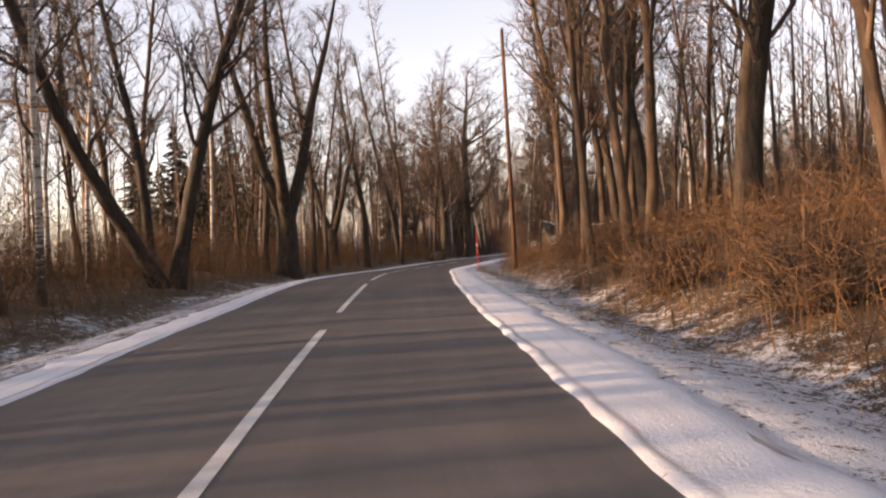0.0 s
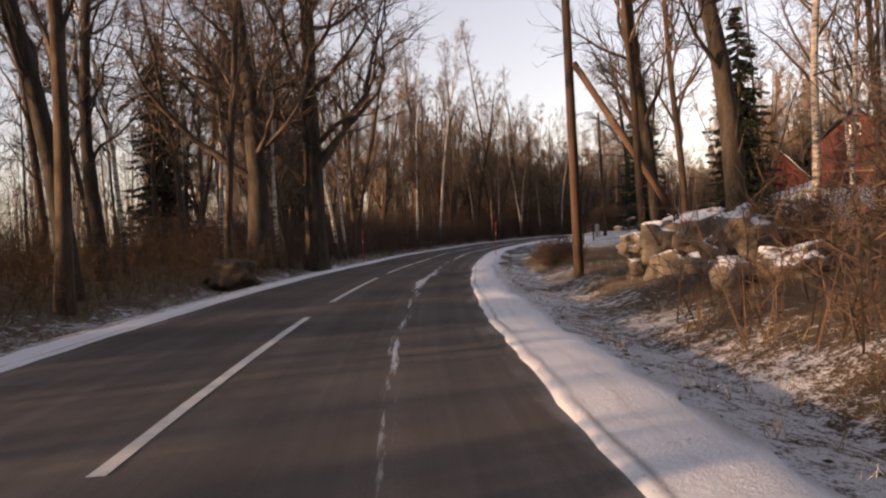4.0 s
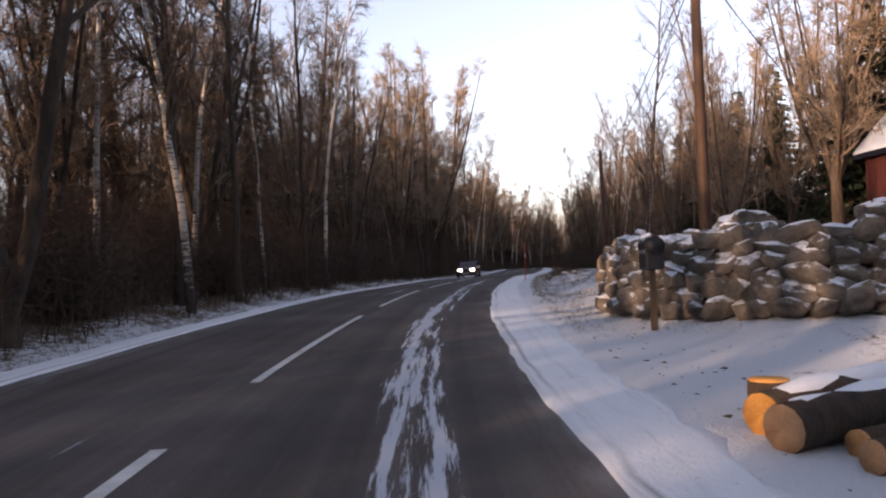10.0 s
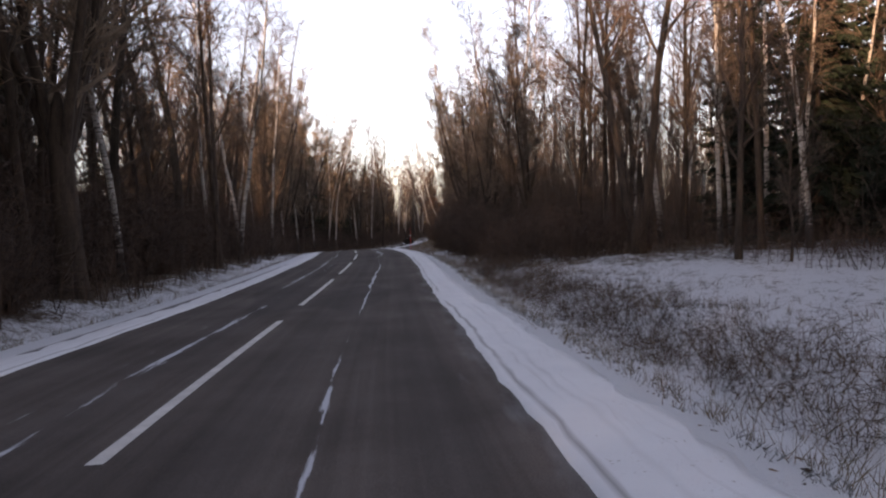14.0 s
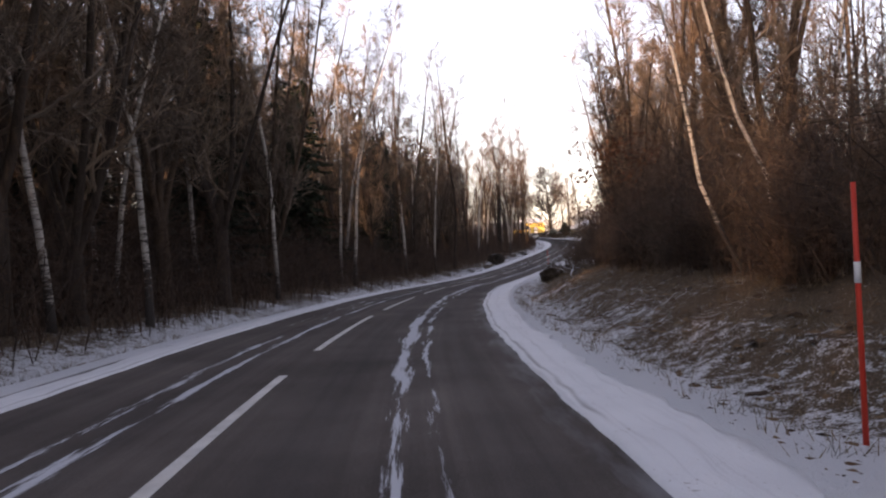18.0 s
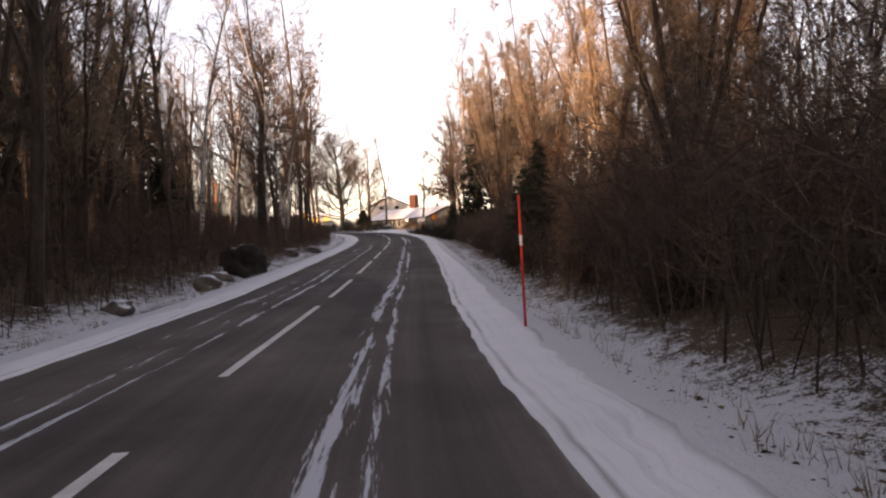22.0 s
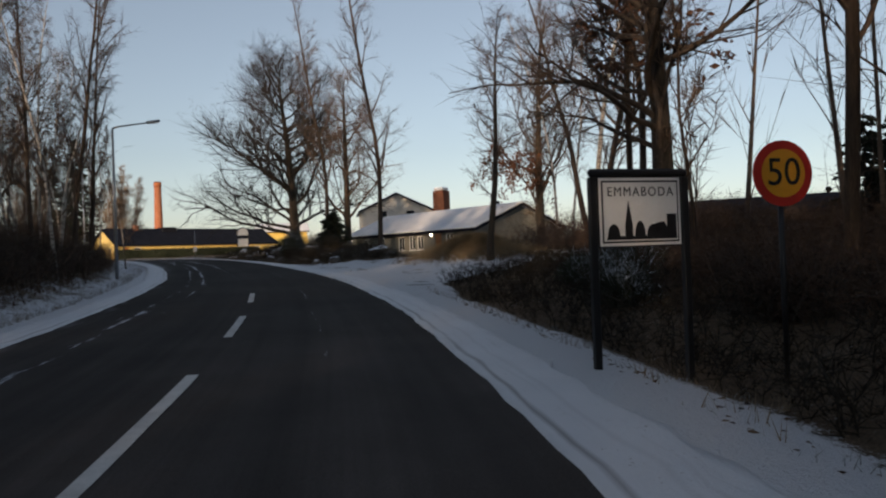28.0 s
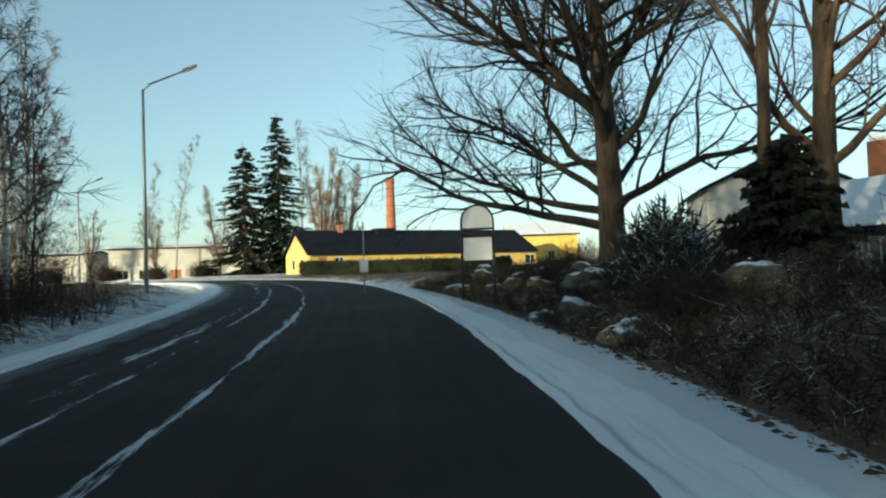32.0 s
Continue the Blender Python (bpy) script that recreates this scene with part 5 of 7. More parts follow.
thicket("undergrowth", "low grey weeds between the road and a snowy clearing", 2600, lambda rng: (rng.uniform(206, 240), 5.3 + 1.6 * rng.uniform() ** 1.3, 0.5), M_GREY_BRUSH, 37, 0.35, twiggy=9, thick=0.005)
thicket("undergrowth", "low dark brush beside the bend into town", 3800, lambda rng: (rng.uniform(412, 476), -(6.4 + 5 * rng.uniform()), 1.5), M_SHADED_BRUSH, 38, 0.35, twiggy=10, thick=0.008)
thicket("undergrowth", "tall dark brush among birches by the bend", 3600, lambda rng: (rng.uniform(446, 484), -(8.5 + 8 * rng.uniform()), 3.2), M_BRUSH, 39, 0.25, twiggy=12, thick=0.009)
thicket("undergrowth", "dark brush on the bank behind the drive", 5200, lambda rng: (rng.uniform(434, 449), 15 + 14 * rng.uniform(), 2.0), M_BRUSH, 34, 0.35)
thicket("undergrowth", "low dark weeds and brush beside the drive", 5500, weed_edge, M_SHADED_BRUSH, 27, 0.38)
# ---- poles, rods, cables ----
M_ROD = plain("red_plastic_rod", (0.62, 0.045, 0.02), 0.45)
M_WHITE = plain("white_enamel", (0.75, 0.75, 0.73), 0.4)
M_BLACK = plain("black_enamel", (0.012, 0.012, 0.013), 0.45)
M_STEEL = plain("galvanised_steel", (0.3, 0.31, 0.32), 0.45, 0.7)
M_CABLE = plain("black_cable", (0.015, 0.015, 0.016), 0.6)
M_CUT = surface("fresh_cut_wood", (0.42, 0.2, 0.07), (0.66, 0.36, 0.15), 6, 50, 0.8, None, 0.3, 0.005)
M_CONCRETE = surface("weathered_concrete", (0.16, 0.15, 0.14), (0.34, 0.33, 0.31), 4, 50, 0.9, None, 0.5, 0.008)


def utility_pole(x, y, high, label, mat, lean=(0.0, 0.0), z=None, radius=0.14):
    base = on_ground(x, y).z if z is None else z
    ob = thing("utility_pole", (x, y, base), label, "pole", "utility poles")
    ob.rotation_euler = (radians(lean[0]), radians(lean[1]), 0)
    rod("shaft", [(0, 0, -0.4), (0, 0, high * 0.5), (0, 0, high - 0.12)], [radius * 1.1, radius * 0.95, radius * 0.8], mat, ob, 10)
    rod("cap", [(0, 0, high - 0.12), (0, 0, high)], [radius * 0.82, radius * 0.3], M_STEEL, ob, 10)
    for dz in (0.35, 0.75):
        rod("insulator_bracket", [(0, 0, high - dz), (0.16, 0, high - dz), (0.18, 0, high - dz + 0.1)], [0.02, 0.02, 0.03], M_STEEL, ob, 6)
    return ob


def cable(a, b, sag=0.7):
    t = np.linspace(0, 1, 22)[:, None]
    p = np.array(a) * (1 - t) + np.array(b) * t
    p[:, 2] -= (sag * 4 * t * (1 - t)).ravel()
    V, F = tube([], [], p, [0.018] * 22, 5)
    return tagged(shape("overhead_cable", V, F, M_CABLE, None, True), "black overhead cable sagging between wooden poles", "cable", "overhead cables")


utility_pole(3.34, 35.1, 11.4, "dark red-brown wooden utility pole beside the road", M_POLE, (0.6, -0.5), radius=0.1)
utility_pole(9.6, 75.7, 11.2, "weathered wooden utility pole with a slanting brace", M_POLE, (0, -0.4))
brace = thing("pole_brace", (13.4, 75.0, on_ground(13.4, 75.0).z), "weathered timber brace leaning against a utility pole", "brace")
top = Vector((9.66, 75.6, 6.3)) - brace.location
rod("timber", [(0.1, 0, -0.3), tuple(top * 0.5), tuple(top)], [0.12, 0.11, 0.1], M_POLE, brace, 9)
rod("bolt", [tuple(top * 0.97 + Vector((0, -0.2, 0))), tuple(top * 0.97 + Vector((0, 0.25, 0)))], [0.02, 0.02], M_STEEL, brace, 6)
pole_p = utility_pole(26.2, 108.5, 9.6, "grey wooden utility pole on the frosty lawn", M_POLE, (0, -1.0), radius=0.12)
pole_k = utility_pole(45.75, 145.4, 9.3, "wooden utility pole behind the stone wall", M_POLE, z=0.55)
pole_n = utility_pole(73.6, 172.9, 9.4, "brown wooden utility pole in thin snow", M_POLE, (0, -1.2), radius=0.16)
pole_o = utility_pole(104.0, 197.2, 9.0, "brown wooden utility pole at the wood's edge", M_POLE)
tops = [p.location + Vector((0.15, 0, h)) for p, h in ((pole_p, 9.2), (pole_k, 8.9), (pole_n, 9.0), (pole_o, 8.6))]
for a, b in zip(tops, tops[1:]):
    cable(a, b)
    cable(a - Vector((0, 0, 0.4)), b - Vector((0, 0, 0.4)), 0.8)
cable(tops[1] - Vector((0, 0, 0.3)), (74.5, 154.5, 7.6), 0.5)


def snow_rod(x, y, tilt=(0.0, 0.0), high=2.1):
    ob = thing("snow_rod", tuple(on_ground(x, y)), "thin orange-red roadside snow rod with a white reflector band", "marker", "snow rods")
    ob.rotation_euler = (radians(tilt[0]), radians(tilt[1]), 0)
    rod("stick", [(0, 0, -0.2), (0, 0, high)], [0.025, 0.02], M_ROD, ob, 8)
    rod("reflector", [(0, 0, high * 0.62), (0, 0, high * 0.7)], [0.027, 0.027], M_WHITE, ob, 8)
    return ob


for x, y, tilt in ((2.0, 43.5, (0, -1)), (14.52, 99.6, (0, 2)), (6.7, 103.2, (0, 1)), (*at_su(183.6, 3.95), (1, 1)), (121.9, 226.55, (0, -1)), (174.2, 268.0, (0, -2))):
    snow_rod(x, y, tilt)


# ---- stones ----
def stone_mesh(seed, flat=0.8):
    """A field stone: an uneven convex block with chipped corners."""
    rng = random.Random(seed)
    bm = bmesh.new()
    for _ in range(36):
        v = Vector((rng.gauss(0, 1), rng.gauss(0, 1), rng.gauss(0, 1))).normalized()
        k = 0.5 / max(abs(v.x), abs(v.y), abs(v.z) / flat) ** 0.55
        bm.verts.new(v * k * rng.uniform(0.88, 1.05))
    hull = bmesh.ops.convex_hull(bm, input=bm.verts)
    bmesh.ops.delete(bm, geom=[v for v in bm.verts if not v.link_faces], context="VERTS")
    bmesh.ops.recalc_face_normals(bm, faces=bm.faces)
    me = bpy.data.meshes.new("stone")
    bm.to_mesh(me)
    bm.free()
    me.materials.append(M_STONE)
    return me


STONES = [stone_mesh(200 + k) for k in range(9)]


def boulder_mesh(seed, rough=0.22, fine=3):
    """A large boulder with broken faces and worn edges."""
    rng = random.Random(seed)
    bm = bmesh.new()
    bmesh.ops.create_icosphere(bm, subdivisions=fine, radius=0.5)
    for v in bm.verts:
        v.co *= 0.42 / max(abs(v.co.x), abs(v.co.y), abs(v.co.z)) ** 0.6 / 0.5 ** 0.4
    cuts = [(Vector((rng.gauss(0, 1), rng.gauss(0, 1), rng.gauss(0, 0.8))).normalized(), rng.uniform(0.3, 0.46)) for _ in range(13)]
    for v in bm.verts:
        for n, d in cuts:
            over = v.co.dot(n) - d
            if over > 0:
                v.co -= n * over * 0.93
        v.co += v.co.normalized() * (noise.fractal(v.co * 4 + Vector((seed, 0, 0)), 1.0, 2.0, 4) * rough * 0.3 - abs(noise.noise(v.co * 5.5 + Vector((0, seed, 0)))) * rough * 0.22)
    for f in bm.faces:
        f.smooth = True
    me = bpy.data.meshes.new("boulder")
    bm.to_mesh(me)
    bm.free()
    me.materials.append(M_STONE)
    return me


BOULDERS = [boulder_mesh(300 + k) for k in range(6)]
LARGE_BOULDERS = [boulder_mesh(320 + k, 0.5, 4) for k in range(5)]
stone_rng = random.Random(44)


def boulder(x, y, wide, deep, high, label, group="boulders", sink=0.25, z=None, turn=None, mat=None):
    ob = new("boulder", stone_rng.choice(LARGE_BOULDERS if wide > 1.25 else BOULDERS))
    base = on_ground(x, y).z if z is None else z
    ob.location = (x, y, base + high * (0.45 - sink))
    ob.rotation_euler = (stone_rng.uniform(-0.15, 0.15), stone_rng.uniform(-0.15, 0.15), stone_rng.uniform(0, 6.28) if turn is None else turn)
    ob.scale = (wide * 1.15, deep * 1.15, high * 1.2)
    if mat:
        ob.data = ob.data.copy()
        ob.data.materials[0] = mat
    return tagged(ob, label, "boulder", group)


def boulder_heap(cx, cy, across, count, big, label, along_way=(1, 0), high=1.6):
    """Boulders heaped on the ground, the upper ones resting on the lower."""
    for k in range(count):
        f = stone_rng.uniform(-0.5, 0.5)
        x, y = cx + along_way[0] * across * f + stone_rng.gauss(0, 0.5), cy + along_way[1] * across * f + stone_rng.gauss(0, 0.5)
        size = big * stone_rng.uniform(0.45, 1.1)
        level = 0 if k < count * 0.62 else high * stone_rng.uniform(0.3, 0.55)
        boulder(x, y, size * stone_rng.uniform(0.9, 1.5), size, size * stone_rng.uniform(0.6, 0.9), label, "heaped boulders", 0.12 if level else 0.25, on_ground(x, y).z + level)


HEAP_T = "large angular boulder in a heap, part sunlit and part snow-covered"
for x, y, w, d, h in ((6.6, 45.4, 2.2, 1.7, 2.3), (5.6, 46.6, 1.2, 1.0, 1.0), (7.6, 47.4, 1.8, 1.4, 1.5), (4.6, 47.6, 0.8, 0.7, 0.6), (6.2, 48.8, 1.3, 1.0, 0.9), (8.2, 50.4, 1.7, 1.3, 1.2), (5.2, 44.0, 1.0, 0.8, 0.6), (6.8, 43.2, 1.5, 1.2, 1.0), (5.0, 41.4, 0.8, 0.6, 0.5), (6.4, 41.0, 1.2, 0.9, 0.8),
                      (9.6, 53.4, 1.9, 1.5, 1.5), (8.0, 54.6, 1.0, 0.8, 0.6), (4.9, 50.2, 0.6, 0.5, 0.4), (5.8, 38.6, 0.9, 0.8, 0.6), (7.2, 36.6, 1.4, 1.1, 0.9), (10.0, 48.5, 1.6, 1.3, 1.3), (4.5, 43.0, 0.45, 0.4, 0.3), (4.3, 45.4, 0.4, 0.35, 0.25)):
    boulder(x, y, w, d, h, HEAP_T, "heaped boulders", 0.18)
boulder_heap(13.0, 58.5, 7.0, 12, 1.5, HEAP_T, (0.3, 0.95))
boulder_heap(11.3, 72.6, 5.0, 14, 1.4, HEAP_T, (0.6, 0.8), 1.2)
boulder_heap(9.9, 68.2, 3.5, 9, 1.2, HEAP_T, (0.3, 0.9), 1.1)
M_BROWN_STONE = surface("bare_brown_stone", (0.03, 0.022, 0.015), (0.15, 0.105, 0.065), 2.0, 20, 0.85, None, 1.0, 0.08, frost=0.2)
brown = boulder(-0.9, 83.6, 3.2, 1.8, 1.5, "low sunlit boulder with dry brush at the foot of an oak")
brown.data = brown.data.copy()
brown.data.materials[0] = M_BROWN_STONE
boulder(11.5, 71.0, 0.8, 0.6, 0.5, "small snow-dusted stone on the verge")
for x, y, w, h, up in ((61.0, 160.0, 1.0, 0.7, 0), (62.0, 161.2, 1.2, 0.8, 0), (63.1, 162.4, 1.0, 0.7, 0), (64.2, 163.4, 0.9, 0.5, 0), (62.9, 160.9, 1.1, 0.8, 0), (61.6, 160.4, 0.9, 0.6, 0.55), (62.6, 161.5, 1.0, 0.6, 0.6), (63.6, 161.9, 0.8, 0.5, 0.5)):
    boulder(x, y, w, w * 0.85, h, "snow-capped stone in a roadside pile", "piled stones", 0.15, on_ground(x, y).z + up)
for x, y, w, d, h in ((54.8, 154.6, 2.3, 1.9, 1.9), (57.6, 157.6, 2.0, 1.6, 1.35), (59.4, 159.6, 1.5, 1.2, 0.9), (65.0, 164.4, 1.6, 1.0, 0.65), (66.0, 165.8, 1.3, 0.9, 0.5)):
    boulder(x, y, w, d, h, "large brown boulder with a thick cap of snow", "piled stones", 0.18)
boulder_heap(32.5, 117.5, 4.0, 7, 0.8, "brown stone at the foot of a round bush", (0.6, 0.8))
for x, y, w, h in ((66.9, 172.4, 0.55, 0.4), (69.8, 173.5, 0.7, 0.45), (68.2, 171.2, 0.45, 0.3), (71.5, 175.4, 0.6, 0.4), (148.0, 266.6, 1.2, 0.9), (182.9, 283.3, 1.2, 0.8), (176.4, 280.0, 0.9, 0.6), (203.3, 296.0, 1.3, 0.7)):
    boulder(x, y, w, w * 0.8, h, "snow-dusted brown stone on the verge")
boulder(157.9, 255.5, 2.1, 1.9, 1.45, "dark squarish boulder with snow on its flat top", turn=0.5, mat=M_DARK_STONE)
boulder(159.9, 256.5, 1.6, 1.5, 1.2, "dark squarish boulder with snow on its flat top", turn=0.9, mat=M_DARK_STONE)
boulder(188.7, 287.0, 2.7, 1.9, 1.9, "large dark rounded rock with thin snow beside the road", mat=M_DARK_STONE)
boulder(190.9, 288.6, 1.8, 1.5, 1.3, "large dark rounded rock with thin snow beside the road", mat=M_DARK_STONE)
boulder(186.0, 285.6, 1.2, 1.0, 0.6, "small snow-dusted rock beside the road")
boulder(209.5, 298.6, 1.5, 1.2, 0.7, "small snow-dusted rock beside the road")
for k in range(34):
    f = stone_rng.uniform(0, 1)
    s, u = 450 + 36 * f, stone_rng.uniform(5.0, 10.0)
    p = ground_at(s, u)
    w = stone_rng.uniform(0.4, 1.3)
    boulder(p.x, p.y, w, w * 0.8, w * stone_rng.uniform(0.45, 0.75), "snow-dusted boulder on a stony mound with dry weeds", "mound boulders")

# ---- dry stone wall: it turns a corner and runs on beside the road ----
WALL = gliding([(55.0, 132.0), (48.5, 134.6), (42.6, 138.6), (40.9, 141.6), (42.0, 144.8), (45.6, 147.6)], 12)
wall_s = np.r_[0, np.cumsum(np.hypot(*np.diff(WALL[:, :2], axis=0).T))]
wall_ob = thing("dry_stone_wall", (0, 0, 0), "old dry wall of brown field stones capped with snow", "stone wall")
made, rest_v, rest_f = 0, [], []


def wall_place(d, across):
    x, y = np.interp(d, wall_s, WALL[:, 0]), np.interp(d, wall_s, WALL[:, 1])
    x2, y2 = np.interp(d + 0.3, wall_s, WALL[:, 0]), np.interp(d + 0.3, wall_s, WALL[:, 1])
    w = np.array([x2 - x, y2 - y])
    w /= np.hypot(*w) + 1e-9
    return Vector((x - w[1] * across, y + w[0] * across, on_ground(x, y).z)), math.atan2(w[1], w[0])


def wall_high(d):
    return float(np.interp(d, [0, 8, 14, 18, 22, 28], [1.45, 1.6, 1.6, 1.5, 1.25, 1.1]))


for row in range(7):
    d = stone_rng.uniform(0, 0.3)
    step = 0.235
    while d < wall_s[-1] - 0.4:
        wide = stone_rng.choice([0.3, 0.36, 0.42, 0.5, 0.62]) * stone_rng.uniform(0.9, 1.15)
        level = row * step
        if level < wall_high(d) - 0.15:
            for across in ((0.42, -0.2) if level + 0.5 > wall_high(d) else (0.42,)):
                p, turn = wall_place(d + wide / 2, across - 0.06 * row + stone_rng.uniform(-0.07, 0.07))
                ob = new("stone", stone_rng.choice(STONES))
                ob.parent = wall_ob
                ob.location = (p.x, p.y, p.z + level + 0.14 + stone_rng.uniform(-0.09, 0.09))
                ob.rotation_euler = (stone_rng.uniform(-0.5, 0.5), stone_rng.uniform(-0.45, 0.45), turn + stone_rng.choice([0, 3.14]) + stone_rng.uniform(-0.2, 0.2))
                ob.scale = (wide * 1.28, stone_rng.uniform(0.42, 0.7), stone_rng.uniform(0.32, 0.52))
                made += 1
        d += wide * 0.92
V, F = [], []
for d in np.arange(0.2, wall_s[-1] - 0.2, 0.5):
    p, _ = wall_place(d, -0.1)
    h = wall_high(d) - 0.22
    q, _ = wall_place(d, -0.9)
    c, _ = wall_place(d, 0.16)
    n = len(V)
    V += [(c.x, c.y, p.z - 0.2), (p.x, p.y, p.z + h), (q.x, q.y, p.z + h - 0.05), (q.x, q.y, p.z - 0.2)]
    if n:
        F += [(n - 4 + k, n - 4 + (k + 1) % 4, n + (k + 1) % 4, n + k) for k in range(4)]
F += [(3, 2, 1, 0), (len(V) - 4, len(V) - 3, len(V) - 2, len(V) - 1)]
shape("rubble_core", V, F, M_STONE, wall_ob)
for k in range(87):
    f = (k % 29) / 28
    back = 0.0 if k < 29 else stone_rng.uniform(0.6, 1.6) if k < 58 else stone_rng.uniform(1.2, 2.2)
    x, y = 46.0 + 14.6 * f + 0.73 * back + stone_rng.gauss(0, 0.35), 146.6 + 12.8 * f - 0.68 * back + stone_rng.gauss(0, 0.35)
    w = stone_rng.uniform(0.55, 1.25) * (1.25 - 0.35 * f)
    up = 0.0 if k < 29 else stone_rng.uniform(0.3, 0.55) * (1 - 0.3 * f) if k < 58 else stone_rng.uniform(0.45, 0.8) * (1 - 0.3 * f)
    boulder(x, y, w * 1.35, w, w * 0.75, "tumbled field stone capped with snow beside the road", "tumbled stones", 0.15, on_ground(x, y).z + up)

# ---- logs, mail box, posts ----
None
log_rng = random.Random(3)
for k, (ax, ay, thick, long) in enumerate(((34.12, 137.2, 0.165, 1.0), (33.8, 136.86, 0.17, 0.95), (34.05, 136.5, 0.1, 1.5), (33.75, 136.28, 0.11, 1.35), (33.7, 136.0, 0.09, 1.5), (33.5, 135.78, 0.12, 1.3), (33.55, 135.5, 0.09, 1.4))):
    a = np.array([ax, ay])
    b = a + np.array([2.6, -0.3 - 0.25 * k]) * long * 0.72 * log_rng.uniform(0.92, 1.08)
    r = thick
    z = on_ground(a[0], a[1]).z + r - 0.02
    ob = thing("log", (float(a[0]), float(a[1]), z), "felled log with an orange cut end and snow along its top", "log", "logs stacked by the road")
    d = Vector((float(b[0] - a[0]), float(b[1] - a[1]), 0.06))
    rod("bark", [tuple(d * 0.012), tuple(d * 0.5 + Vector((0, 0, 0.02))), tuple(d)], [r, r * 0.97, r * 0.9], M_BARK, ob, 12)
    rod("cut_end", [(0, 0, 0), tuple(d * 0.0125)], [r * 0.97, r * 0.985], M_CUT, ob, 12)
    cap = [tuple(d * f + Vector((0, log_rng.uniform(-0.2, 0.2) * r, r * 0.42))) for f in (0.05, 0.12, 0.3, 0.5, 0.7, 0.9, 0.99)]
    rod("snow_cap", cap, [r * log_rng.uniform(0.62, 0.86) * e for e in (0.4, 1, 1, 1, 1, 1, 0.5)], M_ROOF_SNOW, ob, 8)
for x, y, r, h in ((34.5, 137.35, 0.16, 0.34), (36.6, 136.5, 0.17, 0.42)):
    ob = thing("wood_block", tuple(on_ground(x, y)), "upright sawn block of wood with a pale cut face", "wood block", "logs stacked by the road")
    rod("bark", [(0, 0, -0.05), (0, 0, h)], [r, r * 0.97], M_BARK, ob, 12)
    rod("cut_face", [(0, 0, h), (0, 0, h + 0.012)], [r * 0.95, r * 0.93], M_CUT, ob, 12)
p = on_ground(39.4, 142.2)
box_ob = thing("mail_box", tuple(p), "dark mail box on a wooden post before the stone wall", "mail box", turn=-35)
boxed("post", (-0.05, 0.05, -0.05, 0.05, -0.2, 1.02), M_BARK, box_ob)
boxed("box", (-0.16, 0.16, -0.22, 0.22, 1.02, 1.42), M_BLACK, box_ob, 0.03)
boxed("flap", (-0.17, -0.155, -0.17, 0.17, 1.3, 1.36), M_STEEL, box_ob, 0.003, "small steel flap")
rod("lid", [(0, -0.23, 1.42), (0, 0.23, 1.42)], [0.165, 0.165], M_BLACK, box_ob, 14)


def post(x, y, high, r, mat, label):
    ob = thing("post", tuple(on_ground(x, y)), label, "post", "posts")
    rod("stake", [(0, 0, -0.25), (0, 0, high - 0.05)], [r * 1.05, r], mat, ob, 8)
    rod("stake_top", [(0, 0, high - 0.05), (0, 0, high)], [r, r * 0.6], mat, ob, 8)
    return ob


post(25.4, 108.2, 1.0, 0.17, M_CONCRETE, "squat grey concrete post on the lawn")
post(23.1, 103.9, 0.85, 0.05, M_BLACK, "dark iron fence post on the lawn")
post(20.9, 100.7, 0.85, 0.05, M_BLACK, "dark iron fence post on the lawn")
post(-13.1, 41.8, 1.5, 0.13, M_POLE, "old wooden fence post in the brush")
post(-14.3, 33.5, 1.7, 0.15, M_POLE, "old wooden fence post in the brush")
post(82.0, 179.6, 0.9, 0.1, M_POLE, "short wooden stump post in the snow")
post(101.2, 194.2, 0.8, 0.12, M_POLE, "short wooden stump post in the snow")

# ---- round bush and fallen branches ----
def bush(x, y, wide, high, count, label, mat, seed, name="bush", thick=0.012, fine=6):
    rng = np.random.default_rng(seed)
    base = on_ground(x, y)
    ob = thing(name, tuple(base), label, "bush", "bushes")
    d = rng.normal(0, 1, (count, 3))
    d[:, 2] = np.abs(d[:, 2]) + 0.25
    d /= np.linalg.norm(d, axis=1)[:, None]
    end = d * np.array([wide / 2, wide / 2, high]) * rng.uniform(0.55, 1.0, (count, 1))
    foot = rng.normal(0, 0.12, (count, 3)) * [wide * 0.5, wide * 0.5, 0]
    V, F = spikes(foot, end, thick)
    swift("framework", V, F, mat, ob)
    A, B = [], []
    for _ in range(fine):
        o = foot + (end - foot) * rng.uniform(0.35, 1.0, (count, 1))
        A.append(o), B.append(o + (d * 0.5 + rng.normal(0, 0.5, (count, 3))) * rng.uniform(0.15, 0.4, (count, 1)) * high * 0.5)
    V, F = spikes(np.vstack(A), np.vstack(B), thick * 0.8)
    swift("crown", V, F, mat, ob)
    return ob


bush(31.4, 119.6, 6.2, 3.2, 900, "dense rounded brown bush on the lawn", M_BRUSH, 1, thick=0.008, fine=9)
for x, y, w, h in ((248.2, 308.7, 1.7, 1.15), (250.5, 308.5, 1.9, 1.3), (246.9, 308.3, 1.4, 0.95), (245.2, 307.5, 1.5, 1.05), (249.2, 309.6, 1.3, 0.85)):
    bush(x, y, w, h, 260, "low evergreen bush white with frost behind the verge", M_FROSTED_GREEN, int(x * 3), thick=0.02)
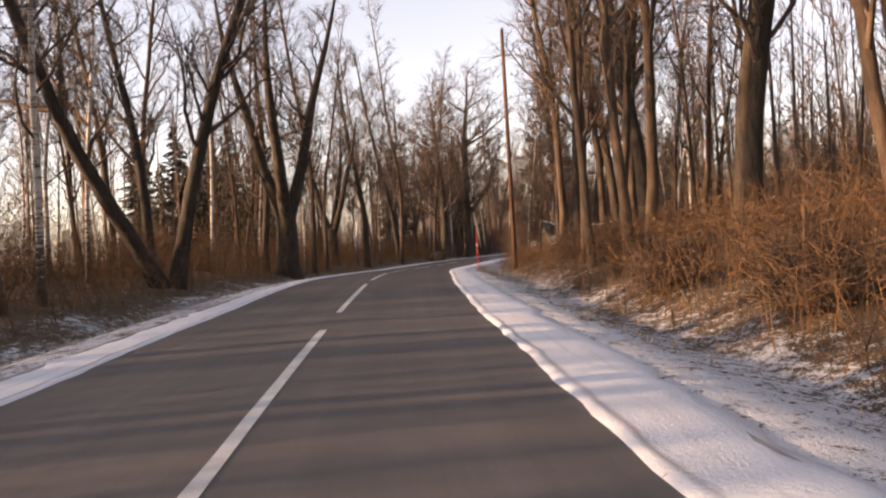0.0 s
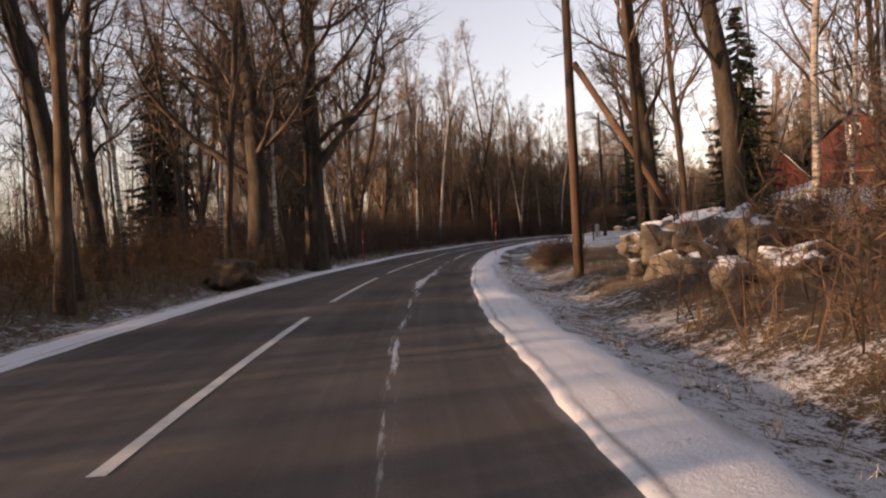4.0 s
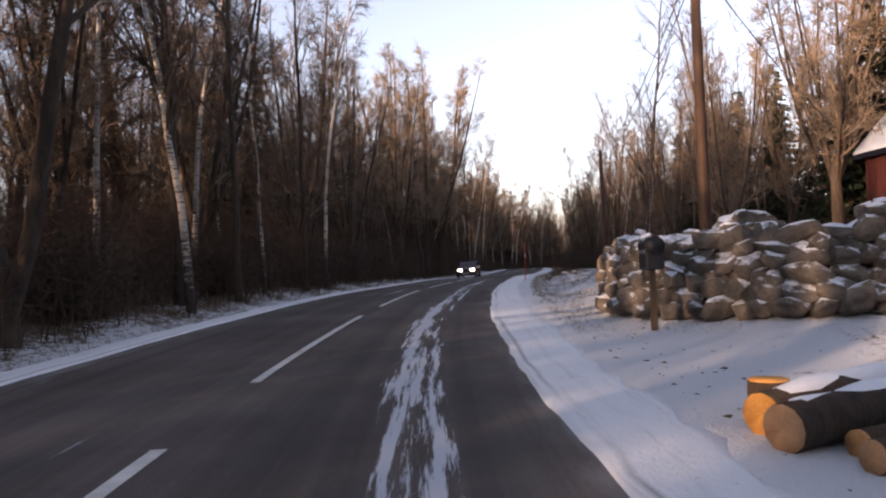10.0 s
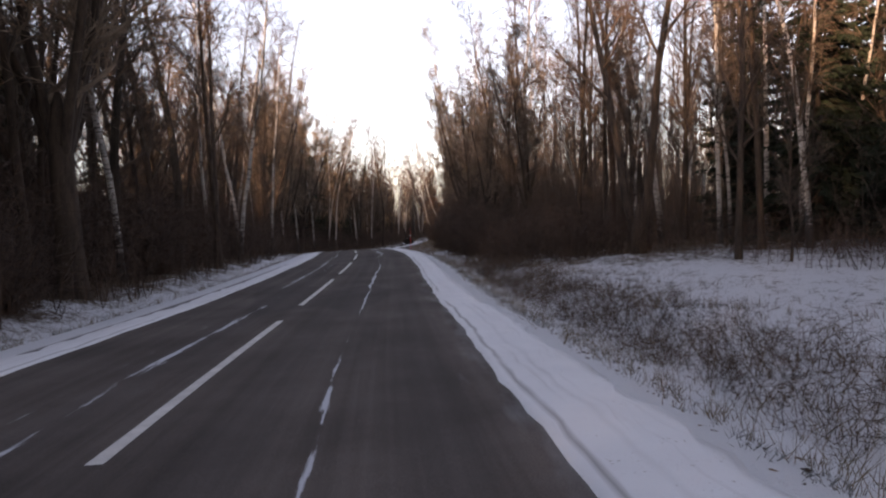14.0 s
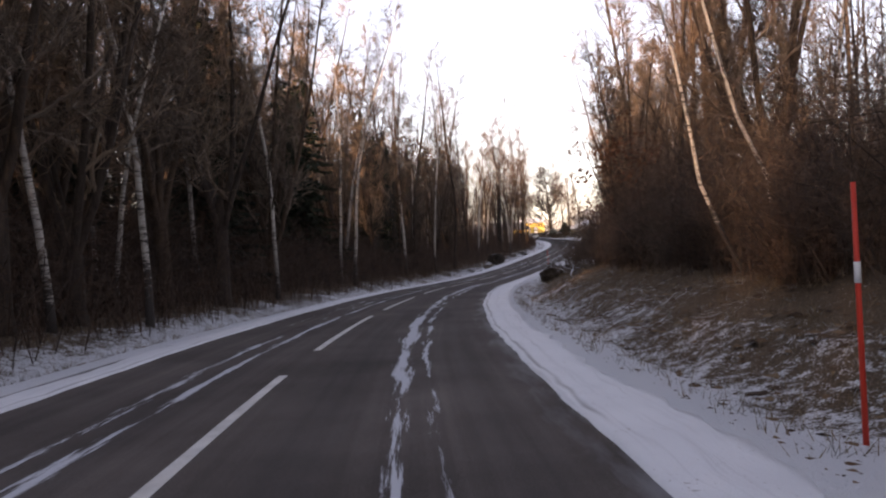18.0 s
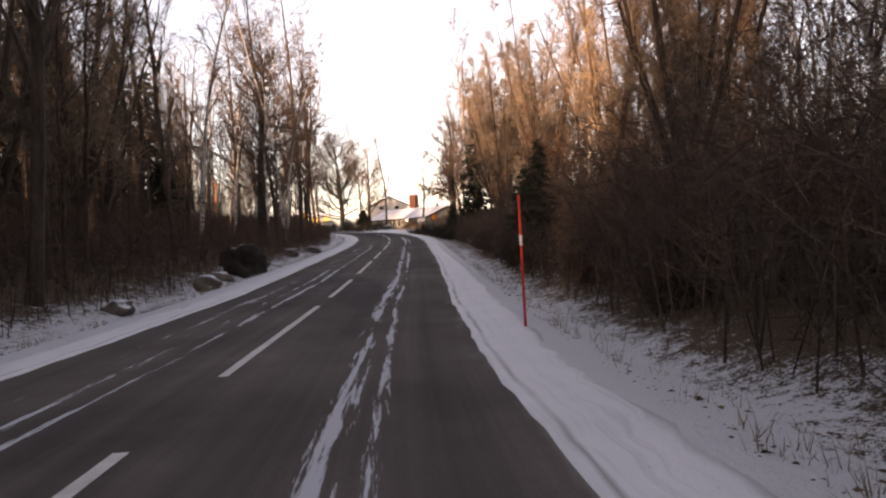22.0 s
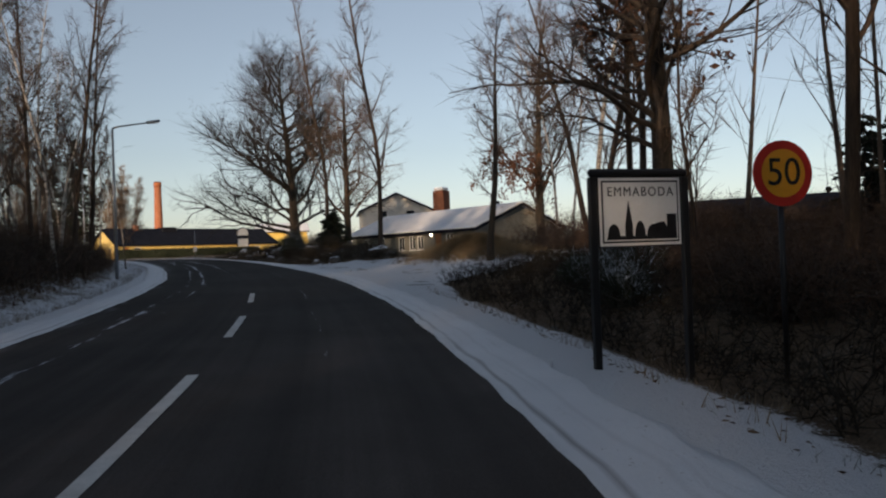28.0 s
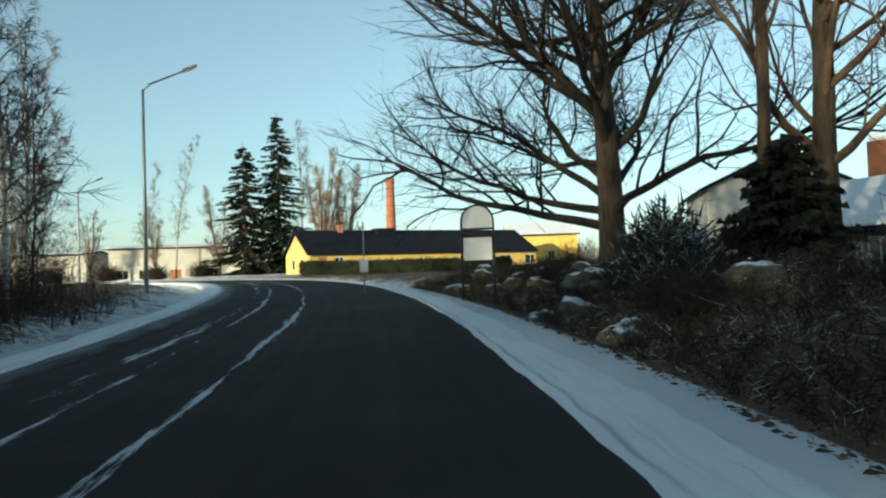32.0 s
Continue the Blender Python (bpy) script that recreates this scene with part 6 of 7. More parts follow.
for x, y, w, h in ((300.5, 437, 5, 2.6), (305, 433, 4.5, 2.2), (310.5, 431, 5, 2.8), (316, 427, 4.5, 2.4), (295, 443, 5, 2.4), (303, 428, 3, 1.5)):
    bush(x, y, w, h, 420, "dark shrub before a low white building", M_SHADED_BRUSH, int(x), thick=0.03)
for s, u, w, h in ((408.5, 9.6, 2.4, 1.5), (410.6, 8.6, 2.0, 1.3), (406.2, 8.2, 2.2, 1.5), (403.6, 7.4, 2.0, 1.4), (412.8, 10.4, 2.4, 1.4), (405.0, 10.2, 2.6, 1.8), (401.5, 9.0, 2.4, 1.7), (415.5, 10.8, 2.2, 1.2)):
    x, y = at_su(s, u)
    bush(x, y, w, h, 420, "low dark green juniper on the bank with frost on its sprays", M_FROSTED_GREEN, int(s * 5), thick=0.017, fine=8)
bush(34.4, 123.2, 5.0, 2.9, 600, "dense rounded brown bush on the lawn", M_BRUSH, 2, thick=0.008, fine=9)
bush_rng = random.Random(12)
for s, u, w, h in ((10, 7.0, 2.6, 1.7), (15, 6.6, 2.4, 1.5), (20, 7.4, 2.8, 1.9), (27, 7.2, 2.2, 1.4), (5, 7.6, 2.6, 1.8), (31, 8.5, 2.6, 1.6), (40, 6.9, 2.2, 1.8), (56.5, 6.8, 2.8, 4.4), (59, 7.4, 3.2, 5.2), (61.5, 7.6, 3.2, 4.6), (64, 8.4, 3.2, 3.8), (70, 9.4, 2.6, 2.2),
                     (86, 6.4, 2.4, 1.3), (89, 7.2, 2.6, 1.4), (92, 6.6, 2.2, 1.2), (244, 6.6, 3.2, 3.4), (250, 7.2, 3.4, 3.6), (256, 6.8, 3.4, 3.4), (262, 7.6, 3.2, 3.0), (280, 8.6, 3.0, 3.0), (287, 9.2, 3.2, 3.2), (294, 9.0, 3.4, 3.4),
                     (342, 6.8, 3.0, 2.4), (348, 6.6, 2.8, 2.4), (359, 6.2, 2.8, 2.2), (370, 6.4, 2.8, 2.2), (376, 6.6, 2.8, 2.2), (383, 6.8, 3.0, 2.2), (390, 6.6, 2.8, 2.0), (404, 7.0, 2.6, 1.8), (418, 7.6, 2.6, 1.4), (422, 7.0, 2.4, 1.2),
                     (150, -7.6, 3.2, 2.4), (160, -7.4, 3.4, 2.8), (170, -7.8, 3.4, 3.0), (180, -7.4, 3.6, 3.2), (190, -7.6, 3.6, 3.4), (200, -7.6, 3.6, 3.4), (210, -7.8, 3.8, 3.6), (222, -7.4, 3.6, 3.4), (236, -8.0, 4.2, 4.0), (262, -7.6, 3.4, 3.2), (272, -7.6, 3.4, 3.0), (436, -8.0, 3.2, 2.0), (443, -8.4, 3.2, 1.8), (430, -7.6, 3.0, 1.8), (452, -8.4, 2.8, 1.4), (462, -9.0, 2.6, 1.2), (459, 6.4, 2.6, 1.3), (462, 8.4, 3.0, 1.5), (466, 6.6, 2.6, 1.2), (470, 9.0, 3.2, 1.6), (461, 10.5, 3.0, 1.4), (476, 7.0, 2.4, 1.2), (480, 9.5, 2.6, 1.4), (428, -9.5, 3.6, 2.4), (424, -8.2, 3.2, 2.2), (434, -11, 3.6, 2.6)):
    x, y = at_su(s, u)
    # past 420 m the bushes take the colour darkened for shade
    bush(x, y, w, h, int(110 + 75 * w), "tangled bare bush at the edge of the road", M_SHADED_BRUSH if s > 420 else M_BRUSH, int(s * 7 + 1), fine=7 if s > 420 else 5, thick=0.008 if s > 420 else 0.012)
for s, u in ((140, -8.6), (144, -8.0), (136, -8.8), (313, 8.0), (308, 8.4), (374, 8.0), (380, 7.4)):
    x, y = at_su(s, u)
    base = on_ground(x, y)
    ob = thing("brush_pile", tuple(base), "pile of fallen branches dusted with snow", "branches", "fallen branches")
    for _ in range(14):
        turn, l = bush_rng.uniform(0, 6.28), bush_rng.uniform(1.0, 2.6)
        a = Vector((bush_rng.gauss(0, 0.7), bush_rng.gauss(0, 0.7), bush_rng.uniform(0.02, 0.35)))
        d = Vector((math.cos(turn), math.sin(turn), bush_rng.uniform(-0.05, 0.3)))
        rod("branch", [tuple(a), tuple(a + d * l * 0.5 + Vector((0, 0, 0.06))), tuple(a + d * l)], [0.035, 0.025, 0.008], M_FROSTED, ob, 5)

for s, u, l, turn in ((374, 6.8, 3.2, 40), (371, 6.2, 2.4, 70), (378, 7.2, 2.8, 20), (310, 7.6, 3.4, 60), (306, 7.2, 2.6, 30), (318, 7.4, 2.4, 110)):
    x, y = at_su(s, u)
    ob = thing("fallen_branch", tuple(on_ground(x, y)), "pale fallen branch lying in the brush with thin snow on it", "branch", "fallen branches", turn)
    rod("stem", [(0, 0, 0.05), (l * 0.35, 0.12, 0.22), (l * 0.7, 0.02, 0.5), (l, 0.2, 0.75)], [0.05, 0.042, 0.03, 0.01], M_FROSTED, ob, 6)
    rod("side_branch", [(l * 0.35, 0.12, 0.22), (l * 0.5, 0.5, 0.4), (l * 0.75, 0.8, 0.42)], [0.03, 0.02, 0.006], M_FROSTED, ob, 5)
    rod("side_branch", [(l * 0.6, 0.05, 0.42), (l * 0.7, -0.3, 0.75), (l * 0.95, -0.5, 0.9)], [0.022, 0.016, 0.005], M_FROSTED, ob, 5)
    rod("side_branch", [(l * 0.2, 0.08, 0.15), (l * 0.3, -0.35, 0.35), (l * 0.5, -0.6, 0.3)], [0.022, 0.016, 0.005], M_FROSTED, ob, 5)


# ---- dry brown leaves left on some trees ----
M_LEAF = surface("dry_oak_leaves", (0.05, 0.022, 0.011), (0.2, 0.085, 0.035), 3, 20, 0.8, None, 0.2, 0.01)


def leafy(ob, centre, spread, clumps, seed, size=0.11):
    """Clumps of curled leaves round some branches of a tree."""
    rng = np.random.default_rng(seed)
    c = np.repeat(np.array(centre) + rng.normal(0, 1, (clumps, 3)) * spread, 22, 0)
    p = c + rng.normal(0, 0.2, c.shape)
    n = len(p)
    a = rng.normal(0, 1, (n, 3))
    a /= np.linalg.norm(a, axis=1)[:, None]
    b = np.cross(a, rng.normal(0, 1, (n, 3)))
    b /= np.linalg.norm(b, axis=1)[:, None]
    k = rng.uniform(0.6, 1.3, (n, 1)) * size
    fold = np.cross(a, b) * k * 0.35
    V = np.stack([p - a * k, p - b * k * 0.55 + fold, p + a * k, p + b * k * 0.55 + fold], 1).reshape(-1, 3)
    i = np.arange(n)[:, None] * 4
    F = np.stack([i + [0, 1, 2], i + [0, 2, 3]], 1).reshape(-1, 3)
    leaves = swift("dry_leaves", V, F, M_LEAF, ob)
    wood = [(np.array([0, 0, centre[2] - 1.2]), np.array(centre) + rng.normal(0, 1, 3) * spread) for _ in range(9)]
    V, F = spikes([w[0] for w in wood], [w[1] for w in wood], 0.035)
    swift("low_bough", V, F, M_TWIG, ob)
    return tagged(leaves, "clumps of dry brown leaves")


for (x, y), centre, spread, clumps, seed in (((288.5, 325.6), (-1.8, 0.9, 5.6), (1.3, 1.3, 0.9), 60, 1), ((254.3, 307.6), (0.5, 1.0, 6.5), (1.2, 1.2, 1.2), 30, 2)):
    ob = plant("thin", x + 0.3, y + 0.3, 0, 1.2, "bare tree with dry brown leaves on its low branches", "trees by the town")
    leafy(ob, centre, spread, clumps, seed)
for s, u, centre in ((372, 9.5, (0, 0, 4.6)), (47, 9.5, (0, 0, 6.0)), (300, 9.0, (0, 0, 4.5)), (388, 10.5, (0, 0, 6.5))):
    ob = plant("thin", *at_su(s, u), 0, 1.0, "thin tree with reddish dry leaves among the bare woods", "roadside trees")
    leafy(ob, centre, (0.9, 0.9, 1.0), 36, int(s))
# ---- houses ----
M_YELLOW = surface("yellow_painted_render", (0.5, 0.36, 0.09), (0.7, 0.52, 0.16), 1.0, 30, 0.85, None, 0.2, 0.004, vary=0.04)
M_GREYWALL = surface("grey_painted_boards", (0.14, 0.135, 0.115), (0.24, 0.23, 0.195), 1.0, 30, 0.85, (1, 1, 0.2), 0.3, 0.005, vary=0.05)
M_PALEWALL = surface("pale_render", (0.42, 0.41, 0.37), (0.6, 0.58, 0.53), 0.8, 30, 0.85, None, 0.2, 0.004, vary=0.04)
M_DARKROOF = surface("dark_roof_sheet", (0.006, 0.007, 0.011), (0.018, 0.02, 0.028), 1.0, 20, 0.85, None, 0.3, 0.01, vary=0.04, spec=0.1)
M_DARK_BRICK = surface("brown_brick", (0.09, 0.04, 0.025), (0.2, 0.085, 0.05), 1.5, 30, 0.85, None, 0.4, 0.01, vary=0.05)
M_BRICK = surface("orange_brick", (0.26, 0.1, 0.055), (0.42, 0.18, 0.1), 1.5, 30, 0.85, None, 0.4, 0.01, vary=0.05)
M_DOOR = plain("orange_door_paint", (0.3, 0.12, 0.035), 0.5)
M_CURTAIN = plain("pale_curtain", (0.55, 0.52, 0.42), 0.9)
M_HEDGE = surface("clipped_hedge", (0.006, 0.01, 0.005), (0.024, 0.034, 0.014), 3, 30, 0.85, None, 0.6, 0.03)


def glass_material():
    m, t, b = material("window_glass", 0.05, 0.0, 0.6)
    b.inputs["Base Color"].default_value = (0.015, 0.018, 0.022, 1)
    return m


M_GLASS = glass_material()


def house(name, corner, turn, long, wide, wall_h, roof_h, wall_mat, roof_mat, label, windows=(), doors=(), over=0.4, eave_mat=None, gable_windows=(), boards=0.0, base_h=0.3, thick=0.14):
    """A gabled house. Its front wall runs along its own +x from the corner and faces -y; the roof's ridge lies along x.
    windows, doors: (x, width, low, high) on the front; gable_windows: (y, width, low, high) on the end at x = 0."""
    ob = thing(name, corner, label, "house", "houses", turn)
    wm = wall_mat
    bm = bmesh.new()
    cuts = sorted([(x, w, a, b) for x, w, a, b in windows] + [(x, w, a, b) for x, w, a, b in doors])
    x0 = 0.0
    for x, w, a, b in cuts:
        box(bm, x0, x - w / 2, 0, 0.2, -0.6, wall_h)
        box(bm, x - w / 2, x + w / 2, 0, 0.2, -0.6, a)
        box(bm, x - w / 2, x + w / 2, 0, 0.2, b, wall_h)
        x0 = x + w / 2
    box(bm, x0, long, 0, 0.2, -0.6, wall_h)
    part("wall", bm, wm, ob)
    boxed("wall", (0, long, wide - 0.2, wide, -0.6, wall_h), wm, ob, 0.01)
    for x in (0.0, long - 0.2):
        bm = bmesh.new()
        holes = sorted(gable_windows) if x == 0.0 else []
        prev = 0.2
        top = lambda y: wall_h + roof_h * (1 - abs(y - wide / 2) / (wide / 2))
        V = [(0.2, -0.6), (wide - 0.2, -0.6), (wide - 0.2, top(wide - 0.2) - 0.02), (wide / 2, wall_h + roof_h - 0.02), (0.2, top(0.2) - 0.02)]
        front = [bm.verts.new((x, y, z)) for y, z in V]
        rear = [bm.verts.new((x + 0.2, y, z)) for y, z in V]
        bm.faces.new(front), bm.faces.new(rear[::-1])
        for i in range(5):
            bm.faces.new((front[(i + 1) % 5], front[i], rear[i], rear[(i + 1) % 5]))
        bmesh.ops.recalc_face_normals(bm, faces=bm.faces)
        part("gable", bm, wm, ob)
    for y, w, a, b in gable_windows:
        fr = boxed("window", (-0.04, -0.004, y - w / 2, y + w / 2, a, b), M_WHITE, ob, 0.01)
        boxed("pane", (-0.046, -0.042, y - w / 2 + 0.07, y + w / 2 - 0.07, a + 0.07, b - 0.07), M_GLASS, fr, 0)
    for x, w, a, b in windows:
        bm = bmesh.new()
        for bar in ((x - w / 2, x - w / 2 + 0.07, a, b), (x + w / 2 - 0.07, x + w / 2, a, b), (x - w / 2 + 0.07, x + w / 2 - 0.07, a, a + 0.07), (x - w / 2 + 0.07, x + w / 2 - 0.07, b - 0.07, b), (x - 0.025, x + 0.025, a + 0.07, b - 0.07)):
            box(bm, bar[0], bar[1], 0.03, 0.1, bar[2], bar[3])
        fr = part("window", bm, M_WHITE, ob)
        boxed("pane", (x - w / 2 + 0.06, x + w / 2 - 0.06, 0.06, 0.066, a + 0.06, b - 0.06), M_GLASS, fr, 0)
        boxed("curtain", (x - w / 2 + 0.05, x + w / 2 - 0.05, 0.13, 0.15, a + 0.05, b - 0.05), M_CURTAIN, fr, 0)
        boxed("sill", (x - w / 2 - 0.05, x + w / 2 + 0.05, -0.05, 0.03, a - 0.05, a), M_WHITE, fr, 0.005)
    for x, w, a, b in doors:
        d = boxed("door", (x - w / 2, x + w / 2, 0.05, 0.11, a, b), M_DOOR, ob, 0.01, "orange panelled door")
        for k in range(4):
            boxed("panel", (x - w / 2 + 0.16, x + w / 2 - 0.16, 0.03, 0.05, a + 0.15 + k * (b - a - 0.2) / 4, a + 0.05 + (k + 1) * (b - a - 0.2) / 4), M_DOOR, d, 0.01)
        boxed("handle", (x - w / 2 + 0.06, x - w / 2 + 0.1, -0.02, 0.05, a + 0.95, a + 1.1), M_STEEL, d, 0.005)
    slope = math.hypot(wide / 2, roof_h)
    for side in (-1, 1):
        bm = bmesh.new()
        grow = (slope + over) / slope
        y_edge, z_edge = wide / 2 + side * wide / 2 * grow, wall_h + roof_h - roof_h * grow
        ridge = (wide / 2, wall_h + roof_h)
        vs = [bm.verts.new((x, y, z + dz)) for dz in (0.0, thick) for x in (-over, long + over) for y, z in ((y_edge, z_edge), ridge)]
        a, b, c, d, e, f, g, h = vs
        for q in ((a, b, d, c), (e, f, h, g), (a, b, f, e), (c, d, h, g), (a, c, g, e), (b, d, h, f)):
            bm.faces.new(q)
        bmesh.ops.recalc_face_normals(bm, faces=bm.faces)
        part("roof", bm, roof_mat, ob)
        boxed("fascia", (-over - 0.02, long + over + 0.02, min(y_edge, y_edge + side * 0.03), max(y_edge, y_edge + side * 0.03), z_edge - 0.14, z_edge + thick * 0.55), eave_mat or M_DARKROOF, ob, 0.004)
    for x in (-over - 0.03, long + over):
        for side in (-1, 1):
            bm = bmesh.new()
            p, q = (wide / 2, wall_h + roof_h), (y_edge if side > 0 else wide - y_edge, z_edge)
            vs = [bm.verts.new((x + dx, y, z + dz)) for dx in (0, 0.03) for (y, z), dz in ((p, thick * 0.55), (p, -0.16), (q, -0.16), (q, thick * 0.55))]
            for f4 in ((0, 1, 2, 3), (7, 6, 5, 4), (0, 4, 5, 1), (1, 5, 6, 2), (2, 6, 7, 3), (3, 7, 4, 0)):
                bm.faces.new([vs[i] for i in f4])
            bmesh.ops.recalc_face_normals(bm, faces=bm.faces)
            part("bargeboard", bm, eave_mat or M_DARKROOF, ob)
    boxed("foundation", (0.02, long - 0.02, 0.02, wide - 0.02, -1.6, -0.6), M_CONCRETE, ob, 0)
    if boards:
        n = int(long / boards)
        for k in range(n):
            x = (k + 0.5) * long / n
            if not any(abs(x - cx) < w / 2 + 0.05 for cx, w, a, b in cuts):
                boxed("cover_strip", (x - 0.025, x + 0.025, -0.022, 0.0, -0.5, wall_h - 0.05), wm, ob, 0)
    return ob


def turn_of(a, b):
    return math.degrees(math.atan2(b[1] - a[1], b[0] - a[0]))


def front_house(name, left, right, z, *args, **kw):
    """A house whose front wall runs from left to right as seen from the road."""
    return house(name, (left[0], left[1], z), turn_of(left, right), math.hypot(right[0] - left[0], right[1] - left[1]), *args, **kw)


# red barn on the rise, with its gable towards the road, and the red house behind the wall
barn = house("red_barn", (59.8, 114.0, 5.0), 40, 10.0, 8.0, 3.8, 3.3, M_WOOD_RED, M_DARKROOF, "red wooden barn with a dark roof and white gable window", boards=0.6)
attic = boxed("gable_window", (-0.05, -0.005, 3.5, 4.5, 4.4, 5.5), M_WHITE, barn, 0.02, "small white gable window")
for dy in (3.58, 4.03):
    boxed("pane", (-0.056, -0.052, dy, dy + 0.39, 4.5, 5.4), M_GLASS, attic, 0)
red = front_house("red_house", (68.8, 151.6), (62.0, 142.0), 3.6, 8.0, 3.0, 4.4, M_WOOD_RED, M_ROOF_SNOW, "red wooden house with snow on its roof behind a stone wall", [(3.0, 1.1, 0.8, 2.2), (7.5, 1.1, 0.8, 2.2)], over=0.5, boards=0.5, thick=0.22)
boxed("chimney", (5.0, 5.7, 3.7, 4.4, 5.5, 7.9), M_BRICK, red, 0.02)

# the long yellow building with a dark roof at the bend, and the yellow house behind it
yellow = front_house("yellow_building", (308.6, 401.7), (335.5, 393.9), 2.4, 9.6, 2.4, 2.5, M_YELLOW, M_DARKROOF, "long low yellow building with a dark blue-black roof", [(3.2, 1.0, 0.8, 1.9), (24.0, 1.6, 0.7, 1.8), (27.5, 1.6, 0.7, 1.8)], [(1.4, 0.9, -0.2, 1.9)], over=0.35, gable_windows=[(2.6, 0.9, 0.6, 1.8), (6.2, 0.9, 0.6, 1.8)])
boxed("chimney", (4.6, 5.2, 4.2, 4.8, 4.0, 5.6), M_BRICK, yellow, 0.02)
boxed("roof_vent", (9.0, 11.4, 3.6, 5.4, 4.2, 5.2), M_DARKROOF, yellow, 0.04)
front_house("yellow_house", (342.5, 404.5), (349.0, 397.5), 2.6, 9.0, 4.6, 1.6, M_YELLOW, M_ROOF_SNOW, "sunlit yellow house with a snow-covered roof", [(2.5, 1.0, 1.0, 2.3), (6.0, 1.0, 1.0, 2.3)])

# the grey building with a snow-covered roof beside the drive, and the gabled house behind it
grey = front_house("grey_building", (293.3, 347.6), (286.2, 330.3), 1.6, 9.9, 1.9, 1.9, M_GREYWALL, M_ROOF_SNOW, "low grey building with a snow-covered roof and an orange door", [(8.6, 0.9, 0.25, 1.5), (10.2, 0.9, 0.25, 1.5), (11.4, 0.9, 0.25, 1.5), (15.4, 0.95, 0.2, 1.55), (3.0, 0.9, 0.25, 1.5), (5.5, 0.9, 0.25, 1.5)], [(13.9, 0.9, -0.35, 1.65)], over=0.5, thick=0.2)
rod("roof_vent", [(14.5, 6.4, 3.0), (14.5, 6.4, 4.4)], [0.3, 0.3], M_BLACK, grey, 12)
back_house = front_house("gabled_house", (303.0, 353.5), (308.5, 345.5), 1.6, 9.0, 5.9, 2.1, M_PALEWALL, M_ROOF_SNOW, "pale gabled house with dark eaves behind a grey building", [(2.5, 0.8, 2.0, 3.0)])
back_house.matrix_world = pose(312.3, 359.2, 1.6, 0, 0, turn_of((312.3, 359.2), (318.2, 351.3)) + 90) @ Matrix.Translation((0, -9.0, 0))
boxed("gable_window", (-0.05, -0.005, 2.2, 3.2, 5.0, 5.7), M_GLASS, back_house, 0.01)
boxed("gable_window", (-0.05, -0.005, 5.8, 6.8, 5.0, 5.7), M_GLASS, back_house, 0.01)
stack = thing("brick_chimney", (315.9, 349.4, 1.6), "square red brick chimney with a snow cap", "chimney")
boxed("shaft", (-0.8, 0.8, -0.8, 0.8, 0.0, 7.9), M_DARK_BRICK, stack, 0.03)
boxed("cap", (-0.75, 0.75, -0.75, 0.75, 7.9, 8.35), M_ROOF_SNOW, stack, 0.15)
tall = thing("factory_chimney", (366.2, 458.9, 1.0), "tall round orange brick factory chimney", "chimney")
rod("shaft", [(0, 0, 0), (0, 0, 20.5)], [1.25, 0.85], M_BRICK, tall, 20)
rod("collar", [(0, 0, 20.5), (0, 0, 21.6)], [0.98, 0.95], M_BRICK, tall, 20)
rod("rim", [(0, 0, 21.6), (0, 0, 21.8)], [0.8, 0.75], M_BLACK, tall, 20)
front_house("white_building", (304.5, 449.0), (322.0, 436.5), 2.0, 10.0, 5.2, 0.5, M_PALEWALL, M_ROOF_SNOW, "low white building beyond the bend", [(2.0, 1.6, 0.6, 2.0), (5.0, 1.6, 0.6, 2.0), (15.0, 2.2, 0.5, 2.0)], [(9.5, 1.6, -0.4, 1.9)])
front_house("white_building", (290.0, 461.0), (302.0, 451.0), 2.0, 9.0, 4.6, 0.5, M_PALEWALL, M_ROOF_SNOW, "low white building beyond the bend", [(3.0, 1.4, 0.6, 1.9), (9.0, 1.4, 0.6, 1.9)])
front_house("dark_shed", (290.8, 319.5), (290.2, 296.0), 1.4, 8.0, 2.2, 1.2, M_GREYWALL, M_DARKROOF, "long dark wooden shed with a dark roof behind bare trees", [(5.0, 1.0, 0.8, 1.8)])


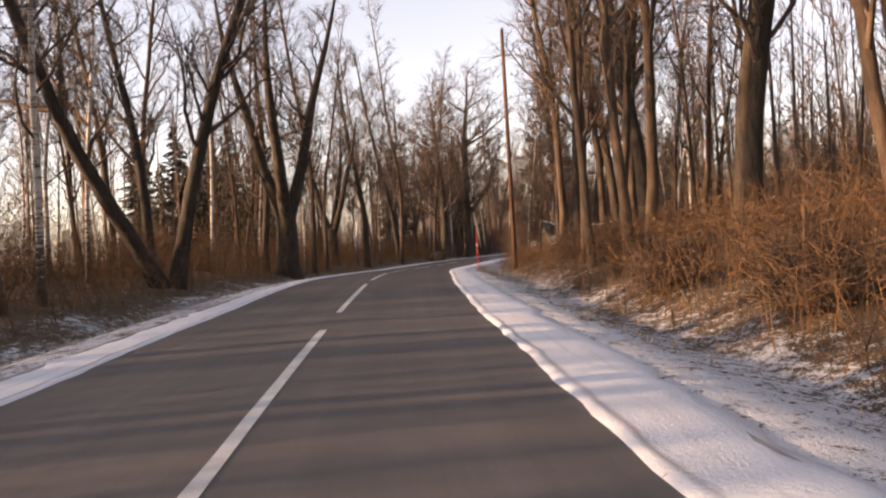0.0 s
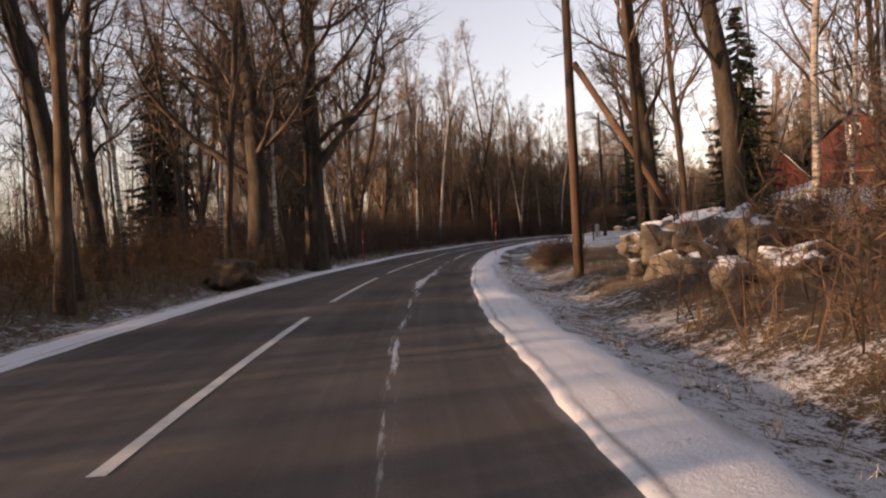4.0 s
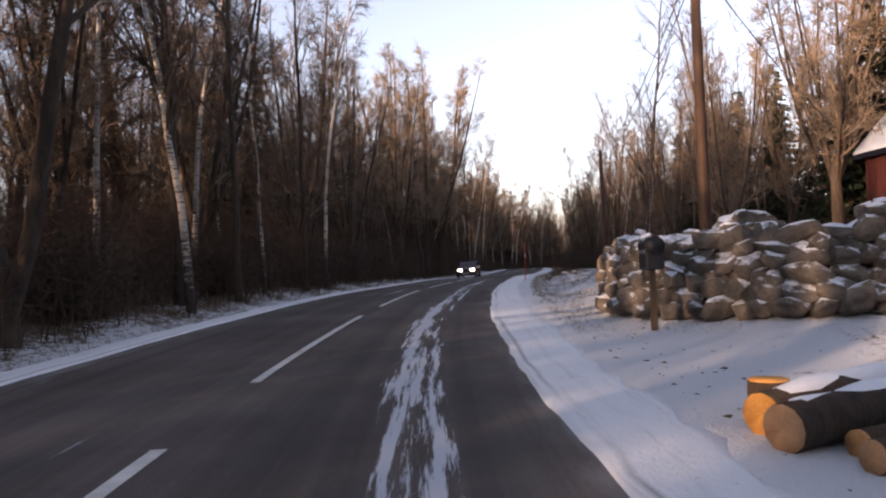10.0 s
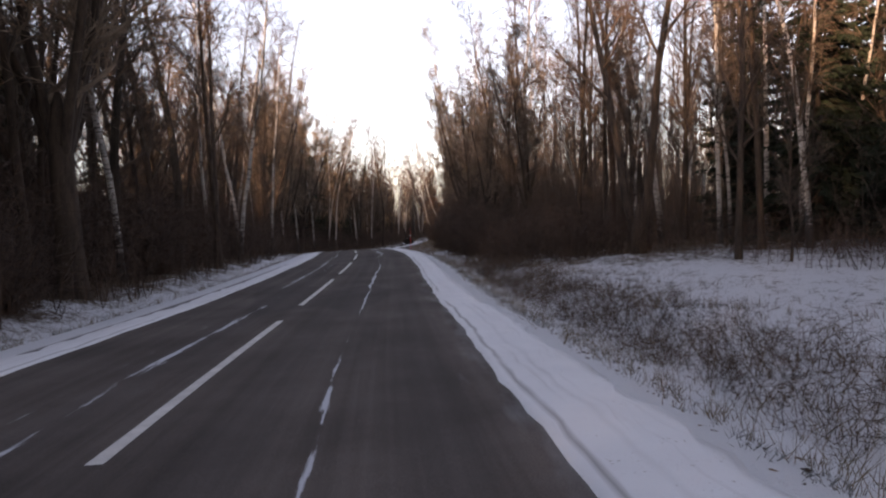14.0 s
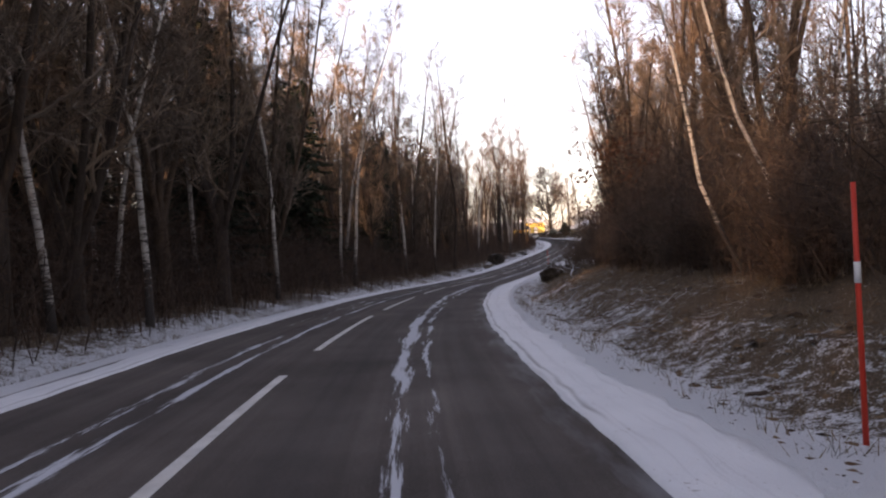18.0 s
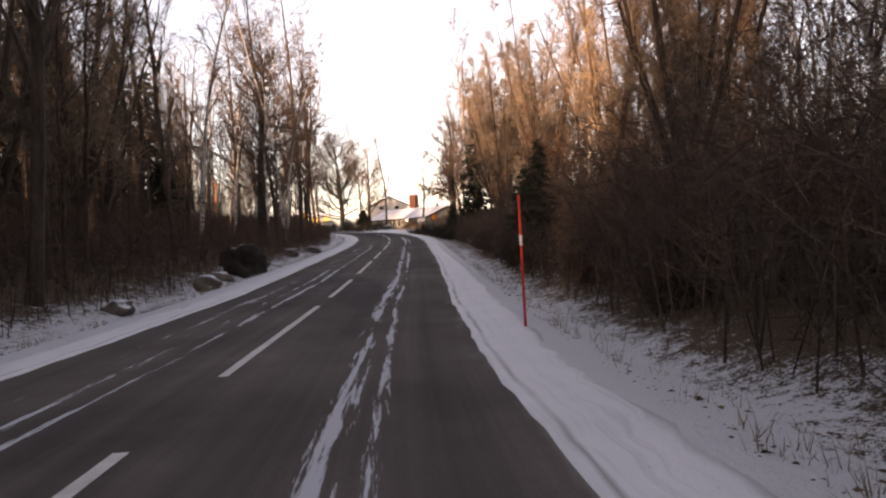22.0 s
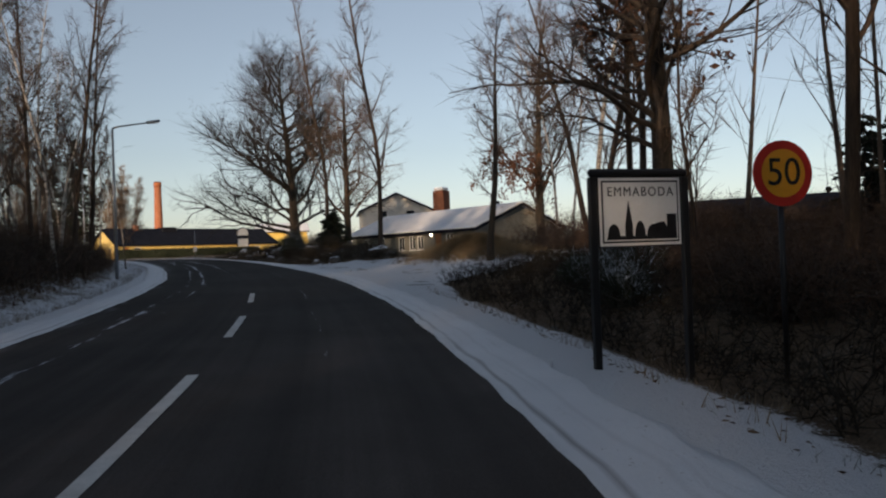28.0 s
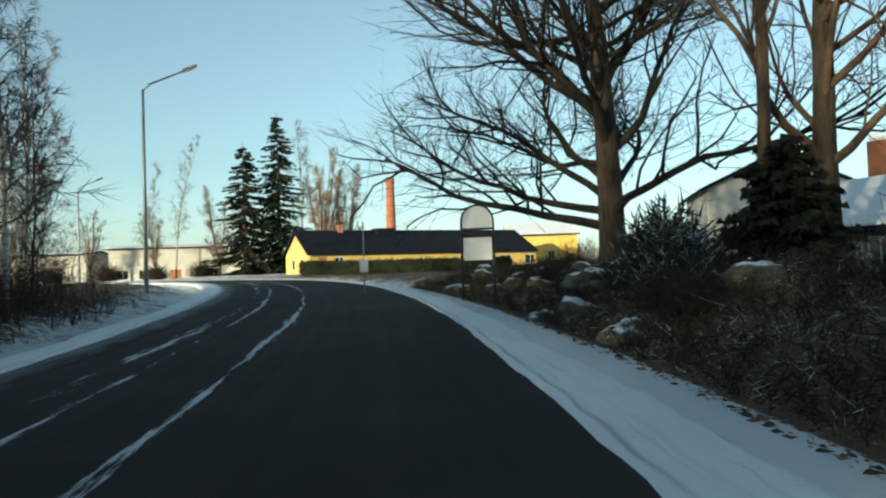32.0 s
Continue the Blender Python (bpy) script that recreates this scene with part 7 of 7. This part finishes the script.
# ---- hedge: a clipped body of leaf sprays ----
def hedge(points, high, wide):
    ob = thing("hedge", (0, 0, 0), "long dark green clipped hedge before the yellow building", "hedge")
    rng = np.random.default_rng(4)
    V, F = [], []
    P = np.array(points)
    d = np.r_[0, np.cumsum(np.hypot(*np.diff(P[:, :2], axis=0).T))]
    m = 16000
    f = rng.uniform(0, d[-1], m)
    c = np.stack([np.interp(f, d, P[:, k]) for k in range(3)], -1)
    i = np.clip(np.searchsorted(d, f) - 1, 0, len(P) - 2)
    w = P[i + 1, :2] - P[i, :2]
    w /= np.hypot(*w.T)[:, None]
    off, z = rng.uniform(-wide / 2, wide / 2, m), rng.uniform(0.0, high, m)
    face = rng.uniform(size=m)
    off = np.where(face < 0.55, -wide / 2 * rng.uniform(0.86, 1.0, m), off)
    z = np.where(face > 0.75, high * rng.uniform(0.92, 1.0, m), z)
    o = c + np.stack([w[:, 1] * off * -1, w[:, 0] * off, z], -1)
    V, F = spikes(o, o + rng.normal(0, 0.14, (m, 3)), 0.075)
    swift("leaf_sprays", V, F, M_HEDGE, ob)
    V, F = [], []
    for p, ww in zip(P, np.vstack([w[:1], (P[1:, :2] - P[:-1, :2]) / np.hypot(*(P[1:, :2] - P[:-1, :2]).T)[:, None]])):
        n = np.array([-ww[1], ww[0]]) * wide * 0.4
        V += [(p[0] - n[0], p[1] - n[1], p[2] - 0.4), (p[0] - n[0], p[1] - n[1], p[2] + high * 0.9), (p[0] + n[0], p[1] + n[1], p[2] + high * 0.9), (p[0] + n[0], p[1] + n[1], p[2] - 0.4)]
    for k in range(len(P) - 1):
        F += [(4 * k + j, 4 * k + (j + 1) % 4, 4 * k + 4 + (j + 1) % 4, 4 * k + 4 + j) for j in range(4)]
    F += [(0, 1, 2, 3), tuple(len(V) - 1 - j for j in range(4))]
    shape("inner_growth", V, F, M_HEDGE, ob)
    return ob


hedge([(302.7, 393.5, 2.1), (303.6, 386.0, 1.95), (304.5, 378.5, 1.85), (306.0, 371.5, 1.75)], 1.5, 1.3)

# ---- signs ----
M_SIGN_Y = plain("yellow_sign_face", (0.75, 0.34, 0.02), 0.4)
M_SIGN_R = plain("red_sign_ring", (0.55, 0.03, 0.02), 0.4)


def lettering(text, size, mat, parent, m, label):
    cu = bpy.data.curves.new("lettering", "FONT")
    cu.space_character = 1.22 if len(text) > 3 else 1.0
    cu.body, cu.size, cu.extrude, cu.align_x, cu.align_y = text, size, 0.002, "CENTER", "CENTER"
    tmp = bpy.data.objects.new("lettering", cu)
    scene.collection.objects.link(tmp)
    me = bpy.data.meshes.new_from_object(tmp.evaluated_get(bpy.context.evaluated_depsgraph_get()))
    bpy.data.objects.remove(tmp)
    me.materials.clear()
    me.materials.append(mat)
    ob = new("lettering", me)
    ob.parent, ob.matrix_local = parent, m
    return tagged(ob, label)


def town_sign(x, y, turn):
    ob = thing("town_sign", (x, y, on_ground(x, y).z + 0.11), "white town sign in a black frame with a black skyline", "sign", "town signs", turn)
    for k in (-0.62, 0.62):
        boxed("post", (k - 0.045, k + 0.045, -0.04, 0.04, -0.5, 2.02), M_BLACK, ob, 0.01)
    boxed("top_rail", (-0.665, 0.665, -0.045, 0.045, 2.02, 2.11), M_BLACK, ob, 0.03)
    board = boxed("board", (-0.56, 0.56, -0.02, 0.02, 1.22, 1.98), M_BLACK, ob, 0.008)
    boxed("border", (-0.545, 0.545, -0.026, -0.022, 1.235, 1.965), M_WHITE, board, 0)
    boxed("inner_line", (-0.515, 0.515, -0.032, -0.028, 1.265, 1.935), M_BLACK, board, 0)
    boxed("face", (-0.495, 0.495, -0.038, -0.034, 1.285, 1.915), M_WHITE, board, 0)
    lettering("EMMABODA", 0.142, M_BLACK, board, Matrix.Translation((0, -0.041, 1.81)) @ pose(0, 0, 0, 90), "black capital letters")
    outline = [(-0.47, 1.30)]
    for cx, w, h, kind in ((-0.37, 0.16, 0.17, "r"), (-0.17, 0.1, 0.42, "s"), (-0.02, 0.14, 0.2, "r"), (0.15, 0.16, 0.16, "r"), (0.29, 0.13, 0.19, "r"), (0.41, 0.13, 0.27, "b")):
        if kind == "s":
            outline += [(cx - w / 2, 1.34), (cx - w / 2, 1.46), (cx, 1.30 + h), (cx + w / 2, 1.46), (cx + w / 2, 1.34)]
        elif kind == "b":
            outline += [(cx - w / 2, 1.34), (cx - w / 2, 1.30 + h), (cx + w / 2, 1.30 + h), (cx + w / 2, 1.34)]
        else:
            outline += [(cx + w / 2 * math.cos(a), 1.34 + (h - 0.04) * math.sin(a)) for a in np.linspace(math.pi, 0, 8)]
    outline += [(0.48, 1.30)]
    part("skyline", ring_prism(bmesh.new(), outline, -0.045, -0.040), M_BLACK, board, "black skyline with a church spire")
    board.location.z = 0.045
    ob.scale = (0.88, 0.88, 0.97)
    return ob


def speed_sign(x, y, turn, high=2.1):
    ob = thing("speed_limit_sign", (x, y, on_ground(x, y).z), "round yellow speed sign with a red ring reading 50", "sign", "speed signs", turn)
    rod("post", [(0, 0.05, -0.3), (0, 0.05, high + 0.1)], [0.03, 0.03], M_BLACK, ob, 10)
    disc = lambda r, y0, y1: [(r * math.cos(a), high + r * math.sin(a)) for a in np.linspace(0, 2 * math.pi, 41)[:-1]]
    plate = part("plate", ring_prism(bmesh.new(), disc(0.34, 0, 0), -0.01, 0.01), M_SIGN_R, ob, "red ring plate")
    part("face", ring_prism(bmesh.new(), disc(0.25, 0, 0), -0.016, -0.012), M_SIGN_Y, plate, "yellow face")
    lettering("50", 0.4, M_BLACK, plate, Matrix.Translation((0, -0.02, high)) @ pose(0, 0, 0, 90), "black figures")
    return ob


town_sign(239.85, 305.85, -45)
speed_sign(240.4, 304.5, -50)
town_sign(236.6, 316.6, -62)
speed_sign(234.2, 318.6, -62)

# the arched advertising sign, blank in white, and a small notice on a pole
arch = thing("arched_sign", (280.9, 350.1, on_ground(280.9, 350.1).z), "white arched sign board in a dark frame above a white box", "sign", turn=-45)
high = 4.35 - arch.location.z
outline = [(0.5 * math.cos(a), high - 0.5 + 0.5 * math.sin(a)) for a in np.linspace(0, math.pi, 24)] + [(-0.5, high - 0.75), (0.5, high - 0.75)]
inner = [(0.44 * math.cos(a), high - 0.5 + 0.44 * math.sin(a)) for a in np.linspace(0, math.pi, 24)] + [(-0.44, high - 0.7), (0.44, high - 0.7)]
frame_ob = part("frame", ring_prism(bmesh.new(), outline, -0.06, 0.06), M_BLACK, arch)
part("face", ring_prism(bmesh.new(), inner, -0.068, -0.062), M_WHITE, frame_ob, "blank white face")
boxed("panel", (-0.42, 0.42, -0.05, 0.05, high - 1.65, high - 0.98), M_WHITE, arch, 0.01)
boxed("rail", (-0.47, 0.47, -0.05, 0.05, high - 0.98, high - 0.86), M_BLACK, arch, 0.005)
for k in (-0.47, 0.47):
    rod("post", [(k, 0, -0.2), (k, 0, high - 0.5)], [0.035, 0.035], M_BLACK, arch, 8)
notice = thing("small_notice", (281.6, 356.6, on_ground(281.6, 356.6).z), "small white notice on a thin pole beside the road", "sign", turn=-40)
rod("pole", [(0, 0, -0.2), (0, 0, 2.6)], [0.025, 0.025], M_STEEL, notice, 8)
boxed("plate", (-0.16, 0.16, -0.04, -0.03, 0.75, 1.2), M_WHITE, notice, 0.005)

# ---- street lamps ----
def street_lamp(x, y, high, turn, z=None, rise=0.95):
    ob = thing("street_lamp", (x, y, on_ground(x, y).z if z is None else z), "tall steel street lamp with an angled arm, unlit by day", "street lamp", "street lamps", turn)
    rod("mast", [(0, 0, -0.3), (0, 0, high * 0.5), (0, 0, high)], [0.09, 0.075, 0.055], M_STEEL, ob, 12)
    rod("arm", [(0, 0, high), (0.3, 0, high + rise * 0.3), (1.7, 0, high + rise)], [0.05, 0.045, 0.035], M_STEEL, ob, 10)
    head = boxed("head", (-0.08, 0.62, -0.12, 0.12, -0.05, 0.08), M_STEEL, ob, 0.04)
    head.location, head.rotation_euler = (1.68, 0, high + rise), (0, -math.atan2(rise * 0.7, 1.4), 0)
    boxed("lens", (0.02, 0.55, -0.09, 0.09, -0.075, -0.052), M_WHITE, head, 0.01)
    return ob


street_lamp(257.2, 336.2, 7.6, -30, rise=0.4)
street_lamp(277.6, 366.6, 8.7, -20)
street_lamp(286.5, 404.0, 8.5, 10)
street_lamp(276.0, 438.0, 8.5, 40, 2.2)

# ---- the dark red car in the other lane ----
M_CAR = plain("maroon_car_paint", (0.075, 0.008, 0.012), 0.25, 0.3, 0.02, spec=0.6)
M_RUBBER = plain("tyre_rubber", (0.014, 0.014, 0.015), 0.8)
M_TRIM = plain("black_plastic_trim", (0.02, 0.02, 0.022), 0.6)


def glow(name, colour, strength):
    m, t, b = material(name, 0.2)
    b.inputs["Base Color"].default_value = rgb(colour)
    b.inputs["Emission Color"].default_value = rgb(colour)
    b.inputs["Emission Strength"].default_value = strength
    return m


M_LAMP = glow("lit_headlight", (1.0, 0.93, 0.78), 14.0)
M_WALL_LAMP = glow("lit_wall_lamp", (1.0, 0.86, 0.62), 9.0)
boxed("wall_lamp", (12.95, 13.11, -0.16, -0.01, 1.42, 1.6), M_WALL_LAMP, grey, 0.03, "small lit lamp beside the door")
boxed("wall_lamp", (0.3, 0.46, -0.16, -0.01, 1.42, 1.6), M_WALL_LAMP, grey, 0.03, "small lit lamp at the corner")


def car(place, turn):
    """A compact saloon; its nose points along its own -y."""
    ob = thing("car", place, "dark red saloon car with lit headlights in the oncoming lane", "car", turn=turn)
    # sections along the body: y, half width, low, shoulder height
    rows = [(-2.12, 0.62, 0.32, 0.62), (-2.02, 0.76, 0.22, 0.72), (-1.5, 0.82, 0.2, 0.86), (-0.75, 0.84, 0.2, 0.95), (0.4, 0.85, 0.2, 0.97), (1.3, 0.84, 0.22, 0.99), (1.9, 0.8, 0.25, 0.98), (2.1, 0.7, 0.35, 0.9)]
    bm = bmesh.new()
    rings = []
    for y, w, low, top in rows:
        ring = [(-w * 0.93, low), (-w, low + 0.12), (-w * 1.0, (low + top) / 2), (-w * 0.97, top - 0.1), (-w * 0.86, top), (0, top + 0.035), (w * 0.86, top), (w * 0.97, top - 0.1), (w, (low + top) / 2), (w, low + 0.12), (w * 0.93, low)]
        rings.append([bm.verts.new((x, y, z)) for x, z in ring])
    for a, b in zip(rings, rings[1:]):
        for k in range(len(a)):
            bm.faces.new((a[k], a[(k + 1) % len(a)], b[(k + 1) % len(a)], b[k]))
    bm.faces.new(rings[0]), bm.faces.new(rings[-1][::-1])
    bmesh.ops.recalc_face_normals(bm, faces=bm.faces)
    part("body", bm, M_CAR, ob)
    cabin = [(-0.72, 0.78, 0.97), (-0.1, 0.62, 1.36), (0.35, 0.6, 1.40), (0.85, 0.6, 1.36), (1.45, 0.72, 0.99)]
    bm = bmesh.new()
    lows = [bm.verts.new((s * 0.78, y, 0.95)) for s, y in ((-1, -0.72), (1, -0.72), (1, 1.45), (-1, 1.45))]
    tops = [bm.verts.new((s * 0.6, y, 1.36)) for s, y in ((-1, -0.05), (1, -0.05), (1, 0.9), (-1, 0.9))]
    for k in range(4):
        bm.faces.new((lows[k], lows[(k + 1) % 4], tops[(k + 1) % 4], tops[k]))
    bmesh.ops.recalc_face_normals(bm, faces=bm.faces)
    part("window_glass", bm, M_GLASS, ob, "dark window glass")
    bm = bmesh.new()
    box(bm, -0.6, 0.6, -0.05, 0.9, 1.35, 1.42, 0.035)
    part("roof", bm, M_CAR, ob)
    for s in (-1, 1):
        for y0, y1 in ((-0.72, -0.05), (1.45, 0.9)):
            rod("pillar", [(s * 0.785, y0, 0.95), (s * 0.607, y1, 1.37)], [0.04, 0.035], M_CAR, ob, 6)
        rod("pillar", [(s * 0.79, 0.4, 0.95), (s * 0.608, 0.42, 1.37)], [0.035, 0.03], M_CAR, ob, 6)
        bm = bmesh.new()
        box(bm, s * 0.86 - 0.09, s * 0.86 + 0.09, -0.62, -0.5, 0.98, 1.1, 0.03)
        part("mirror", bm, M_CAR, ob)
        lamp = boxed("headlight", (s * 0.52 - 0.17, s * 0.52 + 0.17, -2.13, -1.98, 0.56, 0.72), M_LAMP, ob, 0.03, "lit headlight")
        boxed("indicator", (s * 0.735 - 0.05, s * 0.735 + 0.05, -2.06, -1.92, 0.56, 0.71), M_SIGN_Y, ob, 0.02)
        boxed("tail_light", (s * 0.62 - 0.12, s * 0.62 + 0.12, 2.0, 2.12, 0.68, 0.84), M_SIGN_R, ob, 0.02)
        boxed("side_strip", (s * 0.855 - 0.012, s * 0.855 + 0.012, -1.2, 1.4, 0.52, 0.58), M_TRIM, ob, 0.005)
        for y in (-1.32, 1.28):
            wheel = new("wheel")
            wheel.parent, wheel.location = ob, (s * 0.74, y, 0.29)
            V, F = tube([], [], [(s * -0.1, 0, 0), (s * -0.07, 0, 0), (s * 0.07, 0, 0), (s * 0.1, 0, 0)], [0.26, 0.29, 0.29, 0.26], 20)
            F.append(tuple(range(19, -1, -1)))
            shape("tyre", V, F, M_RUBBER, wheel, True)
            rod("rim", [(s * 0.085, 0, 0), (s * 0.108, 0, 0)], [0.19, 0.17], M_STEEL, wheel, 16)
    boxed("bumper", (-0.72, 0.72, -2.2, -2.05, 0.3, 0.48), M_TRIM, ob, 0.04)
    boxed("bumper", (-0.72, 0.72, 2.05, 2.2, 0.34, 0.52), M_TRIM, ob, 0.04)
    boxed("grille", (-0.32, 0.32, -2.15, -2.08, 0.57, 0.69), M_TRIM, ob, 0.01)
    plate = boxed("number_plate", (-0.26, 0.26, -2.225, -2.205, 0.33, 0.44), M_WHITE, ob, 0.004)
    boxed("plate_bar", (-0.18, 0.18, -2.232, -2.228, 0.36, 0.41), M_TRIM, plate, 0)
    boxed("wiper", (-0.45, 0.35, -0.66, -0.64, 1.0, 1.015), M_TRIM, ob, 0)
    return ob


p, q = along(205.9, -1.6), along(206.9, -1.6)
car((float(p[0]), float(p[1]), float(p[2]) - 0.02), math.degrees(math.atan2(q[1] - p[1], q[0] - p[0])) - 90)

# ---- evergreen shrubs by the grey building ----
plant("juniper", 282.9, 342.0, 20, 0.85, "dense dark juniper before the grey building", "evergreen shrubs")
bush(278.6, 342.6, 2.4, 2.1, 900, "dense snow-dusted evergreen shrub on the mound", M_FROSTED_GREEN, 5, "evergreen_shrub", 0.035, 7)
bush(283.2, 340.6, 1.7, 1.3, 520, "dense snow-dusted evergreen shrub on the mound", M_FROSTED_GREEN, 6, "evergreen_shrub", 0.035, 7)

# ---- verge litter: dry grass, weeds, leaves and clods, past counting ----
def tufts(name, label, count, where, mat, high, seed, r=0.006, lean=0.35):
    rng = np.random.default_rng(seed)
    S, U = (np.array(v) for v in zip(*(where(rng) for _ in range(count))))
    A, B = [], []
    foot = along(S, U)
    foot[:, 2] += lift(S, U) - 0.02
    for _ in range(5):
        o = foot + np.stack([rng.normal(0, 0.06, count), rng.normal(0, 0.06, count), np.zeros(count)], -1)
        A.append(o), B.append(o + np.stack([rng.normal(0, lean, count), rng.normal(0, lean, count), np.ones(count)], -1) * (high * rng.uniform(0.4, 1.2, count))[:, None])
    V, F = slivers(np.vstack(A), np.vstack(B), r, seed)
    return tagged(swift(name, V, F, mat), label, "grass", kind="stuff")


def verge(rng):
    side = rng.choice([-1, 1])
    while True:
        s, u = rng.uniform(-15, 460), 4.4 + 4.5 * rng.uniform() ** 1.4
        if side < 0 or not (104 < s < 162 or 404 < s < 428 and u > 5.2 or 428 < s < 456):
            return s, side * u


def weedy(rng):
    k = rng.choice(3, p=[0.35, 0.35, 0.3])
    if k == 0:
        return rng.uniform(84, 96), rng.uniform(5.6, 8.5)
    if k == 1:
        return rng.uniform(202, 250), 4.6 + 3.2 * rng.uniform() ** 1.6
    return rng.uniform(256, 335), 5.0 + 4 * rng.uniform()


tufts("dry_grass", "dry frosted grass tufts along the verge", 9000, verge, M_DRY, 0.22, 61)
tufts("tall_weeds", "tall dry tan weeds beside the road", 4200, weedy, M_DRY, 0.28, 62, 0.0042, 0.4)
tufts("tall_grass", "rough mound of dry brown grass beside the drive", 4200, lambda rng: (rng.normal(443.2, 1.15), rng.normal(11.3, 1.3)), M_DRY, 0.42, 65, 0.009, 0.8)

M_FROSTED_GRASS = surface("frosted_grass", (0.11, 0.115, 0.105), (0.37, 0.385, 0.39), 0.8, 12, 0.85, None, 0.2, 0.01)


def frosty(rng):
    while True:
        s, u = (rng.uniform(98, 160), 4.4 + 3.2 * rng.uniform() ** 1.5) if rng.uniform() < 0.5 else (rng.uniform(160, 240), 4.5 + 6 * rng.uniform() ** 2)
        if not 139 < s < 153:
            return s, u


tufts("frosted_grass", "low frosted grass tufts on the lawn's edge and bank", 6000, frosty, M_FROSTED_GRASS, 0.08, 63, 0.006, 0.8)
tufts("frosted_grass", "low frosted grass and stalks along both verges", 9000, verge, M_FROSTED_GRASS, 0.12, 64, 0.0055, 0.7)


def clods(name, label, seed, n, where, small, large, mat):
    """Leaves, clods and small stones lying on the ground."""
    rng = np.random.default_rng(seed)
    S, U = where(rng, n)
    n = len(S)
    c = along(S, U)
    c[:, 2] += lift(S, U)
    size = small + large * rng.uniform(size=(n, 1)) ** 3
    corners = np.array([[-1, -1, 0], [1, -0.8, 0], [0.2, 1.1, 0], [0, 0, 0.4]])
    turn = rng.uniform(0, 6.28, n)
    ca, sa = np.cos(turn)[:, None], np.sin(turn)[:, None]
    k = corners[None] * size[:, :, None] * rng.uniform(0.6, 1.5, (n, 4, 3))
    V = np.stack([k[..., 0] * ca - k[..., 1] * sa, k[..., 0] * sa + k[..., 1] * ca, k[..., 2]], -1) + c[:, None]
    i = np.arange(n)[:, None] * 4
    F = np.stack([i + [0, 1, 3], i + [1, 2, 3], i + [2, 0, 3]], 1).reshape(-1, 3)
    return tagged(swift(name, V.reshape(-1, 3), F, mat), label, "litter", kind="stuff")


def both_verges(rng, n):
    side = rng.choice([-1, 1], n)
    S, U = rng.uniform(-15, 465, n), side * (4.3 + 4.2 * rng.uniform(size=n) ** 1.3)
    keep = ~((U > 0) & ((S > 428) & (S < 455) | (S > 106) & (S < 156))) | (rng.uniform(size=n) < np.where(S < 200, 0.4, 0.1))
    return S[keep], U[keep]


def lawn_band(rng, n):
    S = rng.uniform(90, 126, n)
    return S, 4.5 + 1.9 * rng.uniform(size=n) ** 1.2 + 0.25 * np.sin(S * 0.6)


def litter_material():
    m, t, b = material("dead_leaves_and_clods", 0.9, 0, 0.2)
    island = t.nodes.new("ShaderNodeNewGeometry").outputs["Random Per Island"]
    col = ramp(t, island, [(0.0, (0.025, 0.018, 0.013)), (0.35, (0.08, 0.048, 0.027)), (0.7, (0.17, 0.1, 0.05)), (1.0, (0.28, 0.2, 0.12))])
    t.links.new(mixed(t, maths(t, "MULTIPLY", noise_of(t, coords(t), 30), 0.5), col, (0.05, 0.035, 0.025)), b.inputs["Base Color"])
    return m


M_LITTER = litter_material()
clods("leaf_litter", "dead leaves, clods and small stones on the verge", 70, 34000, both_verges, 0.014, 0.034, M_LITTER)
clods("leaf_litter", "heaped dead leaves and clods on the low bank", 73, 9000, lambda rng, n: (rng.uniform(256, 334, n), rng.uniform(4.9, 9.2, n)), 0.02, 0.08, M_LITTER)
clods("leaf_litter", "brown leaves and clods along the foot of the mound", 74, 3200, lambda rng, n: (rng.uniform(452, 478, n), 4.3 + 1.9 * rng.uniform(size=n)), 0.014, 0.06, M_LITTER)
M_SLATE = surface("frozen_dark_clods", (0.024, 0.025, 0.03), (0.115, 0.116, 0.128), 3, 30, 0.9, None, 0.5, 0.02, vary=0.4, pieces=True)
clods("frozen_clods", "dark frozen leaves and clods in the snow along the lawn", 72, 5600, lawn_band, 0.022, 0.06, M_SLATE)


def scattered_twigs():
    """Twigs and torn grass lying on the snow of the drive, in loose wisps."""
    rng = np.random.default_rng(81)
    A, B = [], []
    for _ in range(55):
        s, u = rng.uniform(428, 449), rng.uniform(4.0, 15)
        turn = rng.normal(0.2, 0.35)
        for _ in range(rng.integers(3, 9)):
            S = s + rng.normal(0, 0.06) + np.array([0, math.sin(turn) * 0.3])
            U = u + rng.normal(0, 0.22) + np.array([0, 0.1 + 0.3 * rng.uniform()])
            p = along(S, U)
            p[:, 2] += lift(S, U) + 0.012
            A.append(p[0]), B.append(p[1])
    V, F = spikes(np.array(A), np.array(B), 0.007)
    return tagged(swift("scattered_twigs", V, F, M_LITTER), "dark twigs and torn grass scattered over the snowy drive", "litter", kind="stuff")


scattered_twigs()
